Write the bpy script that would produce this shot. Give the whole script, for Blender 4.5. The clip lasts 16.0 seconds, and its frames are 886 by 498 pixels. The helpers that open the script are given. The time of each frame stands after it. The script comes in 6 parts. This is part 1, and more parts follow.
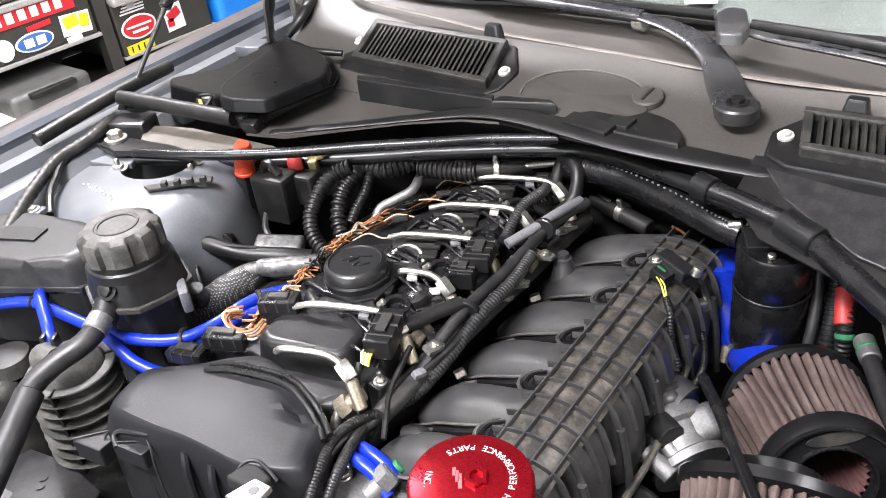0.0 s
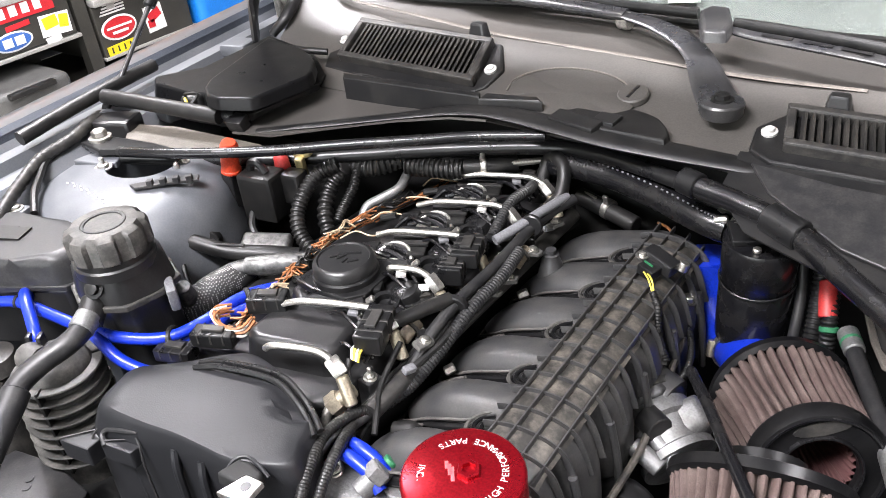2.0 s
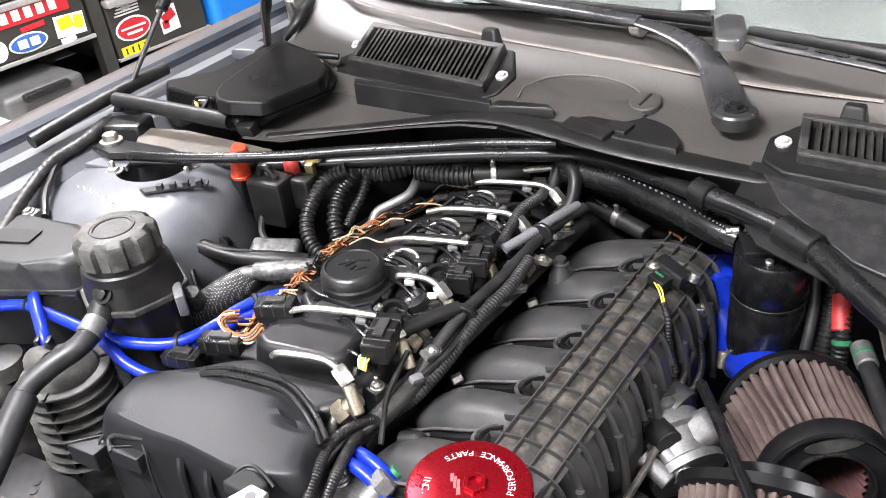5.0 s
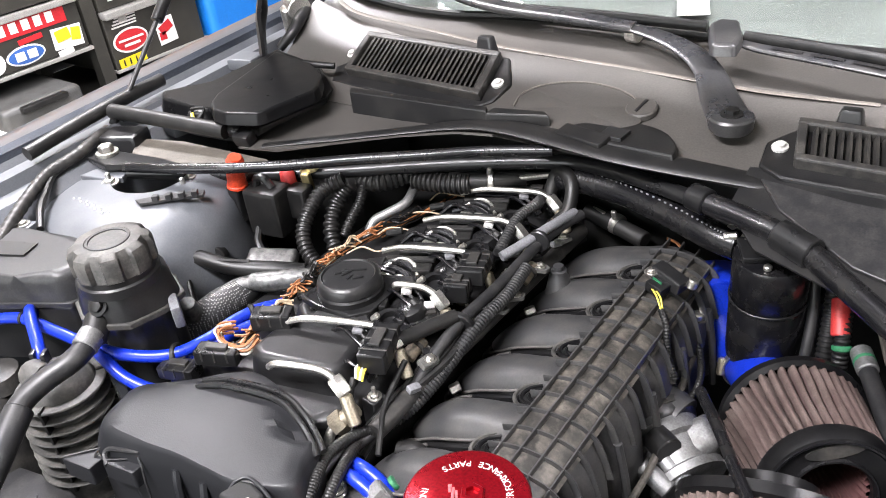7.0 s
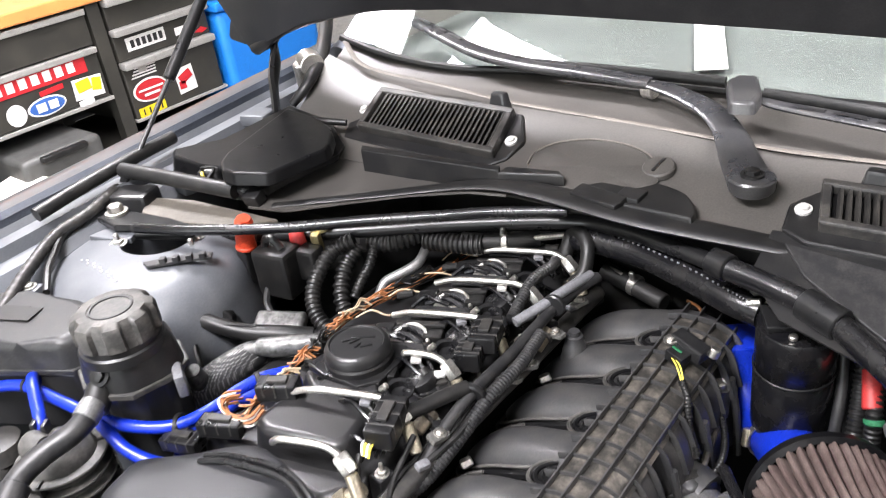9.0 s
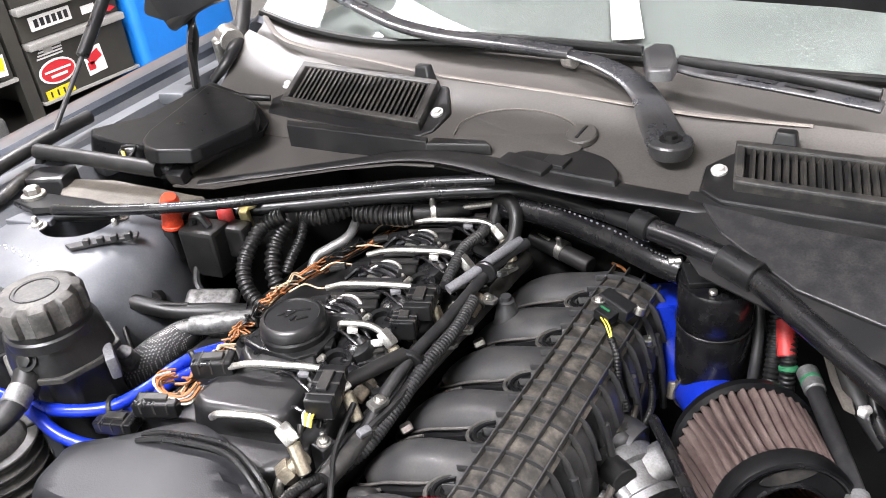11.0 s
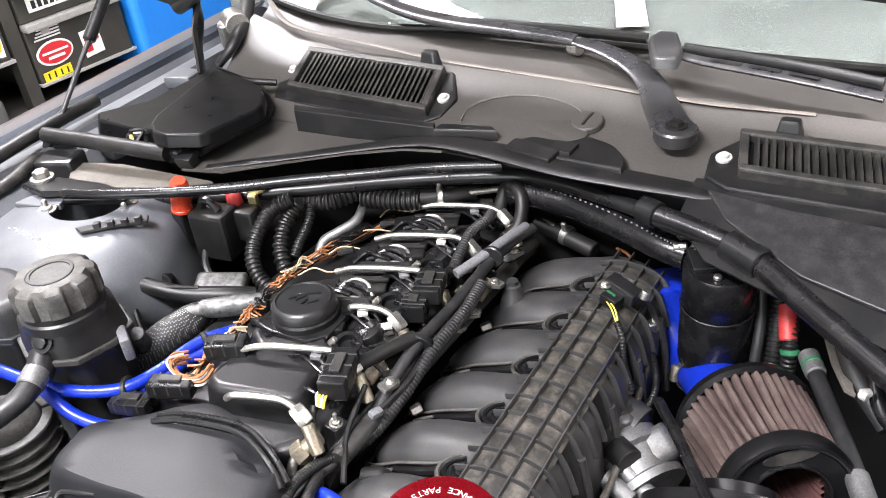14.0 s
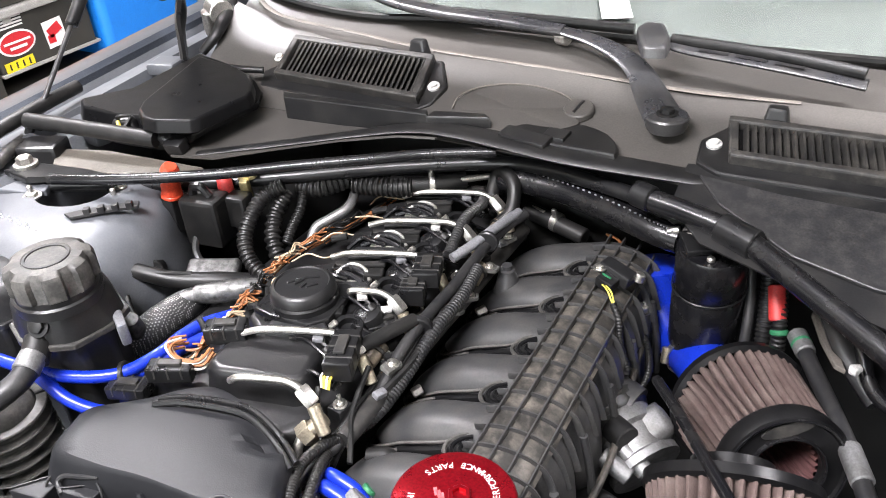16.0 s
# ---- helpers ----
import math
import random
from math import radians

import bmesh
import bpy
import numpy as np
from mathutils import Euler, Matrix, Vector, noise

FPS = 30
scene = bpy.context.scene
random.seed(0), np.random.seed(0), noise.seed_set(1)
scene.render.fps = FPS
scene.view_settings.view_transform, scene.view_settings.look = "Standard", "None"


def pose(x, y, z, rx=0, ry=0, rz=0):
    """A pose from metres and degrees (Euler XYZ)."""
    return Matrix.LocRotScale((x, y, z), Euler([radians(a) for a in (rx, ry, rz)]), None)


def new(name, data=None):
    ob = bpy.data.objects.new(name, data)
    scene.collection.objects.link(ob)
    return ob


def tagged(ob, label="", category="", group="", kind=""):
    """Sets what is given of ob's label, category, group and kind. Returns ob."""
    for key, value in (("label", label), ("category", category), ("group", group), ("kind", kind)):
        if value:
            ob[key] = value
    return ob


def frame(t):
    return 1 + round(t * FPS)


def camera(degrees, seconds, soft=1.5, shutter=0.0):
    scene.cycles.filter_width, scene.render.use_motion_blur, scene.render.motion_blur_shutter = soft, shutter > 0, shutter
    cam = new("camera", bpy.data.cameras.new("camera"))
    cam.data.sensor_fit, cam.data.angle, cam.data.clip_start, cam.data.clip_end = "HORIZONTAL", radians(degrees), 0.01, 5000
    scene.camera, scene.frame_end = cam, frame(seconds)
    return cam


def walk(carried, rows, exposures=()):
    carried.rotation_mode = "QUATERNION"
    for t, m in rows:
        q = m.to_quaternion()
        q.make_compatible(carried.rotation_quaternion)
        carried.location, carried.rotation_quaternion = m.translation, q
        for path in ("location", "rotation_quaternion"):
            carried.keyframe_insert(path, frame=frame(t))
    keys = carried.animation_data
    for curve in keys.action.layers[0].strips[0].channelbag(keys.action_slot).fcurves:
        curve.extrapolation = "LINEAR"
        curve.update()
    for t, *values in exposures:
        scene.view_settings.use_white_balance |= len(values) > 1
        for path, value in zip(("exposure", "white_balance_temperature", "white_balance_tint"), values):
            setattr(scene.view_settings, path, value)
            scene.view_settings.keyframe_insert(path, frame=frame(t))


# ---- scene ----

EXPOSURES = [(0.0, 0.0), (16.0, 0.0)]
PATH = [
    (0.0, 0.0000, 0.0000, 1.4300, 57.248, 6.154, 37.969),
    (0.5, -0.0003, -0.0109, 1.4340, 57.210, 6.094, 37.586),
    (1.0, -0.0017, -0.0173, 1.4330, 57.241, 5.961, 37.218),
    (1.5, -0.0036, -0.0144, 1.4308, 57.173, 5.851, 36.794),
    (2.0, -0.0036, -0.0112, 1.4262, 57.298, 5.702, 36.712),
    (2.5, -0.0023, -0.0022, 1.4214, 57.198, 5.673, 37.195),
    (3.0, -0.0057, -0.0024, 1.4302, 57.145, 5.437, 37.633),
    (3.5, -0.0079, 0.0010, 1.4241, 57.039, 5.443, 37.786),
    (4.0, -0.0052, 0.0005, 1.4322, 57.122, 5.634, 37.787),
    (6.5, -0.0087, -0.0024, 1.4263, 57.979, 5.710, 37.478),
    (7.0, -0.0054, 0.0050, 1.4278, 57.983, 6.163, 37.424),
    (7.5, -0.0067, 0.0181, 1.4291, 58.151, 6.608, 37.297),
    (8.0, -0.0049, 0.0241, 1.4419, 59.296, 6.786, 37.195),
    (8.5, -0.0133, 0.0321, 1.4426, 59.659, 6.427, 38.161),
    (9.0, -0.0214, 0.0482, 1.4395, 60.717, 7.069, 38.575),
    (9.2, -0.0298, 0.0692, 1.4270, 60.704, 7.069, 36.665),
    (11.3, -0.0206, 0.0159, 1.4420, 58.260, 6.016, 32.843),
    (11.5, -0.0260, 0.0112, 1.4462, 57.919, 5.829, 32.892),
    (12.0, -0.0366, 0.0109, 1.4446, 57.633, 5.564, 32.566),
    (12.5, -0.0343, 0.0121, 1.4442, 57.534, 5.667, 32.493),
    (13.0, -0.0289, 0.0059, 1.4464, 57.470, 5.532, 32.762),
    (13.5, -0.0272, 0.0075, 1.4445, 57.494, 5.722, 32.605),
    (14.0, -0.0303, 0.0060, 1.4481, 57.516, 5.603, 32.642),
    (14.5, -0.0333, 0.0071, 1.4505, 57.716, 5.434, 32.928),
    (15.0, -0.0409, 0.0025, 1.4523, 57.827, 5.127, 32.814),
    (15.5, -0.0695, -0.0160, 1.4371, 57.690, 3.919, 31.674),
    (16.0, -0.0646, -0.0372, 1.4409, 57.308, 4.076, 30.104),
]
cam = camera(56.0, 16.0, soft=0.8, shutter=0.5)
walk(cam, [(row[0], pose(*row[1:])) for row in PATH], EXPOSURES)

# ---- light: an overcast sky outside, ceiling tubes in the garage, the open garage door ----
world = bpy.data.worlds.new("world")
scene.world = world
world.use_nodes = True
wn = world.node_tree
sky = wn.nodes.new("ShaderNodeTexSky")
sky.sky_type = "NISHITA"
sky.sun_disc = False
sky.sun_elevation = radians(40)
sky.sun_rotation = radians(180)
wn.links.new(sky.outputs[0], wn.nodes["Background"].inputs[0])
wn.nodes["Background"].inputs[1].default_value = 0.12


def area_lamp(name, m, sx, sy, watts, colour=(1, 1, 1)):
    data = bpy.data.lights.new(name, "AREA")
    data.shape, data.size, data.size_y, data.energy, data.color = "RECTANGLE", sx, sy, watts, colour
    ob = new(name, data)
    ob.matrix_world = m
    return ob


area_lamp("tube_light_lamp", pose(-0.75, -0.55, 2.66), 1.25, 0.3, 198, (0.985, 0.955, 1.0))
area_lamp("tube_light_lamp", pose(-2.1, 1.0, 2.66), 1.25, 0.3, 168, (0.985, 0.955, 1.0))
area_lamp("tube_light_lamp", pose(0.9, 0.9, 2.66), 1.25, 0.3, 168, (0.985, 0.955, 1.0))
area_lamp("doorway_sky", pose(-0.6, -3.2, 1.2, 90, 0, 0), 3.0, 2.1, 125, (0.93, 0.97, 1.0))

# ---- materials ----
def mat(name, colour, rough=0.5, metal=0.0, second=None, amount=0.5, scale=30.0, bump=0.15, fine=400.0, coat=0.0, vary=0.3, spec=0.5):
    """A worn surface: a base colour, a second colour (dust, wear) in soft patches, fine grain, uneven gloss."""
    m = bpy.data.materials.new(name)
    m.use_nodes = True
    nt = m.node_tree
    n, l = nt.nodes, nt.links
    b = n["Principled BSDF"]
    co = n.new("ShaderNodeTexCoord").outputs["Object"]
    big = n.new("ShaderNodeTexNoise")
    big.inputs["Scale"].default_value, big.inputs["Detail"].default_value, big.inputs["Roughness"].default_value = scale, 6, 0.62
    small = n.new("ShaderNodeTexNoise")
    small.inputs["Scale"].default_value, small.inputs["Detail"].default_value = fine, 3
    l.new(co, big.inputs["Vector"])
    l.new(co, small.inputs["Vector"])
    ramp = n.new("ShaderNodeMapRange")
    ramp.inputs[1].default_value, ramp.inputs[2].default_value = 0.42, 0.72
    ramp.inputs[4].default_value = amount
    l.new(big.outputs["Fac"], ramp.inputs[0])
    mix = n.new("ShaderNodeMix")
    mix.data_type = "RGBA"
    mix.inputs[6].default_value = (*colour, 1)
    mix.inputs[7].default_value = (*(second or [c * 0.7 for c in colour]), 1)
    l.new(ramp.outputs[0], mix.inputs[0])
    hv = n.new("ShaderNodeMapRange")
    hv.inputs[3].default_value, hv.inputs[4].default_value = 1 - vary * 2, 1 + vary * 2
    l.new(small.outputs["Fac"], hv.inputs[0])
    mul = n.new("ShaderNodeMix")
    mul.data_type, mul.blend_type = "RGBA", "MULTIPLY"
    mul.inputs[0].default_value = 1
    l.new(mix.outputs[2], mul.inputs[6])
    l.new(hv.outputs[0], mul.inputs[7])
    l.new(mul.outputs[2], b.inputs["Base Color"])
    rr = n.new("ShaderNodeMapRange")
    rr.inputs[3].default_value, rr.inputs[4].default_value = max(rough - 0.12, 0.03), min(rough + 0.16, 1)
    l.new(big.outputs["Fac"], rr.inputs[0])
    l.new(rr.outputs[0], b.inputs["Roughness"])
    b.inputs["Metallic"].default_value = metal
    b.inputs["Coat Weight"].default_value = coat
    b.inputs["Specular IOR Level"].default_value = spec
    if bump:
        bp = n.new("ShaderNodeBump")
        bp.inputs["Strength"].default_value, bp.inputs["Distance"].default_value = bump, 0.0008
        l.new(small.outputs["Fac"], bp.inputs["Height"])
        l.new(bp.outputs[0], b.inputs["Normal"])
    return m


M = {}
M["black"] = mat("black_plastic", (0.010, 0.010, 0.0106), 0.33, second=(0.026, 0.025, 0.024), amount=0.45, scale=26, spec=0.5)
M["manifold"] = mat("manifold_plastic", (0.031, 0.031, 0.032), 0.37, second=(0.074, 0.070, 0.064), amount=0.6, scale=30, spec=0.75, vary=0.3)
M["manifold_dusty"] = mat("dusty_manifold_plastic", (0.024, 0.0225, 0.020), 0.48, second=(0.14, 0.124, 0.104), amount=0.9, scale=48, fine=260, bump=0.4)
M["cover"] = mat("satin_cover_plastic", (0.010, 0.0104, 0.012), 0.47, second=(0.022, 0.022, 0.024), amount=0.5, scale=12, fine=600, bump=0.2, spec=0.42)
M["duct"] = mat("pale_dusty_plastic", (0.032, 0.031, 0.029), 0.5, second=(0.115, 0.108, 0.098), amount=0.8, scale=46, fine=300)
M["wiper"] = mat("worn_wiper_paint", (0.022, 0.0225, 0.025), 0.27, second=(0.06, 0.057, 0.052), amount=0.55, scale=14)
M["dusty"] = mat("dusty_black_plastic", (0.018, 0.0175, 0.017), 0.46, second=(0.075, 0.069, 0.06), amount=0.7, scale=34, fine=300)
M["satin"] = mat("satin_black_paint", (0.007, 0.007, 0.0076), 0.28, second=(0.02, 0.0198, 0.019), amount=0.5, coat=0.0, spec=0.4)
M["gloss"] = mat("gloss_black_paint", (0.005, 0.005, 0.006), 0.24, second=(0.016, 0.015, 0.014), amount=0.6, bump=0.08)
M["rubber"] = mat("black_rubber", (0.006, 0.006, 0.006), 0.42, second=(0.028, 0.026, 0.024), amount=0.5, scale=40, spec=0.4)
M["hose"] = mat("grey_rubber_hose", (0.014, 0.014, 0.015), 0.42, second=(0.05, 0.048, 0.045), amount=0.5, scale=60, spec=0.45)
M["cowl"] = mat("weathered_cowl_plastic", (0.053, 0.0495, 0.0455), 0.42, second=(0.090, 0.082, 0.073), amount=0.6, scale=2.6, fine=420, spec=0.5, bump=0.16, vary=0.22)
# paler grey for runner edges: caught light put into the colour
M["worn"] = mat("lit_grey_plastic_edge", (0.085, 0.08, 0.075), 0.5, second=(0.04, 0.038, 0.035), amount=0.8, scale=60)
M["injector"] = mat("tan_injector_body", (0.22, 0.18, 0.13), 0.5, second=(0.09, 0.08, 0.065), amount=0.8, scale=70)
M["bracket"] = mat("dull_cast_bracket", (0.14, 0.138, 0.13), 0.45, metal=0.4, second=(0.06, 0.057, 0.05), amount=0.7, scale=60, bump=0.3)
M["zinc"] = mat("bright_zinc_plate", (0.62, 0.61, 0.59), 0.4, metal=0.35, second=(0.45, 0.43, 0.40), amount=0.5, scale=120, bump=0.05)
M["beige"] = mat("dusty_beige_paint", (0.105, 0.094, 0.078), 0.6, second=(0.06, 0.053, 0.044), amount=0.8, scale=22)
M["emblem"] = mat("pale_red_print", (0.50, 0.10, 0.11), 0.45, second=(0.40, 0.07, 0.08), bump=0.05)
M["ledge"] = mat("dusty_beige_plastic", (0.115, 0.102, 0.088), 0.6, second=(0.06, 0.054, 0.047), amount=0.9, scale=20)
M["cowl_dark"] = mat("dark_cowl_plastic", (0.007, 0.007, 0.0075), 0.42, second=(0.028, 0.026, 0.023), amount=0.5, scale=18, spec=0.4)
M["paint"] = mat("grey_car_paint", (0.078, 0.083, 0.092), 0.44, metal=0.1, second=(0.13, 0.133, 0.138), amount=0.8, scale=9, bump=0.06, coat=0.0, vary=0.12, spec=0.5)
M["fender"] = mat("blue_grey_car_paint", (0.034, 0.040, 0.052), 0.30, metal=0.3, second=(0.055, 0.06, 0.07), amount=0.4, scale=10, bump=0.03, coat=0.4)
M["alu"] = mat("cast_aluminium", (0.24, 0.24, 0.24), 0.5, metal=0.75, second=(0.11, 0.105, 0.095), amount=0.75, scale=50, bump=0.4)
M["steel"] = mat("bright_steel", (0.66, 0.64, 0.60), 0.30, metal=0.95, second=(0.42, 0.38, 0.32), amount=0.5, scale=60, bump=0.1)
M["brass"] = mat("yellowed_zinc", (0.50, 0.45, 0.35), 0.36, metal=0.9, second=(0.34, 0.28, 0.2), amount=0.5, scale=70)
M["foil"] = mat("heat_foil", (0.15, 0.15, 0.147), 0.46, metal=0.75, second=(0.04, 0.04, 0.038), amount=1.0, scale=110, bump=1.0, fine=90)
M["blue"] = mat("blue_silicone", (0.006, 0.025, 0.36), 0.28, second=(0.005, 0.018, 0.26), amount=0.4, bump=0.05)
M["red_anod"] = mat("red_anodised_aluminium", (0.30, 0.006, 0.014), 0.26, metal=0.75, second=(0.27, 0.003, 0.009), amount=0.4, scale=14, bump=0.04)
M["red_cap"] = mat("orange_red_plastic", (0.50, 0.045, 0.014), 0.45, second=(0.36, 0.035, 0.014), amount=0.4)
M["red_tape"] = mat("red_tape", (0.38, 0.028, 0.026), 0.5, second=(0.26, 0.025, 0.022), amount=0.4)
M["copper"] = mat("orange_wire", (0.34, 0.13, 0.045), 0.5, second=(0.16, 0.07, 0.04), amount=0.6, scale=80)
M["yellow"] = mat("yellow_wire", (0.72, 0.60, 0.08), 0.5)
M["grey_sleeve"] = mat("grey_sleeve", (0.16, 0.16, 0.17), 0.5, second=(0.09, 0.09, 0.09), scale=60)
M["white"] = mat("white_print", (0.62, 0.61, 0.59), 0.5, second=(0.5, 0.49, 0.47), bump=0.05)
M["pleat"] = mat("dusty_filter_gauze", (0.066, 0.042, 0.037), 0.85, second=(0.145, 0.112, 0.098), amount=0.7, scale=30, fine=900, bump=0.5)
M["pleat_in"] = mat("red_filter_gauze", (0.06, 0.018, 0.018), 0.8, second=(0.10, 0.055, 0.05), amount=0.5, scale=40, fine=900, bump=0.5)
# near-black base: the deep bay's shade is put into the colour
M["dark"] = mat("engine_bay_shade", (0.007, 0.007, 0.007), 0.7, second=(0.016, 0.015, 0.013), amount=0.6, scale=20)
M["concrete"] = mat("garage_concrete", (0.30, 0.29, 0.27), 0.75, second=(0.20, 0.19, 0.18), amount=0.7, scale=2.5, fine=120)
M["wall"] = mat("painted_garage_wall", (0.48, 0.47, 0.44), 0.7, second=(0.40, 0.39, 0.36), amount=0.5, scale=1.5, fine=150)
M["toolbox"] = mat("black_tool_chest_paint", (0.022, 0.021, 0.018), 0.4, second=(0.05, 0.045, 0.035), amount=0.5, scale=8)
M["trim"] = mat("drawer_pull_aluminium", (0.42, 0.41, 0.39), 0.4, metal=0.6, second=(0.28, 0.27, 0.25), amount=0.5, scale=30)
M["bluebox"] = mat("bright_blue_plastic", (0.006, 0.15, 0.52), 0.45, second=(0.006, 0.12, 0.44), amount=0.4)
M["wood"] = mat("orange_wood", (0.55, 0.22, 0.06), 0.5, second=(0.40, 0.15, 0.04), amount=0.6, scale=8)
M["s_red"] = mat("sticker_red", (0.42, 0.014, 0.02), 0.4)
M["s_blue"] = mat("sticker_blue", (0.03, 0.10, 0.33), 0.4)
M["s_yellow"] = mat("sticker_yellow", (0.58, 0.46, 0.012), 0.4)
M["case"] = mat("dull_grey_metal", (0.085, 0.085, 0.082), 0.5, metal=0.3, second=(0.05, 0.048, 0.044), amount=0.7, scale=14)
M["paper"] = mat("waste_paper", (0.66, 0.63, 0.57), 0.8, second=(0.45, 0.42, 0.36), amount=0.6, scale=25)
M["green"] = mat("green_card", (0.26, 0.33, 0.10), 0.7, second=(0.5, 0.45, 0.2), amount=0.6, scale=18)
M["loom_tan"] = mat("tan_wire", (0.46, 0.36, 0.24), 0.55, second=(0.28, 0.2, 0.12), amount=0.6, scale=80)
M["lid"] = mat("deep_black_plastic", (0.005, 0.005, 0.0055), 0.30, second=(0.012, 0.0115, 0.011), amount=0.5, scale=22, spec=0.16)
M["seal_green"] = mat("dark_green_rubber", (0.02, 0.14, 0.06), 0.5)
# grey-green paleness puts the windscreen's reflected brightness into the colour
M["dash"] = mat("dashboard_with_glass_reflection", (0.080, 0.089, 0.083), 0.7, second=(0.122, 0.133, 0.124), amount=0.7, scale=4)
M["gold"] = mat("gold_oxide_metal", (0.45, 0.38, 0.2), 0.4, metal=0.8)

glass = bpy.data.materials.new("windscreen_glass")
glass.use_nodes = True
gb = glass.node_tree.nodes["Principled BSDF"]
gb.inputs["Base Color"].default_value = (0.92, 0.955, 0.935, 1)
gb.inputs["Transmission Weight"].default_value = 1.0
gb.inputs["Roughness"].default_value = 0.02
gb.inputs["IOR"].default_value = 1.45
M["glass"] = glass

# black heat sleeve with a regular weave of silver dots
mesh = mat("heat_sleeve_weave", (0.02, 0.02, 0.02), 0.45)
nt = mesh.node_tree
co = nt.nodes.new("ShaderNodeTexCoord")
vo = nt.nodes.new("ShaderNodeTexVoronoi")
vo.inputs["Scale"].default_value, vo.inputs["Randomness"].default_value = 320, 0.12
lt = nt.nodes.new("ShaderNodeMath")
lt.operation, lt.inputs[1].default_value = "LESS_THAN", 0.34
mx = nt.nodes.new("ShaderNodeMix")
mx.data_type = "RGBA"
mx.inputs[6].default_value, mx.inputs[7].default_value = (0.018, 0.018, 0.018, 1), (0.26, 0.26, 0.25, 1)
nt.links.new(co.outputs["Object"], vo.inputs["Vector"])
nt.links.new(vo.outputs["Distance"], lt.inputs[0])
nt.links.new(lt.outputs[0], mx.inputs[0])
nt.links.new(mx.outputs[2], nt.nodes["Principled BSDF"].inputs["Base Color"])
M["mesh"] = mesh

# ---- building helpers ----
BASE = {}


def finish(bm, name, material, loc):
    me = bpy.data.meshes.new(name)
    bmesh.ops.translate(bm, verts=bm.verts, vec=-Vector(loc))
    bmesh.ops.recalc_face_normals(bm, faces=bm.faces)
    bm.to_mesh(me)
    bm.free()
    me.materials.append(M[material])
    me.polygons.foreach_set("use_smooth", [True] * len(me.polygons))
    me.set_sharp_from_angle(angle=radians(38))
    return me


def thing(name, loc, label, category, group="", kind=""):
    ob = new(name)
    ob.empty_display_size = 0.02
    ob.location = loc
    BASE[ob.name] = Vector(loc)
    return tagged(ob, label, category, group, kind)


def solo(name, bm, material, loc, label, category, group="", kind=""):
    ob = new(name, finish(bm, name, material, loc))
    ob.location = loc
    BASE[ob.name] = Vector(loc)
    return tagged(ob, label, category, group, kind)


def part(name, bm, material, parent, label=""):
    loc = BASE[parent.name]
    ob = new(name, finish(bm, name, material, loc))
    ob.parent = parent
    BASE[ob.name] = loc
    return tagged(ob, label)


def join(*bms):
    out = bmesh.new()
    for b in bms:
        me = bpy.data.meshes.new("tmp")
        b.to_mesh(me)
        b.free()
        out.from_mesh(me)
        bpy.data.meshes.remove(me)
    return out


def moved(bm, m):
    bmesh.ops.transform(bm, matrix=m, verts=bm.verts)
    return bm


def flatten(bm, bevel):
    """A narrow inner border on the large faces keeps them flat beside their rounded edges."""
    big = [f for f in bm.faces if f.calc_area() > 30 * bevel * bevel]
    if big:
        bmesh.ops.inset_individual(bm, faces=big, thickness=bevel * 0.2)


def box(sx, sy, sz, m=Matrix(), bevel=0.0, seg=2, taper=1.0):
    """A box centred on its base plane's middle, z from 0 to sz; taper shrinks the top."""
    bm = bmesh.new()
    bmesh.ops.create_cube(bm, size=1)
    for v in bm.verts:
        k = taper if v.co.z > 0 else 1
        v.co = Vector((v.co.x * sx * k, v.co.y * sy * k, (v.co.z + 0.5) * sz))
    if bevel:
        bmesh.ops.bevel(bm, geom=bm.edges[:], offset=bevel, segments=seg, affect="EDGES", profile=0.5)
        flatten(bm, bevel)
    return moved(bm, m)


def revolve(profile, m=Matrix(), seg=32, wob=None):
    """Turns (radius, height) pairs round the local z axis. wob(angle, i) scales the radius."""
    bm = bmesh.new()
    rings = []
    for i, (r, z) in enumerate(profile):
        if r <= 1e-6:
            rings.append([bm.verts.new((0, 0, z))])
            continue
        ring = []
        for k in range(seg):
            a = 2 * math.pi * k / seg
            q = r * (wob(a, i) if wob else 1)
            ring.append(bm.verts.new((q * math.cos(a), q * math.sin(a), z)))
        rings.append(ring)
    for a, b in zip(rings, rings[1:]):
        if len(a) == 1 and len(b) == 1:
            continue
        for k in range(seg):
            j = (k + 1) % seg
            if len(a) == 1:
                bm.faces.new((a[0], b[k], b[j]))
            elif len(b) == 1:
                bm.faces.new((a[k], a[j], b[0]))
            else:
                bm.faces.new((a[k], a[j], b[j], b[k]))
    return moved(bm, m)


def axis(p, d):
    """The pose whose local z runs along d from p."""
    return Matrix.Translation(p) @ Vector(d).to_track_quat("Z", "Y").to_matrix().to_4x4()


def rod(p, q, r, seg=14, r2=None, bevel=0.0015):
    p, q = Vector(p), Vector(q)
    h = (q - p).length
    r2 = r if r2 is None else r2
    e = min(bevel, r * 0.4, h * 0.2)
    return revolve([(0, 0), (r - e, 0), (r, e), (r2, h - e), (r2 - e, h), (0, h)], axis(p, q - p), seg)


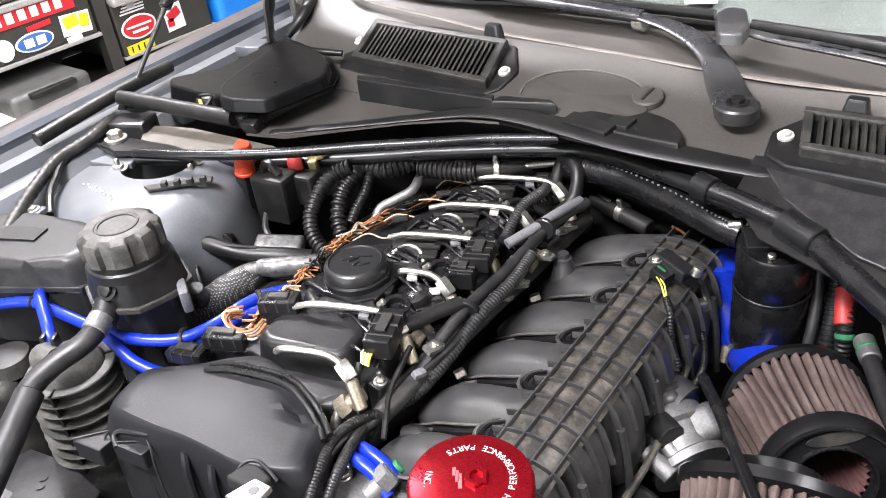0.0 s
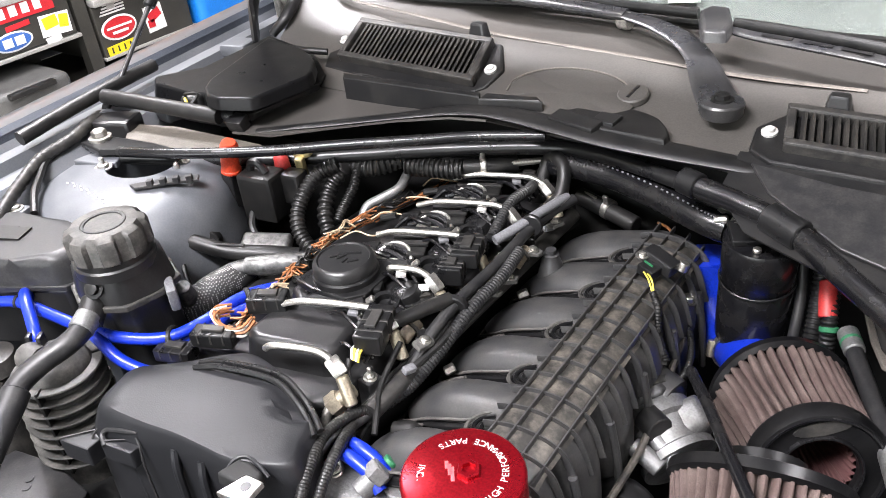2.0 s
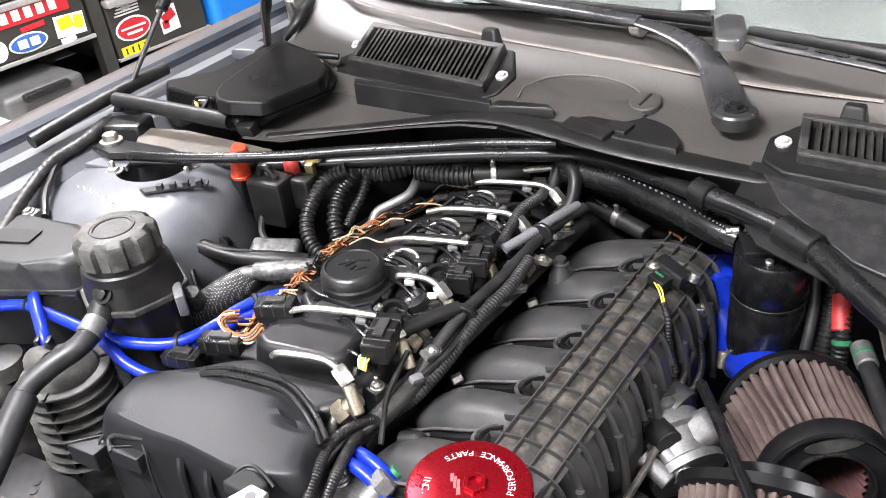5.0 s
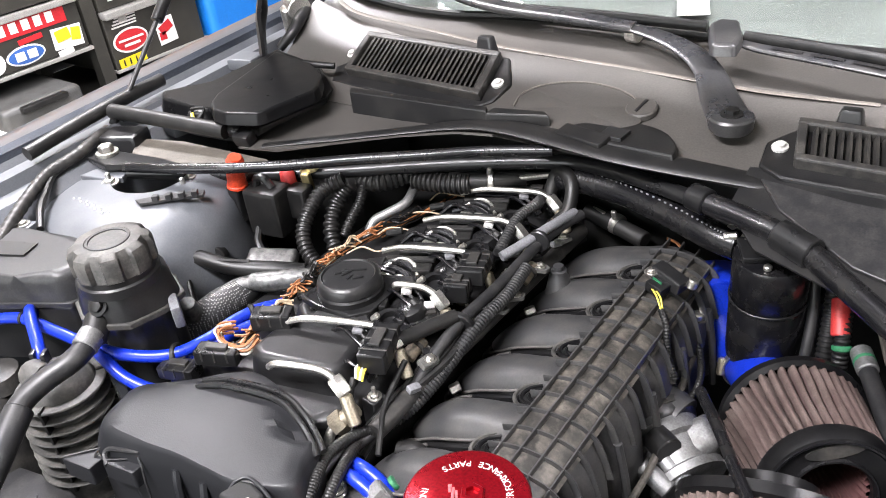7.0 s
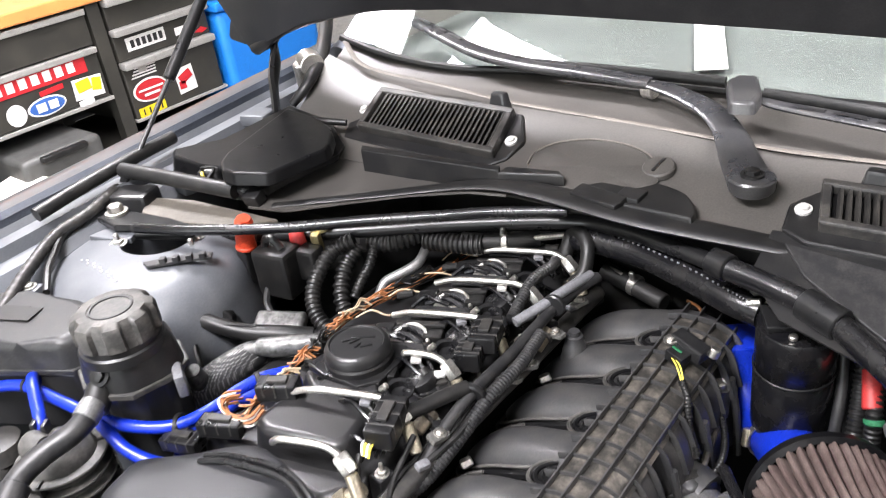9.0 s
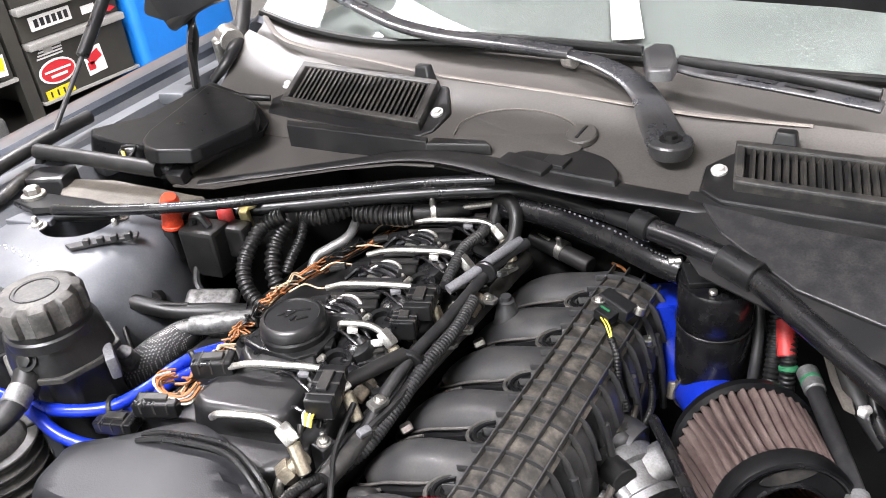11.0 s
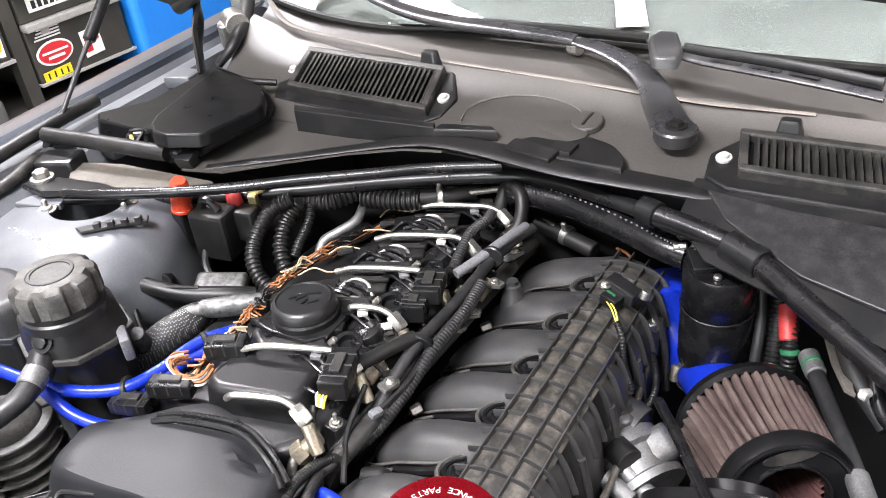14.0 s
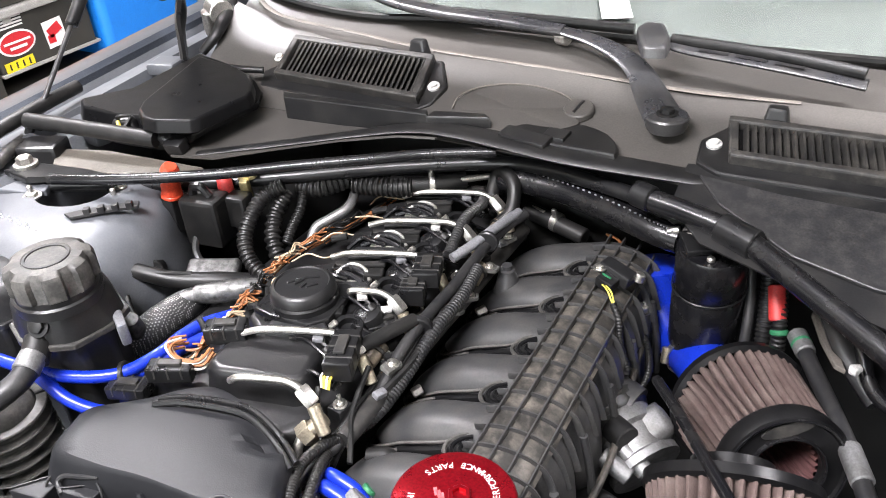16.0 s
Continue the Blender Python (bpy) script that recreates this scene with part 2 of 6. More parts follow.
def smooth_line(pts, steps):
    pts = [Vector(p) for p in pts]
    if len(pts) == 2:
        return [pts[0].lerp(pts[1], i / steps) for i in range(steps + 1)]
    ext = [pts[0] * 2 - pts[1], *pts, pts[-1] * 2 - pts[-2]]
    out = []
    for i in range(1, len(ext) - 2):
        a, b, c, d = ext[i - 1:i + 3]
        for k in range(steps):
            t = k / steps
            out.append(0.5 * ((2 * b) + (c - a) * t + (2 * a - 5 * b + 4 * c - d) * t * t + (3 * b - a - 3 * c + d) * t ** 3))
    out.append(pts[-1])
    return out


def resample(line, step):
    out, need = [line[0]], step
    for a, b in zip(line, line[1:]):
        d = (b - a).length
        at = 0.0
        while d - at >= need:
            at += need
            out.append(a.lerp(b, at / d))
            need = step
        need -= d - at
    out.append(line[-1])
    return out


def tube(pts, r, seg=12, steps=7, rib=0.0, depth=0.0, flat=None, up=(0, 0, 1)):
    """A hose along a smooth line. r: one radius or one a point. rib: pitch of corrugation, depth: its depth.
    flat: the height as a share of the width, measured along up."""
    line = smooth_line(pts, steps)
    n = len(line) - 1
    rad = [r] * (n + 1) if not isinstance(r, (list, tuple)) else [float(np.interp(i / n * (len(r) - 1), range(len(r)), r)) for i in range(n + 1)]
    if rib:
        fine = resample(line, rib / 4)
        rad = [(r if not isinstance(r, (list, tuple)) else float(np.interp(i / max(1, len(fine) - 1) * (len(r) - 1), range(len(r)), r))) - (depth if i % 4 in (2, 3) else 0) for i in range(len(fine))]
        line, n = fine, len(fine) - 1
    bm = bmesh.new()
    rings = []
    side = None
    for i, p in enumerate(line):
        d = (line[min(i + 1, n)] - line[max(i - 1, 0)])
        d = d.normalized() if d.length > 1e-9 else Vector((0, 0, 1))
        if flat is not None:
            side = d.cross(Vector(up)).normalized()
        elif side is None:
            side = d.orthogonal().normalized()
        else:
            side = (side - d * side.dot(d)).normalized()
        top = side.cross(d).normalized()
        h = rad[i] * (flat if flat is not None else 1)
        rings.append([bm.verts.new(p + side * (rad[i] * math.cos(2 * math.pi * k / seg)) + top * (h * math.sin(2 * math.pi * k / seg))) for k in range(seg)])
    for a, b in zip(rings, rings[1:]):
        for k in range(seg):
            bm.faces.new((a[k], a[(k + 1) % seg], b[(k + 1) % seg], b[k]))
    bm.faces.new(rings[0])
    bm.faces.new(rings[-1])
    return bm


def prism(poly, z0, z1, bevel=0.004, seg=3, shrink=0.0, m=Matrix()):
    """A plan outline raised from z0 to z1, the top shrunk towards its middle and its edges rounded."""
    bm = bmesh.new()
    c = sum((Vector(p) for p in poly), Vector((0, 0))) / len(poly)
    lo = [bm.verts.new((p[0], p[1], z0)) for p in poly]
    hi = [bm.verts.new((*(Vector(p).lerp(c, shrink)), z1)) for p in poly]
    bm.faces.new(lo[::-1])
    top = bm.faces.new(hi)
    for i in range(len(poly)):
        j = (i + 1) % len(poly)
        bm.faces.new((lo[i], lo[j], hi[j], hi[i]))
    bm.edges.ensure_lookup_table()
    if bevel:
        es = [e for e in bm.edges if all(v in hi for v in e.verts)] + [e for e in bm.edges if (e.verts[0] in hi) != (e.verts[1] in hi)]
        bmesh.ops.bevel(bm, geom=es, offset=bevel, segments=seg, affect="EDGES", profile=0.5, clamp_overlap=True)
        flatten(bm, bevel)
    return moved(bm, m)


def sheet(xs, rows):
    """A surface through rows of (y, z) profiles, one for each x."""
    bm = bmesh.new()
    grid = [[bm.verts.new((x, *p)) for p in row] for x, row in zip(xs, rows)]
    for a, b in zip(grid, grid[1:]):
        for k in range(len(a) - 1):
            bm.faces.new((a[k], b[k], b[k + 1], a[k + 1]))
    return bm


def thick(bm, t):
    """Gives an open sheet a thickness t downwards."""
    bmesh.ops.recalc_face_normals(bm, faces=bm.faces)
    bmesh.ops.solidify(bm, geom=bm.faces[:] + bm.edges[:] + bm.verts[:], thickness=t)
    return bm


def hexbolt(p, d=(0, 0, 1), r=0.008, h=0.006):
    a = axis(p, d)
    return join(revolve([(0, 0), (r * 1.5, 0), (r * 1.5, h * 0.3), (r, h * 0.35)], a, 20), revolve([(r, h * 0.3), (r, h * 0.9), (r * 0.85, h), (0, h)], a, 6))


# ---- garage ----
def slab(name, x0, x1, y0, y1, z0, z1, material, label, category):
    return solo(name, box(x1 - x0, y1 - y0, z1 - z0, pose((x0 + x1) / 2, (y0 + y1) / 2, z0)), material, ((x0 + x1) / 2, (y0 + y1) / 2, z0), label, category, kind="structure")


slab("ground", -60, 60, -60, 60, -0.2, 0.0, "concrete", "grey concrete garage floor running outside", "floor")
slab("wall_west", -3.75, -3.6, -3.3, 5.0, 0.0, 2.7, "wall", "painted garage wall behind the tool chest", "wall")
slab("wall_east", 2.6, 2.75, -3.3, 5.0, 0.0, 2.7, "wall", "painted plain garage side wall", "wall")
slab("wall_north", -3.6, 2.6, 4.85, 5.0, 0.0, 2.7, "wall", "painted plain garage back wall", "wall")
slab("wall_south_west", -3.6, -2.2, -3.3, -3.15, 0.0, 2.7, "wall", "painted wall beside the open garage door", "wall")
slab("wall_south_east", 1.0, 2.6, -3.3, -3.15, 0.0, 2.7, "wall", "painted wall beside the open garage door", "wall")
slab("wall_south_lintel", -2.2, 1.0, -3.3, -3.15, 2.3, 2.7, "wall", "painted lintel over the open garage door", "wall")
slab("ceiling", -3.75, 2.75, -3.3, 5.0, 2.72, 2.82, "wall", "white painted garage ceiling", "ceiling")
for lx, ly in ((-0.75, -0.55), (-2.1, 1.0), (0.9, 0.9)):
    fx = thing("ceiling_light", (lx, ly, 2.67), "white strip light fixed under the garage ceiling", "ceiling light", "strip lights")
    part("housing", box(1.3, 0.26, 0.05, pose(lx, ly, 2.67), 0.006), "white", fx)

# ---- tool chest and clutter along the wall ----
XT = -2.95


def sticker(poly_yz, material, off, parent, name="sticker", label=""):
    bm = bmesh.new()
    a = [bm.verts.new((XT + off, y, z)) for y, z in poly_yz]
    b = [bm.verts.new((XT + off + 0.0012, y, z)) for y, z in poly_yz]
    n = len(a)
    bm.faces.new(b)
    bm.faces.new(a[::-1])
    for i in range(n):
        bm.faces.new((a[i], a[(i + 1) % n], b[(i + 1) % n], b[i]))
    return part(name, bm, material, parent, label)


def rect(y, z, w, h, lean=0.0):
    c, s = math.cos(lean), math.sin(lean)
    return [(y + a * c - b * s, z + a * s + b * c) for a, b in ((-w / 2, -h / 2), (w / 2, -h / 2), (w / 2, h / 2), (-w / 2, h / 2))]


def oval(y, z, w, h, n=24):
    return [(y + w / 2 * math.cos(2 * math.pi * k / n), z + h / 2 * math.sin(2 * math.pi * k / n)) for k in range(n)]


bench = thing("workbench", (-3.25, 1.35, 0.0), "orange wooden workbench top on black steel posts", "workbench")
part("tabletop", box(0.62, 2.3, 0.045, pose(-3.22, 1.2, 0.915), 0.006), "wood", bench, "orange varnished wooden top")
for y in (0.3, 1.572, 2.28):
    part("leg", box(0.05, 0.05, 0.91, pose(XT - 0.01, y, 0)), "toolbox", bench)
    part("leg", box(0.05, 0.05, 0.91, pose(-3.45, y, 0)), "toolbox", bench)
part("shelf", box(0.5, 2.1, 0.02, pose(-3.2, 1.2, 0.36), 0.003), "toolbox", bench)
part("back_panel", box(0.02, 2.2, 0.5, pose(-3.5, 1.2, 0.37)), "toolbox", bench)

chest = thing("drawer_unit", (-3.2, 0.98, 0.57), "black steel drawer unit covered with racing stickers", "drawer unit")
part("body", box(0.46, 1.12, 0.34, pose(-3.2, 0.985, 0.572), 0.006), "toolbox", chest)
for z0, h in ((0.585, 0.175), (0.775, 0.12)):
    d = part("drawer", box(0.03, 1.10, h, pose(XT, 0.985, z0), 0.004), "toolbox", chest)
    part("drawer_pull", box(0.035, 1.10, 0.022, pose(XT + 0.012, 0.985, z0 + h - 0.012), 0.004), "trim", d, "brushed aluminium drawer pull")
part("bottom_trim", box(0.03, 1.12, 0.014, pose(XT + 0.008, 0.985, 0.568), 0.003), "trim", chest, "worn aluminium edge strip")
sticker(rect(1.30, 0.725, 0.36, 0.062), "s_red", 0.018, chest, label="red sticker with plain white bars")
for k in range(7):
    sticker(rect(1.15 + 0.045 * k, 0.725, 0.028, 0.036), "white", 0.020, chest, "print_bar")
sticker(oval(1.297, 0.628, 0.145, 0.066), "white", 0.018, chest, label="blue and white oval sticker")
sticker(oval(1.297, 0.628, 0.13, 0.054), "s_blue", 0.020, chest, "oval_print")
sticker(rect(1.275, 0.628, 0.035, 0.030), "white", 0.022, chest, "print_bar")
sticker(rect(1.320, 0.628, 0.035, 0.030), "white", 0.022, chest, "print_bar")
sticker(rect(1.33, 0.674, 0.09, 0.018, 0.05), "s_red", 0.018, chest, label="small red sticker")
sticker(rect(1.462, 0.640, 0.115, 0.075, -0.06), "white", 0.018, chest, label="yellow, black and white sticker")
sticker(rect(1.445, 0.652, 0.055, 0.040, 0.1), "s_yellow", 0.020, chest, "print_patch")
sticker(rect(1.495, 0.644, 0.035, 0.045, -0.2), "s_yellow", 0.020, chest, "print_patch")
sticker(rect(1.44, 0.592, 0.06, 0.022, 0.1), "white", 0.018, chest)
sticker(oval(1.185, 0.63, 0.07, 0.075), "white", 0.018, chest, label="round white sticker")

cab = thing("tool_cabinet", (-3.18, 1.83, 0.44), "black steel tool cabinet with bright stickers", "tool cabinet")
part("body", box(0.44, 0.44, 0.47, pose(-3.19, 1.825, 0.44), 0.006), "toolbox", cab)
for z0, h in ((0.455, 0.21), (0.68, 0.11), (0.80, 0.10)):
    d = part("drawer", box(0.03, 0.42, h, pose(XT, 1.82, z0), 0.004), "toolbox", cab)
    part("drawer_pull", box(0.05, 0.42, 0.028, pose(XT + 0.02, 1.82, z0 + h - 0.014), 0.006), "trim", d, "brushed aluminium drawer pull")
part("bottom_trim", box(0.03, 0.44, 0.012, pose(XT + 0.008, 1.825, 0.447), 0.003), "trim", cab, "worn aluminium edge strip")
sticker(oval(1.70, 0.553, 0.155, 0.092), "white", 0.018, cab, label="red and white oval sticker")
sticker(oval(1.70, 0.553, 0.138, 0.076), "s_red", 0.020, cab, "oval_print")
sticker(rect(1.70, 0.558, 0.11, 0.008), "white", 0.022, cab, "print_bar")
sticker(rect(1.70, 0.538, 0.07, 0.010), "white", 0.022, cab, "print_bar")
sticker(rect(1.685, 0.478, 0.12, 0.036, 0.03), "s_yellow", 0.018, cab, label="yellow lettered sticker")
for k in range(4):
    sticker(rect(1.645 + 0.027 * k, 0.478, 0.006, 0.022), "black", 0.020, cab, "print_bar")
for k in range(5):
    sticker(rect(1.69 + 0.004 * k, 0.612 + 0.011 * k, 0.11 - 0.006 * k, 0.006), "white", 0.018, cab, "print_bar")
sticker(rect(1.69, 0.642, 0.035, 0.03), "trim", 0.0185, cab, "badge")
sticker(rect(1.86, 0.54, 0.085, 0.10, 0.05), "white", 0.018, cab, label="white and red sticker")
sticker(rect(1.86, 0.552, 0.06, 0.035, 0.4), "s_red", 0.020, cab, "print_patch")
sticker(rect(1.84, 0.522, 0.03, 0.03, 0.0), "s_red", 0.020, cab, "print_patch")
sticker(rect(1.74, 0.735, 0.17, 0.05), "white", 0.018, cab, label="white lettered sticker")
for k in range(6):
    sticker(rect(1.68 + 0.025 * k, 0.735, 0.016, 0.028), "black", 0.020, cab, "print_bar")
sticker(rect(1.90, 0.725, 0.06, 0.03), "white", 0.018, cab)
sticker([(1.955, 0.70), (1.99, 0.715), (2.02, 0.70), (1.99, 0.69)], "s_red", 0.018, cab, label="red emblem sticker")

solo("storage_bin", join(box(0.42, 0.5, 0.75, pose(-3.12, 2.32, 0), 0.03, 3, 1.06), box(0.46, 0.54, 0.04, pose(-3.12, 2.32, 0.75), 0.012)), "bluebox", (-3.12, 2.32, 0), "tall bright blue plastic storage bin", "storage bin")

case = thing("tool_case", (-2.98, 1.22, 0.378), "dusty grey metal case with a black handle on the shelf", "tool case")
part("body", box(0.34, 0.30, 0.13, pose(-2.98, 1.24, 0.38), 0.02, 3), "case", case)
part("handle", box(0.03, 0.17, 0.02, pose(-2.80, 1.24, 0.488), 0.005), "rubber", case, "black rubber handle")
random.seed(5)
for k in range(9):
    px, py = -2.80 - 0.05 * random.random(), 0.92 + 0.018 * k
    solo("paper_sheet", box(0.21, 0.15, 0.003, pose(px, py, 0.381 + 0.007 * k, random.uniform(-4, 4), random.uniform(-6, 6), random.uniform(-50, 50))), "paper", (px, py, 0.38), "crumpled waste paper lying on the shelf", "paper", "waste papers")
solo("cardboard_sheet", box(0.02, 0.28, 0.42, pose(-2.62, 0.90, 0.0, 0, -14, 8), 0.003), "green", (-2.62, 0.90, 0.0), "green and yellow printed card standing upright", "card")

# ---- car body round the engine bay ----
ZF = lambda y: 0.93 + 0.06 * (y - 0.42)


def along_y(profile, ys, zf):
    bm = bmesh.new()
    grid = [[bm.verts.new((x, y, z + zf(y))) for x, z in profile] for y in ys]
    for a, b in zip(grid, grid[1:]):
        for k in range(len(profile) - 1):
            bm.faces.new((a[k], a[k + 1], b[k + 1], b[k]))
    return bm


ys = [-0.35 + 0.1 * k for k in range(17)]
wing = thing("fender", (-1.40, 0.5, 0.0), "blue-grey painted front fender of the car", "fender")
part("outer_panel", thick(along_y([(-1.53, -0.75), (-1.52, -0.25), (-1.49, -0.09), (-1.455, -0.022), (-1.40, 0.002), (-1.345, 0.006), (-1.335, -0.002), (-1.332, -0.02)], ys, ZF), 0.002), "fender", wing)
part("gutter", thick(along_y([(-1.333, -0.014), (-1.325, -0.026), (-1.29, -0.024), (-1.283, -0.012), (-1.262, -0.012), (-1.255, -0.03), (-1.225, -0.034)], ys, ZF), 0.002), "paint", wing, "light grey painted flange")
part("inner_panel", thick(along_y([(-1.226, -0.033), (-1.20, -0.06), (-1.185, -0.085), (-1.175, -0.30), (-1.15, -0.5)], ys, ZF), 0.002), "paint", wing)
for k in range(5):
    y = 0.30 + 0.02 * k
    part("clip", box(0.008, 0.010, 0.012, pose(-1.232, y, ZF(y) - 0.034)), "black", wing)
part("hood_seal", tube([(-1.262, 0.505, 0.945), (-1.268, 0.60, 0.955), (-1.272, 0.70, 0.963), (-1.278, 0.775, 0.965)], 0.0115, 14), "rubber", wing, "black rubber hood seal")

wing2 = thing("fender", (0.42, 0.5, 0.0), "blue-grey painted front fender of the car", "fender")
part("outer_panel", thick(along_y([(0.55, -0.75), (0.54, -0.25), (0.51, -0.09), (0.475, -0.022), (0.42, 0.002), (0.365, 0.006), (0.352, -0.02)], ys, ZF), 0.002), "fender", wing2)
part("inner_panel", thick(along_y([(0.354, -0.012), (0.27, -0.03), (0.22, -0.06), (0.20, -0.3), (0.18, -0.5)], ys, ZF), 0.002), "paint", wing2)

# panels closing the bay, coloured near-black so its depths look shaded
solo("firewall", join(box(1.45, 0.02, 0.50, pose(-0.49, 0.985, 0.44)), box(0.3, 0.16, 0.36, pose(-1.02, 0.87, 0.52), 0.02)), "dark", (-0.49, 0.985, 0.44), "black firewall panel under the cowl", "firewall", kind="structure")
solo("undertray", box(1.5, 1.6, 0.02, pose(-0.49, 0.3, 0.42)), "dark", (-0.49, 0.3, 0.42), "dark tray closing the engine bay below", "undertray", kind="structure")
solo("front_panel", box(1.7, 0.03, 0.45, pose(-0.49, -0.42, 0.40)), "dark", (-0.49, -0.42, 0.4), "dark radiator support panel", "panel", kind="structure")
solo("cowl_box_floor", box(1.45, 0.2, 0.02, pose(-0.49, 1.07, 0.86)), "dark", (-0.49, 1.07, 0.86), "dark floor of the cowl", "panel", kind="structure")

# ---- strut tower ----
def dome(a, i):
    k = max(0.0, math.cos(a - radians(25)))
    return 1 + 0.05 * math.cos(2 * a) + 0.02 * math.cos(3 * a) - (0.20 * k * k if i < 9 else 0.0)


TW = (-1.085, 0.575)
tower = thing("strut_tower", (*TW, 0.45), "grey painted strut tower with chalk marks and open top", "strut tower")
shell = revolve([(0.205, 0.45), (0.200, 0.62), (0.192, 0.74), (0.186, 0.79), (0.182, 0.797), (0.176, 0.84), (0.165, 0.866), (0.146, 0.884), (0.118, 0.895), (0.09, 0.899), (0.066, 0.902), (0.057, 0.902), (0.054, 0.895), (0.050, 0.85), (0.0, 0.848)], pose(*TW, 0), 56, dome)
for v in shell.verts:
    near = min(1.0, max(0.0, (0.16 - (v.co.xy - Vector(TW)).length) / 0.09))
    v.co.x, v.co.y = v.co.x - 0.009 * near, v.co.y + 0.022 * near
part("shell", shell, "paint", tower)
part("bearing", revolve([(0.0, 0.872), (0.03, 0.873), (0.036, 0.865), (0.04, 0.85)], pose(-1.094, 0.597, -0.012), 28), "rubber", tower, "black strut bearing")
for bx, by, bz in ((-1.139, 0.556, 0.899), (-1.032, 0.626, 0.896), (-1.024, 0.606, 0.893)):
    part("stud", join(hexbolt((bx, by, bz), (0.05, -0.05, 1), 0.009, 0.008), rod((bx, by, bz), (bx, by, bz + 0.018), 0.004)), "steel", tower, "zinc plated nut on a stud")
lab = part("bracket", prism([(-1.040, 0.534), (-1.022, 0.530), (-0.985, 0.568), (-0.957, 0.592), (-0.968, 0.604), (-1.012, 0.565)], 0.902, 0.906, 0.001), "hose", tower, "torn black plastic strip")
part("tab", box(0.035, 0.03, 0.025, pose(-1.172, 0.424, 0.862, 0, 0, 20), 0.004), "paint", tower, "folded sheet metal tab with a bolt")
part("tab_bolt", hexbolt((-1.172, 0.424, 0.887)), "steel", tower)
part("washer_plate", prism([(-1.205, 0.545), (-1.20, 0.575), (-1.14, 0.588), (-1.13, 0.572), (-1.16, 0.555)], 0.894, 0.903, 0.002), "paint", tower, "layered sheet metal plate")

for k in range(4):
    part("tooth", box(0.009, 0.010, 0.010, pose(-1.010 + 0.014 * k, 0.549 + 0.0125 * k, 0.903, 0, 0, 42), 0.001), "hose", lab)


def on_tower(x, y):
    """The height of the shell under a place in the plan."""
    d = math.hypot(x - TW[0], y - TW[1]) / 1.02
    return float(np.interp(d, (0.06, 0.09, 0.118, 0.146, 0.165, 0.176, 0.19), (0.902, 0.899, 0.895, 0.884, 0.866, 0.84, 0.74)))


for k in range(11):
    x, y = -1.15 + 0.0105 * k, 0.500 - 0.0008 * k
    part("chalk_mark", box(0.0034, 0.0010, 0.004, pose(x, y + 0.004 * (k % 2), on_tower(x, y) - 0.0030, 0, 0, 10 + 23 * (k % 4))), "white", tower, "short white chalk stroke")
part("grommet", join(rod((-0.935, 0.575, 0.82), (-0.925, 0.560, 0.826), 0.016, 16), rod((-0.925, 0.562, 0.826), (-0.900, 0.558, 0.82), 0.008, 12)), "rubber", tower, "rubber grommet with a bleeder nipple")
# ---- strut brace ----
brace = thing("strut_brace", (-0.6, 0.8, 0.86), "gloss black tubular strut brace across the bay", "strut brace")
part("end_plate", prism([(-1.225, 0.575), (-1.19, 0.615), (-1.10, 0.628), (-1.03, 0.632), (-1.03, 0.612), (-1.11, 0.602), (-1.165, 0.57)], 0.908, 0.917, 0.003), "satin", brace, "black plate bolted to the strut tower")
part("end_bolt", hexbolt((-1.20, 0.598, 0.917), (0, 0, 1), 0.012, 0.016), "steel", brace, "zinc plated bolt")
part("brace_tube", tube([(-1.111, 0.573, 0.925), (-1.010, 0.607, 0.928), (-0.892, 0.666, 0.930), (-0.799, 0.732, 0.930), (-0.705, 0.793, 0.930), (-0.639, 0.836, 0.930), (-0.553, 0.878, 0.930)], 0.0078, 16), "gloss", brace)
part("lower_tube", tube([(-1.134, 0.587, 0.905), (-1.063, 0.637, 0.895), (-0.946, 0.703, 0.888), (-0.827, 0.776, 0.888), (-0.714, 0.850, 0.888), (-0.581, 0.916, 0.890), (-0.512, 0.921, 0.895), (-0.436, 0.904, 0.900), (-0.343, 0.875, 0.905)], 0.0108, 14), "satin", brace)
part("brace_tube", tube([(-0.338, 0.846, 0.925), (-0.27, 0.832, 0.922), (-0.203, 0.81, 0.916), (-0.104, 0.742, 0.902), (0.10, 0.60, 0.875), (0.19, 0.55, 0.87)], 0.0135, 18), "gloss", brace)
part("collar", rod((-0.232, 0.822, 0.919), (-0.188, 0.803, 0.915), 0.018, 18), "satin", brace, "black clamp collar")
part("collar", rod((-0.345, 0.85, 0.926), (-0.32, 0.842, 0.925), 0.0165, 18), "satin", brace)

# ---- cowl, windscreen, wipers, hood ----
xs = [-1.16 + 0.05 * k for k in range(29)]


def glass_foot(x):
    """How far back the windscreen begins: nearer at the corner by the fender."""
    return 1.185 + 0.03 * max(0.0, (x + 0.49) / 0.65) ** 2 - 0.075 * min(1.0, max(0.0, (-0.72 - x) / 0.38)) ** 1.3


def cowl_row(x):
    e = min(1.0, max(0.0, (-0.93 - x) / 0.23)) ** 1.5 * 0.05
    w = glass_foot(x)
    b = 0.006 * math.exp(-((x + 0.60) / 0.09) ** 2)
    row = [(0.885, 0.928), (0.905, 0.931 + b), (0.945, 0.939 + b * 2), (0.985, 0.951 + b), (1.02, 0.966), (1.045, 0.977), (1.058, 0.981), (1.064, 0.972), (1.075, 0.970), (1.064 + 0.6 * (w - 1.064), 0.978), (w, 0.992)]
    return [(y, z + e * min(1.0, max(0.0, (y - 0.93) / 0.12))) for y, z in row]


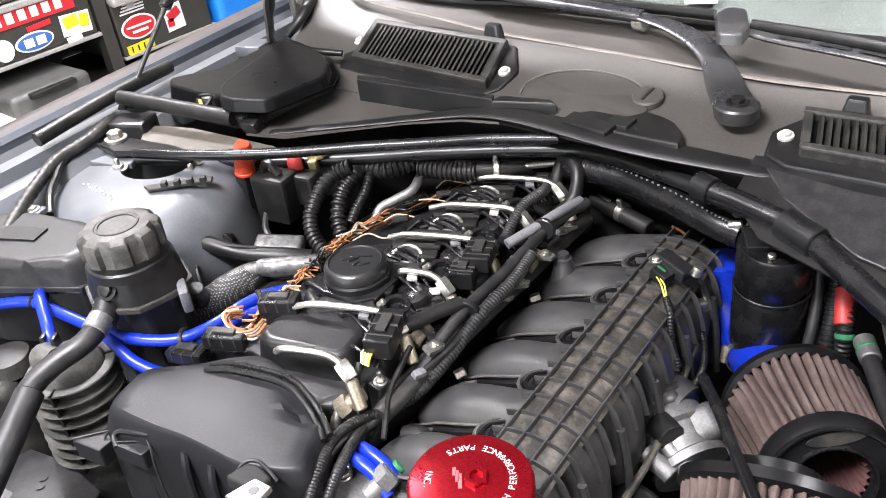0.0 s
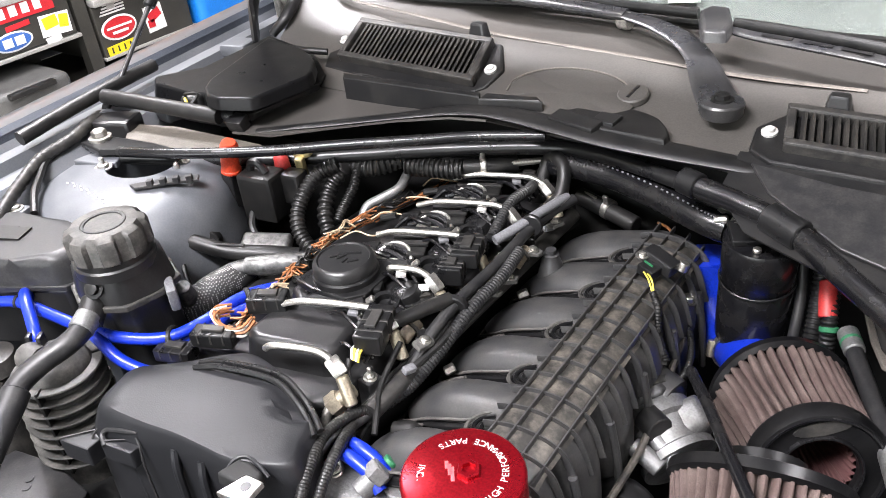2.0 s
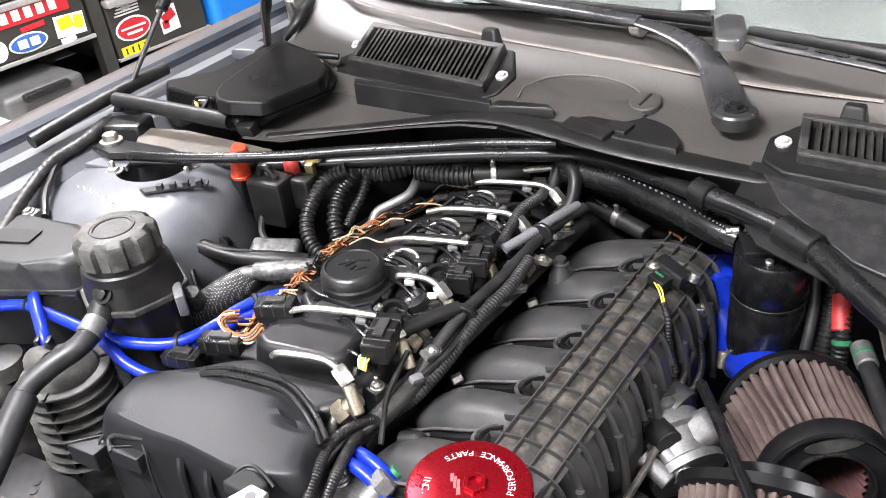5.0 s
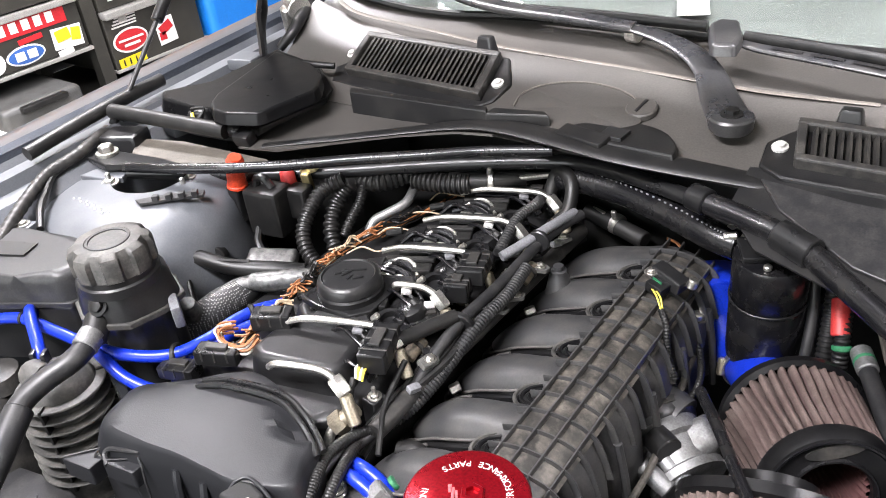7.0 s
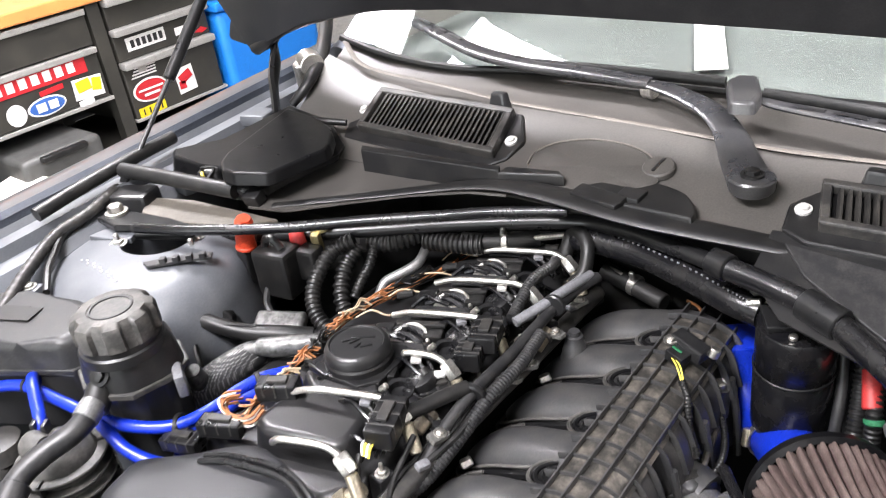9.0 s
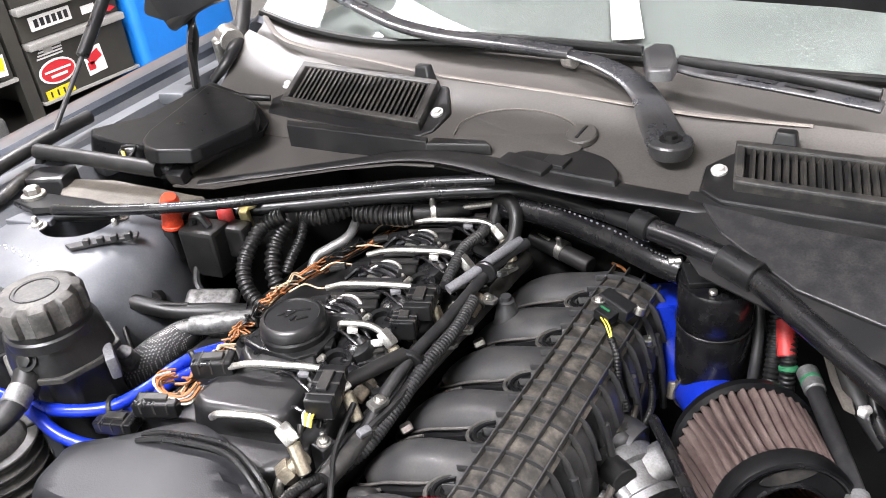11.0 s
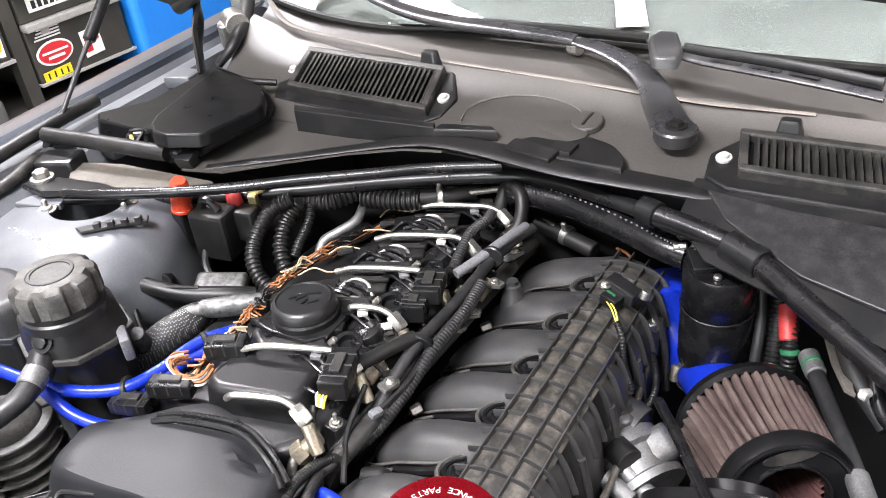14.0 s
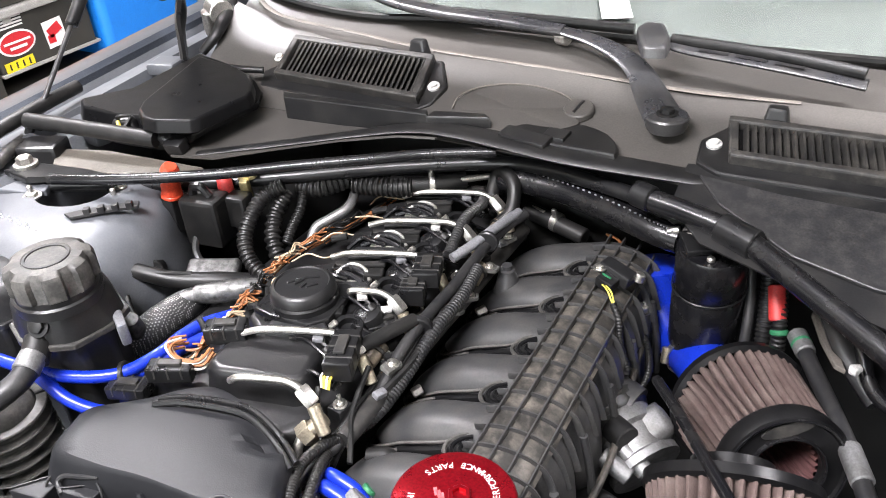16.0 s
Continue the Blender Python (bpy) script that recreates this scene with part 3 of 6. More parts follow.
cowl = thing("cowl_panel", (-0.49, 1.0, 0.88), "dusty weathered grey plastic cowl below the windscreen", "cowl")
part("shell", thick(sheet(xs, [cowl_row(x) for x in xs]), 0.003), "cowl", cowl)
part("cap", revolve([(0, 0.004), (0.020, 0.0033), (0.022, 0.001), (0.022, -0.006)], pose(-0.476, 0.985, 0.962, 14), 30), "cowl", cowl, "round slotted plastic cap")
part("pad_edge", tube([(-0.565 + 0.097 * math.cos(radians(a)), 0.962 + 0.060 * math.sin(radians(a)), 0.9585 + 0.0125 * math.sin(radians(a))) for a in (200, 170, 140, 110, 80, 50, 20)], 0.0014, 6), "ledge", cowl, "dusty raised edge")
part("cap_slot", box(0.004, 0.028, 0.002, pose(-0.476, 0.985, 0.9652, 14, 0, -8)), "black", cowl)
part("raised_pad", revolve([(0, 0.0015), (0.080, 0.0008), (0.086, -0.004)], pose(-0.565, 0.962, 0.957, 12) @ Matrix.Diagonal((1.15, 0.72, 1, 1)), 48), "cowl", cowl)
part("hump", prism([(-0.472 + 0.088 * math.cos(math.pi * k / 18), 0.888 + 0.072 * math.sin(math.pi * k / 18)) for k in range(19)], 0.925, 0.952, 0.003, 2, 0.04), "cowl_dark", cowl, "dark raised half-round cover")
part("clip", box(0.032, 0.03, 0.006, pose(-0.478, 0.912, 0.951, 0), 0.001), "black", cowl)
part("front_strip", tube([(-0.965, 0.72, 0.925), (-0.88, 0.765, 0.932), (-0.77, 0.838, 0.937), (-0.70, 0.868, 0.945), (-0.64, 0.880, 0.949), (-0.56, 0.885, 0.946), (-0.46, 0.882, 0.942), (-0.37, 0.892, 0.937), (-0.28, 0.902, 0.933), (-0.20, 0.905, 0.93), (0.2, 0.89, 0.92)], [0.008, 0.009, 0.011, 0.015, 0.019, 0.022, 0.023, 0.022, 0.018, 0.012, 0.012], 14, flat=0.3), "cowl_dark", cowl, "black sealing strip along the cowl edge")
part("strip_joint", box(0.075, 0.028, 0.012, pose(-0.515, 0.894, 0.945, 8, 0, -10), 0.003), "cowl_dark", cowl, "light grey joint cover")
part("ledge", tube([(-1.156, 1.100, 1.047), (-1.087, 1.057, 1.030), (-1.034, 1.060, 1.014), (-0.932, 1.081, 0.996), (-0.784, 1.078, 0.984), (-0.652, 1.069, 0.984), (-0.527, 1.062, 0.984), (-0.422, 1.053, 0.984), (-0.328, 1.047, 0.984), (-0.197, 1.057, 0.984)], 0.005, 10, flat=0.3), "ledge", cowl, "pale dusty ledge along the cowl")
part("tray", thick(sheet([-1.0, -0.93, -0.86, -0.78, -0.70, -0.64], [[(0.70, 0.924), (0.80, 0.926), (0.90, 0.928)], [(0.715, 0.926), (0.80, 0.93), (0.90, 0.93)], [(0.765, 0.93), (0.82, 0.93), (0.90, 0.93)], [(0.82, 0.934), (0.86, 0.932), (0.91, 0.93)], [(0.855, 0.94), (0.88, 0.936), (0.92, 0.93)], [(0.862, 0.944), (0.88, 0.94), (0.92, 0.935)]]), 0.003), "cowl", cowl, "grey plastic tray")
part("front_wall", prism([(-0.91, 0.863), (-0.665, 0.885), (-0.672, 0.899), (-0.923, 0.879)], 0.928, 0.966, 0.002, 2), "cowl_dark", cowl, "black upright wall before the filter")
part("wall_step", prism([(-0.67, 0.882), (-0.609, 0.903), (-0.574, 0.912), (-0.59, 0.925), (-0.671, 0.908)], 0.930, 0.963, 0.003, 2, 0.06), "cowl_dark", cowl, "stepped end of the black wall")
part("side_tray", thick(sheet([-0.30, -0.25, -0.10, 0.1, 0.25], [[(0.85, 0.92), (0.89, 0.935), (0.915, 0.944)], [(0.80, 0.905), (0.87, 0.93), (0.918, 0.945)], [(0.76, 0.89), (0.86, 0.925), (0.915, 0.944)], [(0.70, 0.88), (0.85, 0.925), (0.91, 0.944)], [(0.68, 0.88), (0.84, 0.925), (0.91, 0.944)]]), 0.003), "cowl_dark", cowl, "black plastic side tray")


lower = prism([(-0.280, 0.897), (-0.180, 0.888), (-0.080, 0.888), (0.06, 0.885), (0.06, 0.79), (-0.060, 0.785), (-0.150, 0.805), (-0.245, 0.858)], 0.0, 0.004, 0.001, 1)
for v in lower.verts:
    v.co.z += 0.944 + (v.co.y - 0.917) * 0.33
part("lower_panel", lower, "hose", cowl, "paler grey lower panel of the cowl")


def filter_grille(cx, cy, cz, tilt, turn, flip, depth=0.098, group="cabin filter grilles"):
    """A louvred cabin filter frame with a screw at each end and a tab behind."""
    g = thing("filter_grille", (cx, cy, cz), "black louvred cabin air filter frame set in the cowl", "grille", group)
    m = pose(cx, cy, cz, tilt, 0, turn)
    w, d = 0.285, depth
    sk = Matrix(((1, -0.22, 0, 0), (0, 1, 0, 0), (0, 0, 1, 0), (0, 0, 0, 1)))
    mm = m @ sk
    rim = []
    for sx, sy, px, py in ((w, 0.012, 0, d / 2 - 0.006), (w, 0.012, 0, 0.006 - d / 2), (0.012, d - 0.02, w / 2 - 0.006, 0), (0.012, d - 0.02, 0.006 - w / 2, 0)):
        rim.append(box(sx, sy, 0.018, mm @ pose(px, py, -0.004), 0.003))
    part("frame", join(*rim), "dusty", g)
    part("backing", box(w - 0.01, d - 0.01, 0.002, mm @ pose(0, 0, -0.001)), "lid", g)
    plan = [(-w / 2 - 0.045, -0.005), (-w / 2 - 0.03, 0.03), (-w / 2, d / 2 + 0.004), (w / 2, d / 2 + 0.004), (w / 2 + 0.035, 0.0), (w / 2 + 0.03, -0.045), (w / 2, -d / 2 - 0.022), (-w / 2 - 0.01, -d / 2 - 0.022)]
    if flip < 0:
        plan = [(-a, b) for a, b in plan][::-1]
    part("base", prism(plan, -0.03, -0.001, 0.004, 2, m=m), "cowl_dark", g)
    n = 27
    for k in range(n):
        x = -w / 2 + 0.014 + (w - 0.028) * (k + 0.5) / n
        part("slat", box(0.0032, d - 0.022, 0.011, mm @ pose(x, 0, 0.001, 0, 22, 0)), "dusty", g)
    for e, oy in ((-1, 0.0), (1, -0.008)):
        p = m @ Vector((e * flip * (w / 2 + 0.016), oy, -0.001))
        part("screw", revolve([(0.010, 0), (0.010, 0.003), (0.006, 0.0035), (0.006, 0.007), (0, 0.0075)], Matrix.Translation(p) @ pose(0, 0, 0, tilt), 18), "zinc", g, "zinc plated screw with washer")
    tp = m @ Vector((flip * 0.095, d / 2 + 0.006, -0.008))
    part("tab", prism([(-0.018, -0.012), (0.018, -0.012), (0.018, 0.012), (-0.018, 0.012)], 0, 0.034, 0.004, 2, 0.35, Matrix.Translation(tp) @ pose(0, 0, 0, 0, 0, turn)), "black", g, "black moulded tab")
    return g


filter_grille(-0.870, 0.995, 0.966, 20, -1.5, 1)
filter_grille(-0.120, 0.964, 0.960, 14, 2.0, -1, 0.078)

# windscreen
ws = thing("windscreen", (-0.49, 1.15, 1.0), "tinted laminated windscreen of the car", "windscreen", kind="structure")


def ws_row(x, lift=0.0):
    lift += min(1.0, max(0.0, (-0.93 - x) / 0.23)) ** 1.5 * 0.05
    return [(glass_foot(x) + 0.76 * k / 8, 0.990 + lift + 0.44 * k / 8 + 0.03 * math.sin(math.pi * k / 8)) for k in range(9)]


wx = [-1.17 + 0.085 * k for k in range(17)]
pane = part("pane", thick(sheet(wx, [ws_row(x, 0.012) for x in wx]), 0.005), "glass", ws)
pane.visible_shadow = False
part("seal", tube([(x, ws_row(x)[0][0] - 0.004, ws_row(x)[0][1] + 0.012) for x in wx], 0.007, 8, 3), "rubber", ws, "black rubber windscreen seal")
part("pillar", tube([(-1.19, 1.12, 1.0), (-1.19, 1.25, 1.06), (-1.14, 1.6, 1.28), (-1.08, 1.95, 1.46)], 0.035, 12), "fender", ws, "painted windscreen pillar")
part("pillar", tube([(0.21, 1.12, 1.0), (0.21, 1.25, 1.06), (0.16, 1.6, 1.28), (0.10, 1.95, 1.46)], 0.035, 12), "fender", ws, "painted windscreen pillar")
solo("dashboard", thick(sheet(wx, [[(1.16, 0.985), (1.3, 1.0), (1.6, 1.0), (1.85, 0.96), (1.9, 0.80)] for x in wx]), 0.02), "dash", (-0.49, 1.3, 0.9), "dashboard behind the windscreen, pale for the glass's reflections", "dashboard")
# added white strip imitating the bright reflection on the glass
solo("paper_sheet", box(0.05, 0.5, 0.002, pose(-0.62, 1.48, 1.004, 0, 0, 24)), "white", (-0.62, 1.48, 1.0), "white strip standing in for a bright reflection in the windscreen", "paper")
solo("cabin_shell", join(box(1.5, 0.03, 0.9, pose(-0.49, 2.35, 0.6)), box(1.3, 0.6, 0.03, pose(-0.49, 2.15, 1.44))), "dash", (-0.49, 2.2, 0.6), "cabin lining behind the dashboard in the same reflection-pale colour", "panel", kind="structure")


def wiper(pts, wid, cap, slot_at, blade, nut):
    w = thing("wiper", pts[0], "satin black windscreen wiper arm with its rubber blade", "wiper", "windscreen wipers")
    part("arm", tube(pts, wid, 16, 8, flat=0.32 if cap else 0.42), "wiper", w)
    if cap:
        part("arm_head", revolve([(0, -0.010), (0.024, -0.010), (0.0275, -0.005), (0.0285, 0.008), (0.0265, 0.0108), (0.013, 0.0115), (0, 0.0115)], pose(*pts[0]), 32), "wiper", w, "round pivot end of the arm")
    if nut:
        part("nut", hexbolt(Vector(pts[0]) + Vector((0, 0, 0.0110)), (0, 0, 1), 0.0095, 0.009), "rubber", w, "dark hexagon pivot nut")
    part("blade", tube(blade, 0.006, 10, 5, flat=1.4), "rubber", w, "black rubber wiper blade")
    for a, b in slot_at:
        part("slot", tube([a, b], 0.0042, 8, 2, flat=0.2), "black", w)
    return w


wiper([(-0.345, 0.965, 0.972), (-0.375, 1.005, 0.982), (-0.415, 1.062, 0.995), (-0.455, 1.098, 1.004), (-0.51, 1.128, 1.010), (-0.575, 1.150, 1.013)], [0.029, 0.026, 0.021, 0.020, 0.018, 0.015], True, [], [(-0.462, 1.168, 1.020), (-0.62, 1.162, 1.022), (-0.77, 1.150, 1.024)], True)
wp = thing("wiper_blade_arm", (-0.575, 1.15, 1.01), "satin grey outer wiper arm with slots", "wiper", "windscreen wipers")
part("arm", tube([(-0.568, 1.149, 1.013), (-0.68, 1.150, 1.018), (-0.80, 1.150, 1.022), (-0.90, 1.162, 1.03), (-1.0, 1.19, 1.045), (-1.10, 1.22, 1.06)], [0.017, 0.0195, 0.0195, 0.0185, 0.017, 0.015], 14, 6, flat=0.5), "wiper", wp)
for k in range(3):
    a = Vector((-0.94, 1.172, 1.043)).lerp(Vector((-1.07, 1.212, 1.063)), k / 3)
    b = Vector((-0.94, 1.172, 1.043)).lerp(Vector((-1.07, 1.212, 1.063)), k / 3 + 0.26)
    part("slot", rod(a, b, 0.0045, 8), "black", wp)
part("joint", rod((-0.579, 1.151, 1.004), (-0.560, 1.147, 1.004), 0.014, 12), "steel", wp)
wiper([(-0.418, 1.115, 1.026), (-0.386, 1.111, 1.022), (-0.352, 1.102, 1.020), (-0.276, 1.088, 1.020), (-0.209, 1.079, 1.018), (-0.126, 1.077, 1.010)], [0.015, 0.0135, 0.013, 0.0135, 0.014, 0.015], False, [((-0.344, 1.095, 1.026), (-0.303, 1.089, 1.026)), ((-0.292, 1.087, 1.026), (-0.250, 1.080, 1.026)), ((-0.239, 1.078, 1.026), (-0.201, 1.071, 1.026))], [(-0.388, 1.114, 1.030), (-0.303, 1.104, 1.030), (-0.213, 1.088, 1.030), (-0.130, 1.078, 1.025)], False)
part("blade_holder", prism([(-0.412, 1.053), (-0.449, 1.135), (-0.444, 1.164), (-0.414, 1.164), (-0.386, 1.103), (-0.38, 1.061)], 1.020, 1.037, 0.006, 4, 0.05), "wiper", wp, "grey plastic blade holder")

# raised hood
hood = thing("hood", (-0.49, 1.0, 1.1), "raised car hood with a black lined underside", "hood")
hr = []
for k in range(8):
    t = k / 7
    hr.append((1.0 - 0.50 * t, 1.168 + 1.0 * t + 0.04 * math.sin(math.pi * t)))
hx = [-1.28 + 0.158 * k for k in range(11)]
part("skin", thick(sheet(hx, [[(y, z - 0.10 * ((x + 0.49) / 0.79) ** 4) for y, z in hr] for x in hx]), 0.025), "black", hood)
part("rear_edge", tube([(-1.27, 0.985, 1.06), (-1.15, 0.995, 1.115), (-0.9, 1.0, 1.16), (-0.49, 1.0, 1.172), (-0.1, 1.0, 1.162), (0.3, 0.985, 1.06)], 0.014, 10), "rubber", hood)
part("corner", box(0.08, 0.06, 0.045, pose(-1.29, 1.0, 1.065, 0, 20, 20), 0.010), "black", hood)
part("hinge_arm", tube([(-1.215, 0.955, 0.95), (-1.235, 0.98, 1.0), (-1.25, 1.01, 1.06), (-1.28, 1.0, 1.14)], 0.008, 8, flat=2.0), "satin", hood, "black steel hinge arm")
part("hinge_bracket", box(0.055, 0.05, 0.022, pose(-1.235, 0.93, 0.94, 0, 0, 15), 0.006), "paint", hood, "grey painted hinge bracket")
gs = thing("gas_strut", (-1.266, 0.676, 0.945), "black gas strut with polished rod holding the hood", "gas strut")
part("piston_rod", rod((-1.266, 0.676, 0.945), (-1.281, 0.800, 1.060), 0.0042, 12), "wiper", gs, "polished steel piston rod")
part("cylinder", rod((-1.281, 0.800, 1.060), (-1.314, 1.073, 1.313), 0.0105, 18), "satin", gs)
part("ball_end", revolve([(0, -0.012), (0.008, -0.01), (0.01, 0), (0.007, 0.012), (0, 0.014)], pose(-1.266, 0.676, 0.941), 14), "black", gs)
part("end_seal", tube([(-1.292, 1.198, 1.090), (-1.223, 1.119, 1.060), (-1.176, 1.051, 1.030), (-1.157, 0.991, 1.000), (-1.177, 0.966, 0.970)], [0.012, 0.014, 0.014, 0.012, 0.010], 12, flat=0.8), "cowl_dark", cowl, "black curved seal at the cowl end")
solo("hinge_pivot", join(rod((-1.195, 1.035, 1.03), (-1.165, 1.02, 1.025), 0.022, 20), rod((-1.20, 1.02, 0.985), (-1.19, 1.01, 1.03), 0.012, 14)), "steel", (-1.19, 1.03, 0.98), "bright metal hinge pivot below the hood", "hinge")
solo("bonnet_lug", revolve([(0, 0.004), (0.018, 0.003), (0.02, 0.0)], pose(-1.05, 1.01, 0.965, 25, 0, 0), 24), "cowl", (-1.05, 1.01, 0.96), "faint half-round mark moulded in the cowl", "moulding")

# ---- engine: block and head under the covers ----
eng = thing("engine_block", (-0.62, 0.65, 0.44), "grimy engine block filling the bay, near-black for shade", "engine block")
# head and block take the bay's shade from their colour
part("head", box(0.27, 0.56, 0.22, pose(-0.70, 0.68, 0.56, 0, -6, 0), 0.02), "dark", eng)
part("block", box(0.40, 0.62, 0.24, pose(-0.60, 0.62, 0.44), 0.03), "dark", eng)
part("front_casting", join(box(0.16, 0.05, 0.10, pose(-0.46, 0.375, 0.66, 0, 10, 8), 0.012), rod((-0.445, 0.40, 0.70), (-0.445, 0.40, 0.765), 0.02), rod((-0.50, 0.385, 0.70), (-0.50, 0.38, 0.75), 0.013)), "alu", eng, "grimy cast aluminium housing")

vc = thing("valve_cover", (-0.68, 0.65, 0.76), "black plastic valve cover with moulded humps", "valve cover")
part("shell", prism([(-0.83, 0.44), (-0.79, 0.41), (-0.58, 0.40), (-0.555, 0.43), (-0.555, 0.94), (-0.60, 0.96), (-0.80, 0.96), (-0.83, 0.93)], 0.76, 0.803, 0.012, 3, 0.03), "black", vc)
part("front_hump", prism([(-0.715, 0.435), (-0.69, 0.425), (-0.585, 0.452), (-0.575, 0.47), (-0.595, 0.545), (-0.62, 0.55), (-0.70, 0.52), (-0.72, 0.50)], 0.79, 0.838, 0.010, 4, 0.12), "black", vc)
part("filler_plinth", prism([(-0.735, 0.525), (-0.70, 0.505), (-0.60, 0.555), (-0.60, 0.62), (-0.63, 0.655), (-0.70, 0.645), (-0.745, 0.575)], 0.79, 0.832, 0.006, 3, 0.16), "black", vc)
for k in range(3):
    part("rib", box(0.006, 0.07, 0.02, pose(-0.605 + 0.017 * k, 0.535 - 0.012 * k, 0.818, 0, 25, 24), 0.002), "satin", vc)
cap = thing("oil_filler_cap", (-0.668, 0.578, 0.84), "round black oil filler cap on a bolted flange", "oil cap")
part("flange", prism([(-0.72, 0.538), (-0.688, 0.532), (-0.633, 0.536), (-0.616, 0.557), (-0.622, 0.62), (-0.636, 0.629), (-0.671, 0.618), (-0.717, 0.592)], 0.838, 0.846, 0.003, 2), "satin", cap, "glossy black gasket flange")
part("skirt", revolve([(0.0405, 0.844), (0.0425, 0.846), (0.0425, 0.853), (0.040, 0.856)], pose(-0.668, 0.578, 0), 48), "satin", cap, "lower skirt with a catch")
part("lid", revolve([(0.0385, 0.854), (0.041, 0.857), (0.0405, 0.865), (0.0375, 0.870), (0.034, 0.8715), (0.0325, 0.8695), (0, 0.8695)], pose(-0.668, 0.578, 0), 48), "black", cap)
for k in range(4):
    part("raised_mark", box(0.010 + 0.005 * (k % 2), 0.004, 0.0022, pose(-0.682 + 0.0095 * k, 0.574 + 0.005 * (k % 2), 0.8692, 0, 0, 50 + 20 * (k % 3)), 0.0008), "satin", cap, "raised symbol bar")
part("grip", box(0.030, 0.0035, 0.0022, pose(-0.668, 0.590, 0.8692, 0, 0, 34), 0.0008), "satin", cap, "raised symbol bar")

# injector pipes, nuts, injectors and coils, one set for each cylinder
for k in range(6):
    y = 0.439 + 0.0885 * k
    inj = thing("injector_pipe", (-0.60, y, 0.80), "bent steel fuel injector pipe with zinc union nut", "fuel pipe", "injector pipes")
    s = 0.045 if k == 0 else (0.075 if k == 2 else 0.0)
    part("pipe", tube([(-0.692 + s, y - 0.038 + s * 0.4, 0.848), (-0.66 + s * 0.6, y - 0.028 + s * 0.2, 0.857), (-0.60, y - 0.008, 0.859), (-0.577, y - 0.001, 0.857), (-0.558, y, 0.847), (-0.545, y - 0.003, 0.83)], 0.0042, 10), "steel", inj)
    part("union_nut", join(revolve([(0, -0.012), (0.0085, -0.011), (0.0095, -0.008), (0.0095, 0.008), (0.0085, 0.011), (0, 0.012)], axis((-0.556, y - 0.001, 0.846), (0.75, -0.1, -0.65)), 6)), "steel", inj, "zinc plated hexagon nut")
    part("fitting", rod((-0.548, y - 0.003, 0.838), (-0.530, y - 0.012, 0.81), 0.0075, 10), "brass", inj, "yellowed zinc fitting")
    if k > 0:
        c = thing("ignition_coil", (-0.635, y + 0.045, 0.80), "black ignition coil with a wire clip", "ignition coil", "ignition coils")
        part("body", prism([(-0.028, -0.02), (0.024, -0.024), (0.032, 0.0), (0.022, 0.024), (-0.028, 0.02)], 0, 0.032, 0.005, 2, 0.15, pose(-0.645, y + 0.042, 0.803, 0, -4, 18)), "black", c)
        part("plug_well", revolve([(0.022, 0), (0.022, 0.032), (0.018, 0.038), (0.012, 0.038), (0.011, 0.030), (0, 0.030)], pose(-0.596, y + 0.040, 0.803, 8, 6, 0), 24), "satin", c, "round black plug well")
        part("bridge", box(0.07, 0.010, 0.006, pose(-0.655, y + 0.062, 0.836, 0, -3, 20), 0.002), "dusty", c, "grey moulded bridge strip")
        part("cover_plate", prism([(-0.040, -0.013), (0.036, -0.017), (0.044, 0.0), (0.034, 0.014), (-0.036, 0.013)], 0, 0.007, 0.0022, 2, 0.05, pose(-0.650, y + 0.006, 0.834, 0, -3, 17)), "hose", c, "smooth grey-black cover plate")
        part("boot", revolve([(0.0135, 0), (0.0145, 0.016), (0.011, 0.023), (0.006, 0.025), (0, 0.025)], pose(-0.578, y + 0.034, 0.812, 10, 12, 0), 18), "gloss", c, "shiny rubber boot")
        for q in (0.0, 0.016):
            part("lead", tube([(-0.685, y + 0.02 + q, 0.834), (-0.66, y + 0.028 + q, 0.843), (-0.635, y + 0.030 + q, 0.836), (-0.618, y + 0.022 + q, 0.826)], 0.0052, 8), "gloss", c, "glossy black moulded lead")
        part("socket", box(0.026, 0.02, 0.022, pose(-0.625, y + 0.050, 0.822, 0, 0, 26), 0.003), "rubber", c)
        part("clip", tube([(-0.675, y + 0.03, 0.838), (-0.66, y + 0.048, 0.846), (-0.64, y + 0.05, 0.844), (-0.622, y + 0.036, 0.838)], 0.0028, 6), "steel", c, "bright wire clip")
        part("connector", box(0.03, 0.022, 0.018, pose(-0.692, y + 0.035, 0.822, 0, -10, 22), 0.003), "satin", c)
        part("terminal", rod((-0.67, y + 0.018, 0.836), (-0.635, y + 0.024, 0.838), 0.004, 8), "steel", c)
solo("fuel_rail", tube([(-0.518, 0.44, 0.795), (-0.52, 0.60, 0.80), (-0.522, 0.75, 0.80), (-0.525, 0.90, 0.80)], 0.011, 12), "dusty", (-0.52, 0.65, 0.79), "grimy dark fuel rail beside the valve cover", "fuel rail")
un = thing("fuel_union", (-0.52, 0.43, 0.78), "large yellowed zinc fuel union with bent pipe", "pipe fitting")
part("union_body", join(rod((-0.537, 0.439, 0.822), (-0.552, 0.421, 0.806), 0.0095, 14), revolve([(0, 0), (0.0125, 0.001), (0.0135, 0.004), (0.0135, 0.016), (0, 0.019)], axis((-0.547, 0.429, 0.812), (-0.529, -0.634, -0.564)), 6)), "brass", un)
part("pipe", tube([(-0.552, 0.422, 0.806), (-0.556, 0.414, 0.800), (-0.555, 0.406, 0.790), (-0.550, 0.404, 0.775), (-0.553, 0.411, 0.755)], 0.0058, 12), "steel", un, "bent steel pipe")

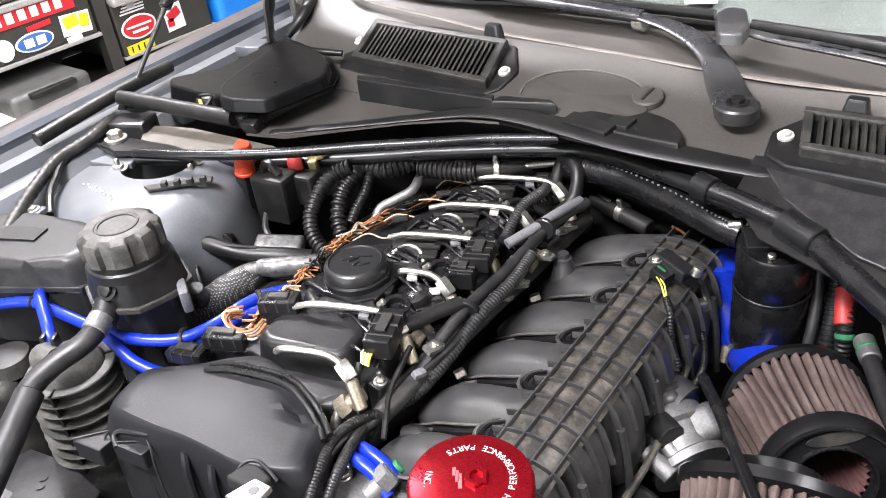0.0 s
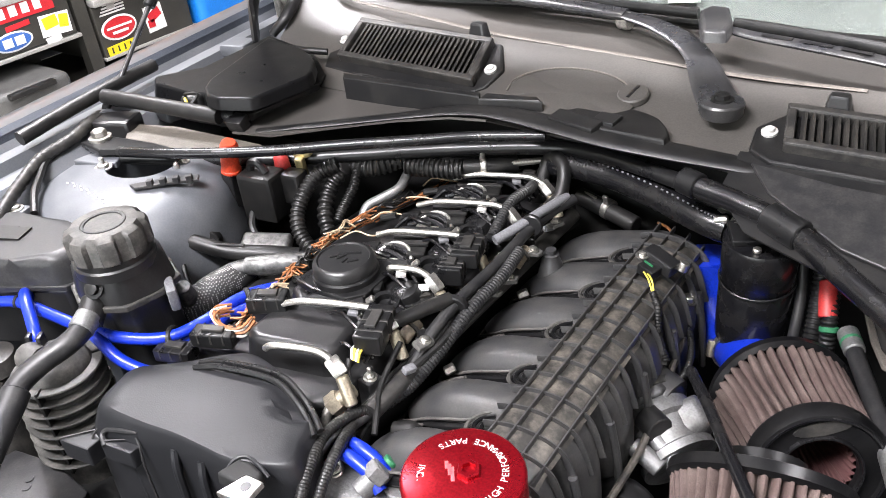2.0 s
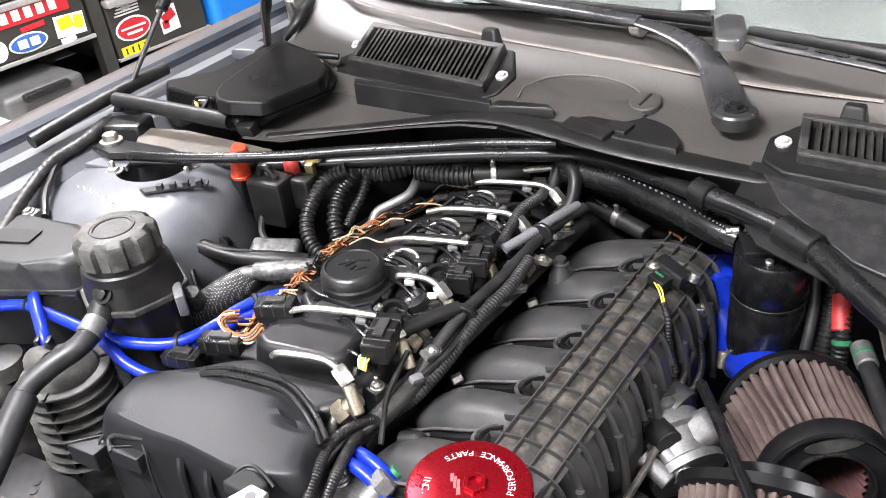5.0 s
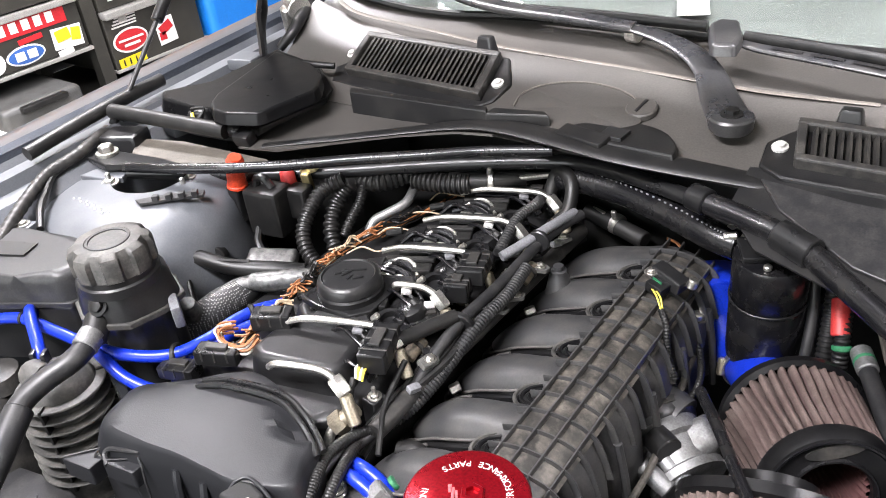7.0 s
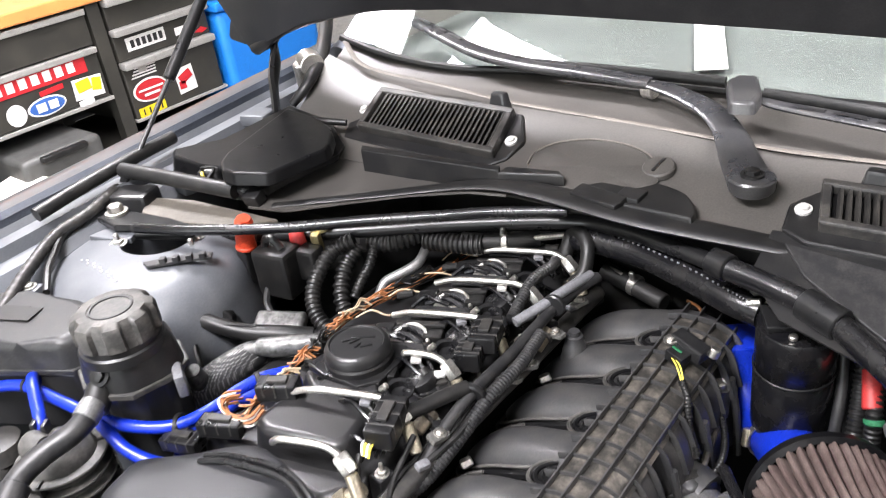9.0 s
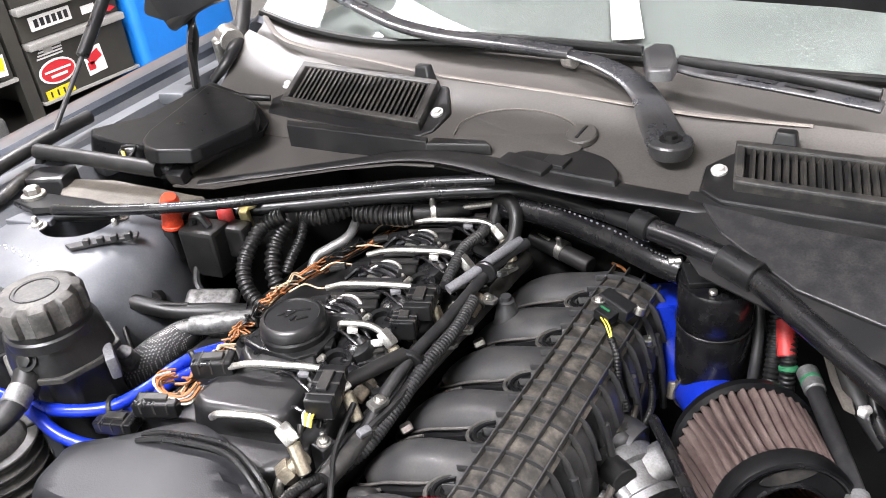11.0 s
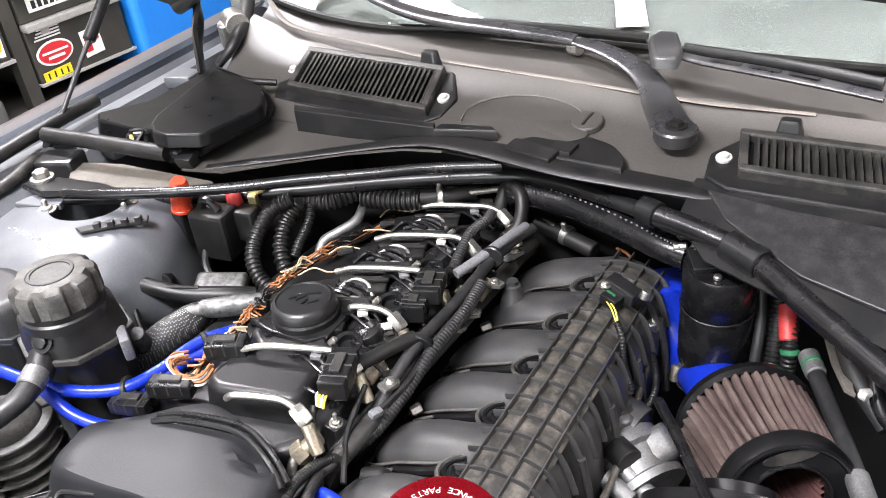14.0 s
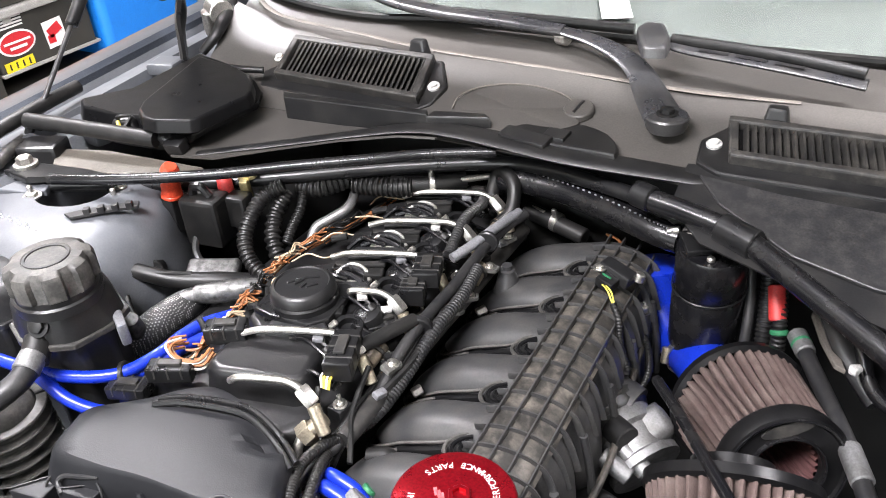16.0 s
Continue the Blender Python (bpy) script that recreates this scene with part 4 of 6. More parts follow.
# front cover
fc = thing("front_cover", (-0.66, 0.31, 0.66), "large smooth satin black plastic front cover", "engine cover")
RIM = [(-0.798, 0.318, 0.800), (-0.790, 0.334, 0.805), (-0.765, 0.353, 0.810), (-0.735, 0.376, 0.815), (-0.708, 0.402, 0.820), (-0.675, 0.422, 0.820), (-0.620, 0.415, 0.820), (-0.560, 0.390, 0.820),
       (-0.530, 0.374, 0.812), (-0.520, 0.352, 0.810), (-0.508, 0.318, 0.812), (-0.565, 0.292, 0.815), (-0.606, 0.287, 0.815), (-0.652, 0.282, 0.812), (-0.710, 0.270, 0.805), (-0.785, 0.262, 0.785)]


def cover_shell(rim, top_z, base_z):
    """A moulded lid: a softly domed top, shoulders that differ from side to side, a scooped corner and drawn side walls."""
    loop = smooth_line([*rim, rim[0]], 5)[:-1]
    c = sum((Vector(p[:2]) for p in rim), Vector((0, 0))) / len(rim)
    scoop = Vector((-0.577, 0.386))
    bm = bmesh.new()
    rings = []

    def ring(f, g):
        out = []
        for p in loop:
            k = min(0.055 + 4.0 * max(0.0, top_z - p.z - 0.008), 0.3)
            xy = p.xy.lerp(c, f(k))
            z = g(p.z)
            q = xy - scoop
            e = (q.x * 0.85 - q.y * 0.52, q.x * 0.52 + q.y * 0.85)
            d = (e[0] / 0.040) ** 2 + (e[1] / 0.016) ** 2
            out.append(bm.verts.new((*xy, z - 0.012 * max(0.0, 1 - d) ** 0.7 * (z > base_z + 0.1))))
        rings.append(out)

    ring(lambda k: -0.05, lambda z: base_z)
    ring(lambda k: -0.012, lambda z: z - 0.05)
    ring(lambda k: -0.004, lambda z: z - 0.012)
    for t in (0.0, 0.12, 0.28, 0.48, 0.72, 1.0):
        ring(lambda k, t=t: k * t, lambda z, t=t: z + (top_z - z) * math.sin(math.pi / 2 * t) - 0.005 * (1 - t) ** 3)
    for t in (0.15, 0.3, 0.45, 0.6, 0.75, 0.9):
        ring(lambda k, t=t: k + (1 - k) * t, lambda z, t=t: top_z + 0.0025 * math.sin(math.pi / 2 * t))
    n = len(loop)
    for a, b in zip(rings, rings[1:]):
        for i in range(n):
            bm.faces.new((a[i], a[(i + 1) % n], b[(i + 1) % n], b[i]))
    bm.faces.new(rings[-1])
    return bm


part("lid", cover_shell(RIM, 0.828, 0.60), "cover", fc)
# clip pocket with worn pale edges, two tabs, corner pocket
# both pockets are solid, their hollow shade given by near-black colour
part("pocket", revolve([(0.0, 0.004), (0.8, 0.003), (1.0, 0.0)], pose(-0.726, 0.277, 0.8085, -6, -14, 12) @ Matrix.Diagonal((0.026, 0.0075, 1, 1)), 24), "dark", fc, "dark clip pocket")
part("worn_edge", tube([(-0.704, 0.273, 0.812), (-0.726, 0.268, 0.808), (-0.750, 0.264, 0.801), (-0.756, 0.258, 0.795), (-0.744, 0.252, 0.790)], [0.0015, 0.003, 0.0032, 0.003, 0.0035], 8), "hose", fc, "scuffed pale edge of the pocket")
part("worn_edge", tube([(-0.706, 0.271, 0.806), (-0.700, 0.268, 0.795), (-0.697, 0.264, 0.77), (-0.692, 0.262, 0.72)], 0.0016, 6), "hose", fc)
part("worn_edge", tube([(-0.776, 0.264, 0.790), (-0.778, 0.256, 0.783), (-0.774, 0.250, 0.77)], 0.0016, 6), "hose", fc)
part("tab", prism([(-0.812, 0.232), (-0.768, 0.240), (-0.770, 0.268), (-0.785, 0.266)], 0.755, 0.781, 0.002, 2), "cover", fc, "moulded clip tab")
part("tab", prism([(-0.752, 0.250), (-0.706, 0.258), (-0.706, 0.275), (-0.716, 0.275)], 0.770, 0.793, 0.002, 2), "cover", fc, "moulded clip tab")
part("tab_edge", tube([(-0.811, 0.234, 0.782), (-0.785, 0.264, 0.783)], 0.0010, 6), "hose", fc)
part("tab_edge", tube([(-0.751, 0.252, 0.794), (-0.717, 0.273, 0.796)], 0.0010, 6), "hose", fc)
part("maker_mark", revolve([(0.0072, 0.0), (0.0072, 0.0008), (0.0085, 0.0008), (0.0085, 0.0)], pose(-0.734, 0.296, 0.8155, -10, -16, 0), 28), "dark", fc, "small moulded ring mark")
for k in range(5):
    part("mark", box(0.0022, 0.004, 0.0004, pose(-0.674 + 0.0042 * k, 0.342 + 0.002 * k, 0.8283, 0, 0, 30 + 9 * (k % 2))), "rubber", fc)
part("pocket", prism([(-0.570, 0.273), (-0.564, 0.299), (-0.550, 0.303), (-0.526, 0.299), (-0.522, 0.277)], 0.815, 0.8295, 0.004, 3, 0.05), "dark", fc, "corner pocket")
part("rim", tube([(-0.570, 0.279, 0.815), (-0.566, 0.295, 0.828), (-0.556, 0.304, 0.830), (-0.538, 0.303, 0.829), (-0.520, 0.299, 0.826)], 0.002, 8), "cover", fc)
for k, x in enumerate((-0.735, -0.655, -0.615)):
    part("flute", tube([(x, 0.279 + 0.004 * k, 0.806), (x + 0.004, 0.272 + 0.004 * k, 0.78), (x + 0.008, 0.268 + 0.004 * k, 0.70)], 0.005, 8), "cover", fc, "moulded stiffening rib")
mb = thing("mount_bracket", (-0.55, 0.275, 0.80), "bright aluminium bracket with a round hole", "bracket")
part("plate", prism([(-0.541, 0.253), (-0.532, 0.284), (-0.510, 0.286), (-0.507, 0.259)], 0.832, 0.838, 0.0015, 2), "steel", mb)
part("hole", revolve([(0.0055, 0.0), (0.0055, 0.0006), (0, 0.0006)], pose(-0.521, 0.273, 0.8378), 18), "black", mb)
part("foot", box(0.03, 0.012, 0.03, pose(-0.522, 0.252, 0.802, 0, 0, 8), 0.002), "satin", mb)

# ---- intake manifold ----
ARCH = [(-0.540, 0.735), (-0.528, 0.752), (-0.508, 0.772), (-0.480, 0.790), (-0.445, 0.803), (-0.410, 0.812), (-0.378, 0.819), (-0.345, 0.815), (-0.318, 0.799), (-0.303, 0.768), (-0.297, 0.72), (-0.295, 0.66)]


def runner_bm(y):
    """One intake runner: flat-topped, with a rounded D-shaped end, bent over the engine and waisted where it meets the crown."""
    line = smooth_line([(x, y, z) for x, z in ARCH], 5)
    bm = bmesh.new()
    rings = []
    n = len(line) - 1
    for i, p in enumerate(line):
        d = (line[min(i + 1, n)] - line[max(i - 1, 0)]).normalized()
        up = Vector((0, 1, 0)).cross(d) * -1
        e = min(1.0, max(0.0, (p.x + 0.5405) / 0.042))
        half = float(np.interp(p.x, [-0.50, -0.46, -0.43, -0.405, -0.38], [0.0375, 0.0375, 0.036, 0.038, 0.041])) * max(0.12, math.sqrt(1 - (1 - e) ** 2))
        deep = 0.034 * (0.35 + 0.65 * e)
        ring = []
        for k in range(26):
            a = 2 * math.pi * k / 26
            c, s = math.cos(a), math.sin(a)
            ring.append(bm.verts.new(p + Vector((0, 1, 0)) * half * math.copysign(abs(c) ** 0.85, c) + up * (deep * (math.copysign(abs(s) ** 0.85, s) - 1))))
        rings.append(ring)
    for a, b in zip(rings, rings[1:]):
        for k in range(26):
            bm.faces.new((a[k], a[(k + 1) % 26], b[(k + 1) % 26], b[k]))
    bm.faces.new(rings[0])
    bm.faces.new(rings[-1])
    return bm


mani = thing("intake_manifold", (-0.43, 0.66, 0.62), "dusty black plastic intake manifold with six curved runners", "intake manifold")
mani.rotation_euler.z = radians(2.4)
ARC2 = smooth_line([(x, 0, z) for x, z in ARCH], 6)


def arch_z(x):
    return float(np.interp(x, [p.x for p in ARC2], [p.z for p in ARC2]))


def end_outline(y, grow, drop):
    """The D-shaped outline round a runner's end, grown outwards and set lower than its top."""
    pts = []
    for dx, dy in ((0.118, -0.030), (0.105, -0.034), (0.085, -0.0365), (0.06, -0.0375), (0.04, -0.0375), (0.018, -0.032), (0.004, -0.018), (0.0, 0.0), (0.004, 0.018), (0.018, 0.032), (0.04, 0.0375), (0.06, 0.0375)):
        x = -0.5405 + dx
        k = 1 + grow / 0.0375
        pts.append((x - grow * (1 - min(dx / 0.04, 1.0)), y + dy * k, arch_z(x) - drop * (0.55 + 0.45 * min(dx / 0.04, 1.0))))
    return pts


for k in range(6):
    y = 0.434 + 0.0875 * k
    part("runner", runner_bm(y), "manifold", mani)
    # rim and lip are lightened to look lit along the edge
    part("rim", tube(end_outline(y, 0.0010, 0.015), 0.0018, 8), "worn", mani, "moulding rim coloured pale for the light it catches")
    part("lip", tube(end_outline(y, 0.0055, 0.036), 0.0013, 6), "worn", mani, "moulded lip in the same pale lit colour")
    # black tube painting in the shade of the slot below the rim
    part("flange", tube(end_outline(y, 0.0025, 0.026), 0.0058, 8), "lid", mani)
    part("fin", prism([(-0.425, 0.006), (-0.388, -0.006), (-0.386, 0.002)], 0, 0.012, 0.0, m=pose(0, y + 0.012, 0.807, 0, -10, 0)), "manifold", mani)
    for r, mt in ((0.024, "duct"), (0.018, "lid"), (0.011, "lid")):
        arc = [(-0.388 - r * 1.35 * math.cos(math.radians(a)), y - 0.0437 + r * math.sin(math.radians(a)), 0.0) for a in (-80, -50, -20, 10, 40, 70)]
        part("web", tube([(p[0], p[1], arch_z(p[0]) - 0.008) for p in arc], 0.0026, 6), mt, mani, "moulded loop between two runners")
# crown over the plenum, filled with dust between its ribs
py = [0.405, 0.42, 0.45] + [0.50 + 0.05 * k for k in range(8)] + [0.885, 0.905]
pl = bmesh.new()
pg = []
for i, y in enumerate(py):
    e = 0.02 if i in (0, len(py) - 1) else (0.008 if i in (1, len(py) - 2) else 0.0)
    pg.append([pl.verts.new((p.x, y, p.z - e + 0.006)) for p in ARC2 if -0.388 < p.x < -0.312])
for a, b in zip(pg, pg[1:]):
    for k in range(len(a) - 1):
        pl.faces.new((a[k], a[k + 1], b[k + 1], b[k]))
part("crown", thick(pl, 0.004), "manifold_dusty", mani, "dust-filled ribbed crown")
for x in (-0.380, -0.360, -0.339, -0.319):
    part("long_rib", tube([(x, 0.412, arch_z(x) + 0.005), (x, 0.55, arch_z(x) + 0.0085), (x, 0.72, arch_z(x) + 0.0085), (x, 0.895, arch_z(x) + 0.004)], 0.0017, 6, 4, flat=2.8), "manifold", mani)
for k in range(17):
    y = 0.418 + 0.0281 * k
    xa, xb = (-0.394, -0.299)
    pts = [(xa + (xb - xa) * t, y + 0.020 * t - 0.006, arch_z(xa + (xb - xa) * t) + 0.006) for t in (0, 0.2, 0.4, 0.6, 0.75, 0.88, 1)]
    part("cross_rib", tube(pts, 0.0017, 6, 3, flat=2.8), "manifold", mani)
for k in range(6):
    y = 0.440 + 0.0875 * k
    part("side_rib", tube([(-0.303, y + 0.044, 0.775), (-0.294, y + 0.044, 0.72), (-0.290, y + 0.044, 0.66)], 0.005, 8), "manifold", mani)
part("flange_line", tube([(-0.300, 0.42, 0.665), (-0.290, 0.48, 0.69), (-0.286, 0.55, 0.70), (-0.284, 0.62, 0.71), (-0.292, 0.70, 0.725), (-0.30, 0.78, 0.74)], 0.0045, 8), "manifold_dusty", mani, "dusty moulded joint seam")
part("inlet_neck", tube([(-0.335, 0.70, 0.70), (-0.31, 0.705, 0.705), (-0.285, 0.70, 0.70)], [0.040, 0.037, 0.036], 24), "manifold", mani)
part("end_boss", revolve([(0.02, 0), (0.016, 0.02), (0.012, 0.03), (0.012, 0.034), (0, 0.034)], pose(-0.318, 0.815, 0.735, -10, 10), 16), "manifold", mani)
part("boss_screw", rod((-0.312, 0.821, 0.766), (-0.311, 0.822, 0.776), 0.008, 12), "steel", mani)
part("spout", revolve([(0.020, -0.01), (0.013, 0.018), (0.011, 0.022), (0.011, 0.027), (0.007, 0.028), (0.007, 0.034), (0, 0.034)], pose(-0.488, 0.787, 0.783), 18), "manifold", mani, "upright hose spout")

ms = thing("pressure_sensor", (-0.375, 0.845, 0.815), "small black pressure sensor with green plug", "sensor")
part("body", box(0.045, 0.022, 0.018, pose(-0.372, 0.852, 0.815, 0, 12, -15), 0.003), "black", ms)
part("plug", box(0.024, 0.02, 0.014, pose(-0.378, 0.834, 0.812, 0, 10, -15), 0.002), "satin", ms)
part("plug_seal", box(0.013, 0.002, 0.002, pose(-0.378, 0.834, 0.8262, 0, 10, -15)), "seal_green", ms)
part("screw", hexbolt((-0.391, 0.846, 0.828), (0, 0, 1), 0.006, 0.006), "steel", ms)
part("screw", rod((-0.345, 0.855, 0.815), (-0.342, 0.858, 0.826), 0.007, 12), "steel", ms)
for o in (0.0, 0.0045):
    part("lead", tube([(-0.380 + o, 0.825, 0.82), (-0.367 + o, 0.81, 0.822), (-0.356 + o * 0.4, 0.80, 0.81)], 0.0011, 6), "yellow", ms, "yellow wire")
part("loom", tube([(-0.357, 0.802, 0.812), (-0.345, 0.79, 0.80), (-0.338, 0.78, 0.77), (-0.325, 0.775, 0.74)], 0.0048, 8, rib=0.004, depth=0.0008), "rubber", ms, "black corrugated sleeve")

ms.location += Vector((0.026, -0.056, 0.016))

# throttle body
tb = thing("throttle_body", (-0.27, 0.69, 0.60), "cast aluminium throttle body beside the manifold", "throttle body")
TB = axis((-0.297, 0.689, 0.685), (0.80, -0.52, -0.30))
part("housing", join(revolve([(0.0, -0.01), (0.046, -0.01), (0.048, 0.0), (0.048, 0.012), (0.042, 0.016), (0.040, 0.046), (0.047, 0.050), (0.047, 0.060), (0, 0.060)], TB, 44), box(0.060, 0.052, 0.045, TB @ pose(0.022, 0.016, 0.002, 0, 0, 20), 0.014, 4)), "alu", tb)
part("coupler", revolve([(0.046, -0.050), (0.050, -0.046), (0.051, -0.012), (0.047, -0.006)], TB, 44), "black", tb, "black rubber coupler")
part("clamp_band", revolve([(0.0505, -0.030), (0.0525, -0.029), (0.0525, -0.020), (0.0505, -0.019)], TB, 44), "dusty", tb, "grimy worm clamp")
for a, b in (((-0.296, 0.626, 0.700), (-0.259, 0.622, 0.685)), ((-0.281, 0.649, 0.700), (-0.244, 0.637, 0.685)), ((-0.273, 0.727, 0.700), (-0.246, 0.713, 0.685))):
    part("boss", rod(a, b, 0.0115, 16), "alu", tb)
part("cover", rod((-0.296, 0.662, 0.715), (-0.272, 0.648, 0.715), 0.017, 18), "rubber", tb)
solo("charge_pipe", tube([(-0.31, 0.57, 0.60), (-0.295, 0.575, 0.645), (-0.27, 0.565, 0.66), (-0.23, 0.54, 0.64)], 0.034, 20), "black", (-0.28, 0.56, 0.58), "black moulded charge pipe below the filters", "pipe")

# ---- air filters, catch can, hoses on the driver's side ----
def cone_filter(p, d, r0, r1, length, roll, pleats=42):
    """A pleated cone filter: p is the middle of its wide end, d its axis towards the closed cap."""
    f = thing("air_filter", p, "pleated cone air filter, dusty red gauze and black rubber", "air filter", "cone air filters")
    m = axis(p, d) @ pose(0, 0, 0, 0, 0, roll)
    n = pleats * 8
    bm = bmesh.new()
    rings = []
    for i in range(9):
        t = i / 8
        ring = []
        for k in range(n):
            a = 2 * math.pi * k / n
            w = (1.0, 1.0, 0.995, 0.975, 0.92, 0.855, 0.92, 0.98)[k % 8]
            wave = 0.014 * math.sin(5 * t + 2.1 * math.sin(3 * a)) + 0.006 * math.sin(11 * a + 6 * t)
            r = (r0 + (r1 - r0) * t) * w
            ring.append(bm.verts.new((r * math.cos(a + wave), r * math.sin(a + wave), 0.012 + (length - 0.024) * t)))
        rings.append(ring)
    for a, b in zip(rings, rings[1:]):
        for k in range(n):
            j = (k + 1) % n
            bm.faces.new((a[k], a[j], b[j], b[k]))
    part("pleated_element", moved(bm, m), "pleat", f)
    part("base_collar", revolve([(0.0, -0.02), (0.042, -0.02), (0.042, 0.0), (r0 - 0.004, 0.0), (r0 + 0.003, 0.002), (r0 + 0.004, 0.013), (r0 - 0.002, 0.017)], m, 56), "lid", f, "black rubber base collar")
    e = length
    part("end_cap", revolve([(r1 - 0.006, e - 0.02), (r1 + 0.003, e - 0.018), (r1 + 0.004, e - 0.004), (r1, e + 0.003), (r1 - 0.004, e + 0.0045), (r1 * 0.92, e + 0.003), (r1 * 0.9, e + 0.001), (r1 * 0.64, e + 0.001), (r1 * 0.60, e + 0.003), (r1 * 0.57, e + 0.001), (r1 * 0.56, e - 0.006)], m, 64), "lid", f, "gloss black end cap with a raised mark")
    for q in (0.95, 0.62):
        part("bead", revolve([(r1 * q - 0.0018, e + 0.001), (r1 * q - 0.001, e + 0.0052), (r1 * q + 0.001, e + 0.0052), (r1 * q + 0.0018, e + 0.001)], m, 64), "gloss", f, "shiny raised bead")
    bm = bmesh.new()
    rings = []
    for i in range(5):
        t = i / 4
        rings.append([bm.verts.new((r1 * (0.56 - 0.28 * t) * (1 - 0.09 * (k % 4 in (2, 3))) * math.cos(2 * math.pi * k / 112), r1 * (0.56 - 0.28 * t) * (1 - 0.09 * (k % 4 in (2, 3))) * math.sin(2 * math.pi * k / 112), e - 0.006 - 0.085 * t)) for k in range(112)])
    for a, b in zip(rings, rings[1:]):
        for k in range(112):
            bm.faces.new((a[k], a[(k + 1) % 112], b[(k + 1) % 112], b[k]))
    bm.faces.new(rings[-1])
    part("inner_cone", moved(bm, m), "pleat_in", f, "inverted pleated cone of red gauze")
    part("mark", moved(prism(oval(0, 0, 0.058, 0.015), 0, 0.0016, 0.0004, 1), m @ pose(0, r1 * 0.77, e + 0.001, 0, 0, 12)), "dusty", f, "raised oval mark without lettering")
    return f


FD = (0.533, -0.821, 0.204)
cone_filter((-0.1757, 0.7536, 0.7267), FD, 0.078, 0.067, 0.139, 0)
cone_filter((-0.146, 0.599, 0.757), (0.229, -0.844, -0.492), 0.086, 0.072, 0.125, 20)

cc = thing("catch_can", (-0.243, 0.855, 0.70), "gloss black cylindrical oil catch can with fittings", "catch can")
ca = axis((-0.247, 0.862, 0.713), (0.03, -0.10, 1.0))
part("canister", revolve([(0, 0), (0.036, 0), (0.043, 0.006), (0.044, 0.012), (0.044, 0.098), (0.0425, 0.100), (0.0425, 0.102), (0.044, 0.104), (0.044, 0.160), (0.042, 0.164), (0, 0.164)], ca, 48), "gloss", cc)
part("lid_ring", revolve([(0.0445, 0.099), (0.0455, 0.100), (0.0455, 0.1025), (0.0445, 0.1035)], ca, 48), "satin", cc, "thin bright joint ring")
part("lid_plate", box(0.075, 0.042, 0.008, ca @ pose(0.0, 0.004, 0.164, 0, 0, 14), 0.002), "satin", cc)
part("sight_plate", prism([(-0.03, -0.008), (0.03, -0.014), (0.034, 0.006), (0.012, 0.016), (-0.02, 0.012)], 0, 0.005, 0.001, 1, m=ca @ pose(0.018, 0.012, 0.172, 0, 0, 10)), "dusty", cc, "worn mounting plate")
for q in ((0.008, 0.012), (0.030, 0.008)):
    part("screw", hexbolt(ca @ Vector((q[0], q[1], 0.176)), (0, 0, 1), 0.006, 0.005), "dusty", cc)
part("drain_screw", rod(ca @ Vector((-0.004, -0.030, 0.164)), ca @ Vector((-0.004, -0.030, 0.170)), 0.005, 12), "steel", cc)

bh = thing("breather_hose", (-0.45, 0.92, 0.84), "thick black reinforced breather hose with worm clamps", "hose")
part("hose", tube([(-0.585, 0.945, 0.80), (-0.575, 0.935, 0.84), (-0.561, 0.920, 0.866), (-0.519, 0.918, 0.870), (-0.455, 0.911, 0.870), (-0.378, 0.885, 0.870), (-0.325, 0.866, 0.868), (-0.286, 0.859, 0.866)], 0.0185, 20), "gloss", bh)
PRINT = smooth_line([(-0.549, 0.916, 0.884), (-0.498, 0.911, 0.887), (-0.441, 0.898, 0.888), (-0.375, 0.876, 0.888), (-0.321, 0.855, 0.886), (-0.291, 0.846, 0.884)], 14)
for a, b in zip(PRINT[::2], PRINT[1::2]):
    part("print_dash", rod(a, a.lerp(b, 0.75), 0.0012, 6), "grey_sleeve", bh, "worn white print on the hose")
for c in ((-0.298, 0.868), (-0.275, 0.866)):
    part("hose_clamp", rod((c[0] - 0.006, c[1] + 0.002, 0.864), (c[0] + 0.006, c[1] - 0.001, 0.865), 0.0215, 20), "steel", bh, "steel worm-drive clamp")
    part("clamp_screw", rod((c[0] - 0.004, c[1] - 0.018, 0.880), (c[0] + 0.012, c[1] - 0.014, 0.884), 0.005, 10), "steel", bh)

sh = thing("silicone_elbow", (-0.31, 0.85, 0.70), "bright blue silicone intake elbow", "hose")
part("elbow", tube([(-0.330, 0.902, 0.790), (-0.325, 0.899, 0.762), (-0.312, 0.893, 0.732), (-0.282, 0.876, 0.704), (-0.250, 0.845, 0.70), (-0.222, 0.812, 0.712), (-0.198, 0.784, 0.72)], [0.037, 0.036, 0.034, 0.033, 0.034, 0.037, 0.038], 28), "blue", sh)
cl = axis((-0.253, 0.848, 0.700), (0.55, -0.83, -0.1))
part("hose_clamp", revolve([(0.0335, -0.005), (0.0355, -0.005), (0.0365, 0.005), (0.0345, 0.005)], cl, 36), "steel", sh, "steel worm-drive clamp")
part("clamp_screw", rod(cl @ Vector((-0.034, 0.012, -0.006)), cl @ Vector((-0.038, -0.008, 0.004)), 0.006, 10), "brass", sh)
solo("filter_heat_shield", box(0.08, 0.004, 0.09, pose(-0.20, 0.885, 0.70, -8, 0, 20)), "hose", (-0.20, 0.885, 0.70), "dark grey sheet bracket behind the filter", "bracket")

def ribbed(name, pts, r, label, cat="hose", mt="rubber", pitch=0.006, depth=0.0015):
    return solo(name, tube(pts, r, 12, 7, rib=pitch, depth=depth), mt, pts[0], label, cat)


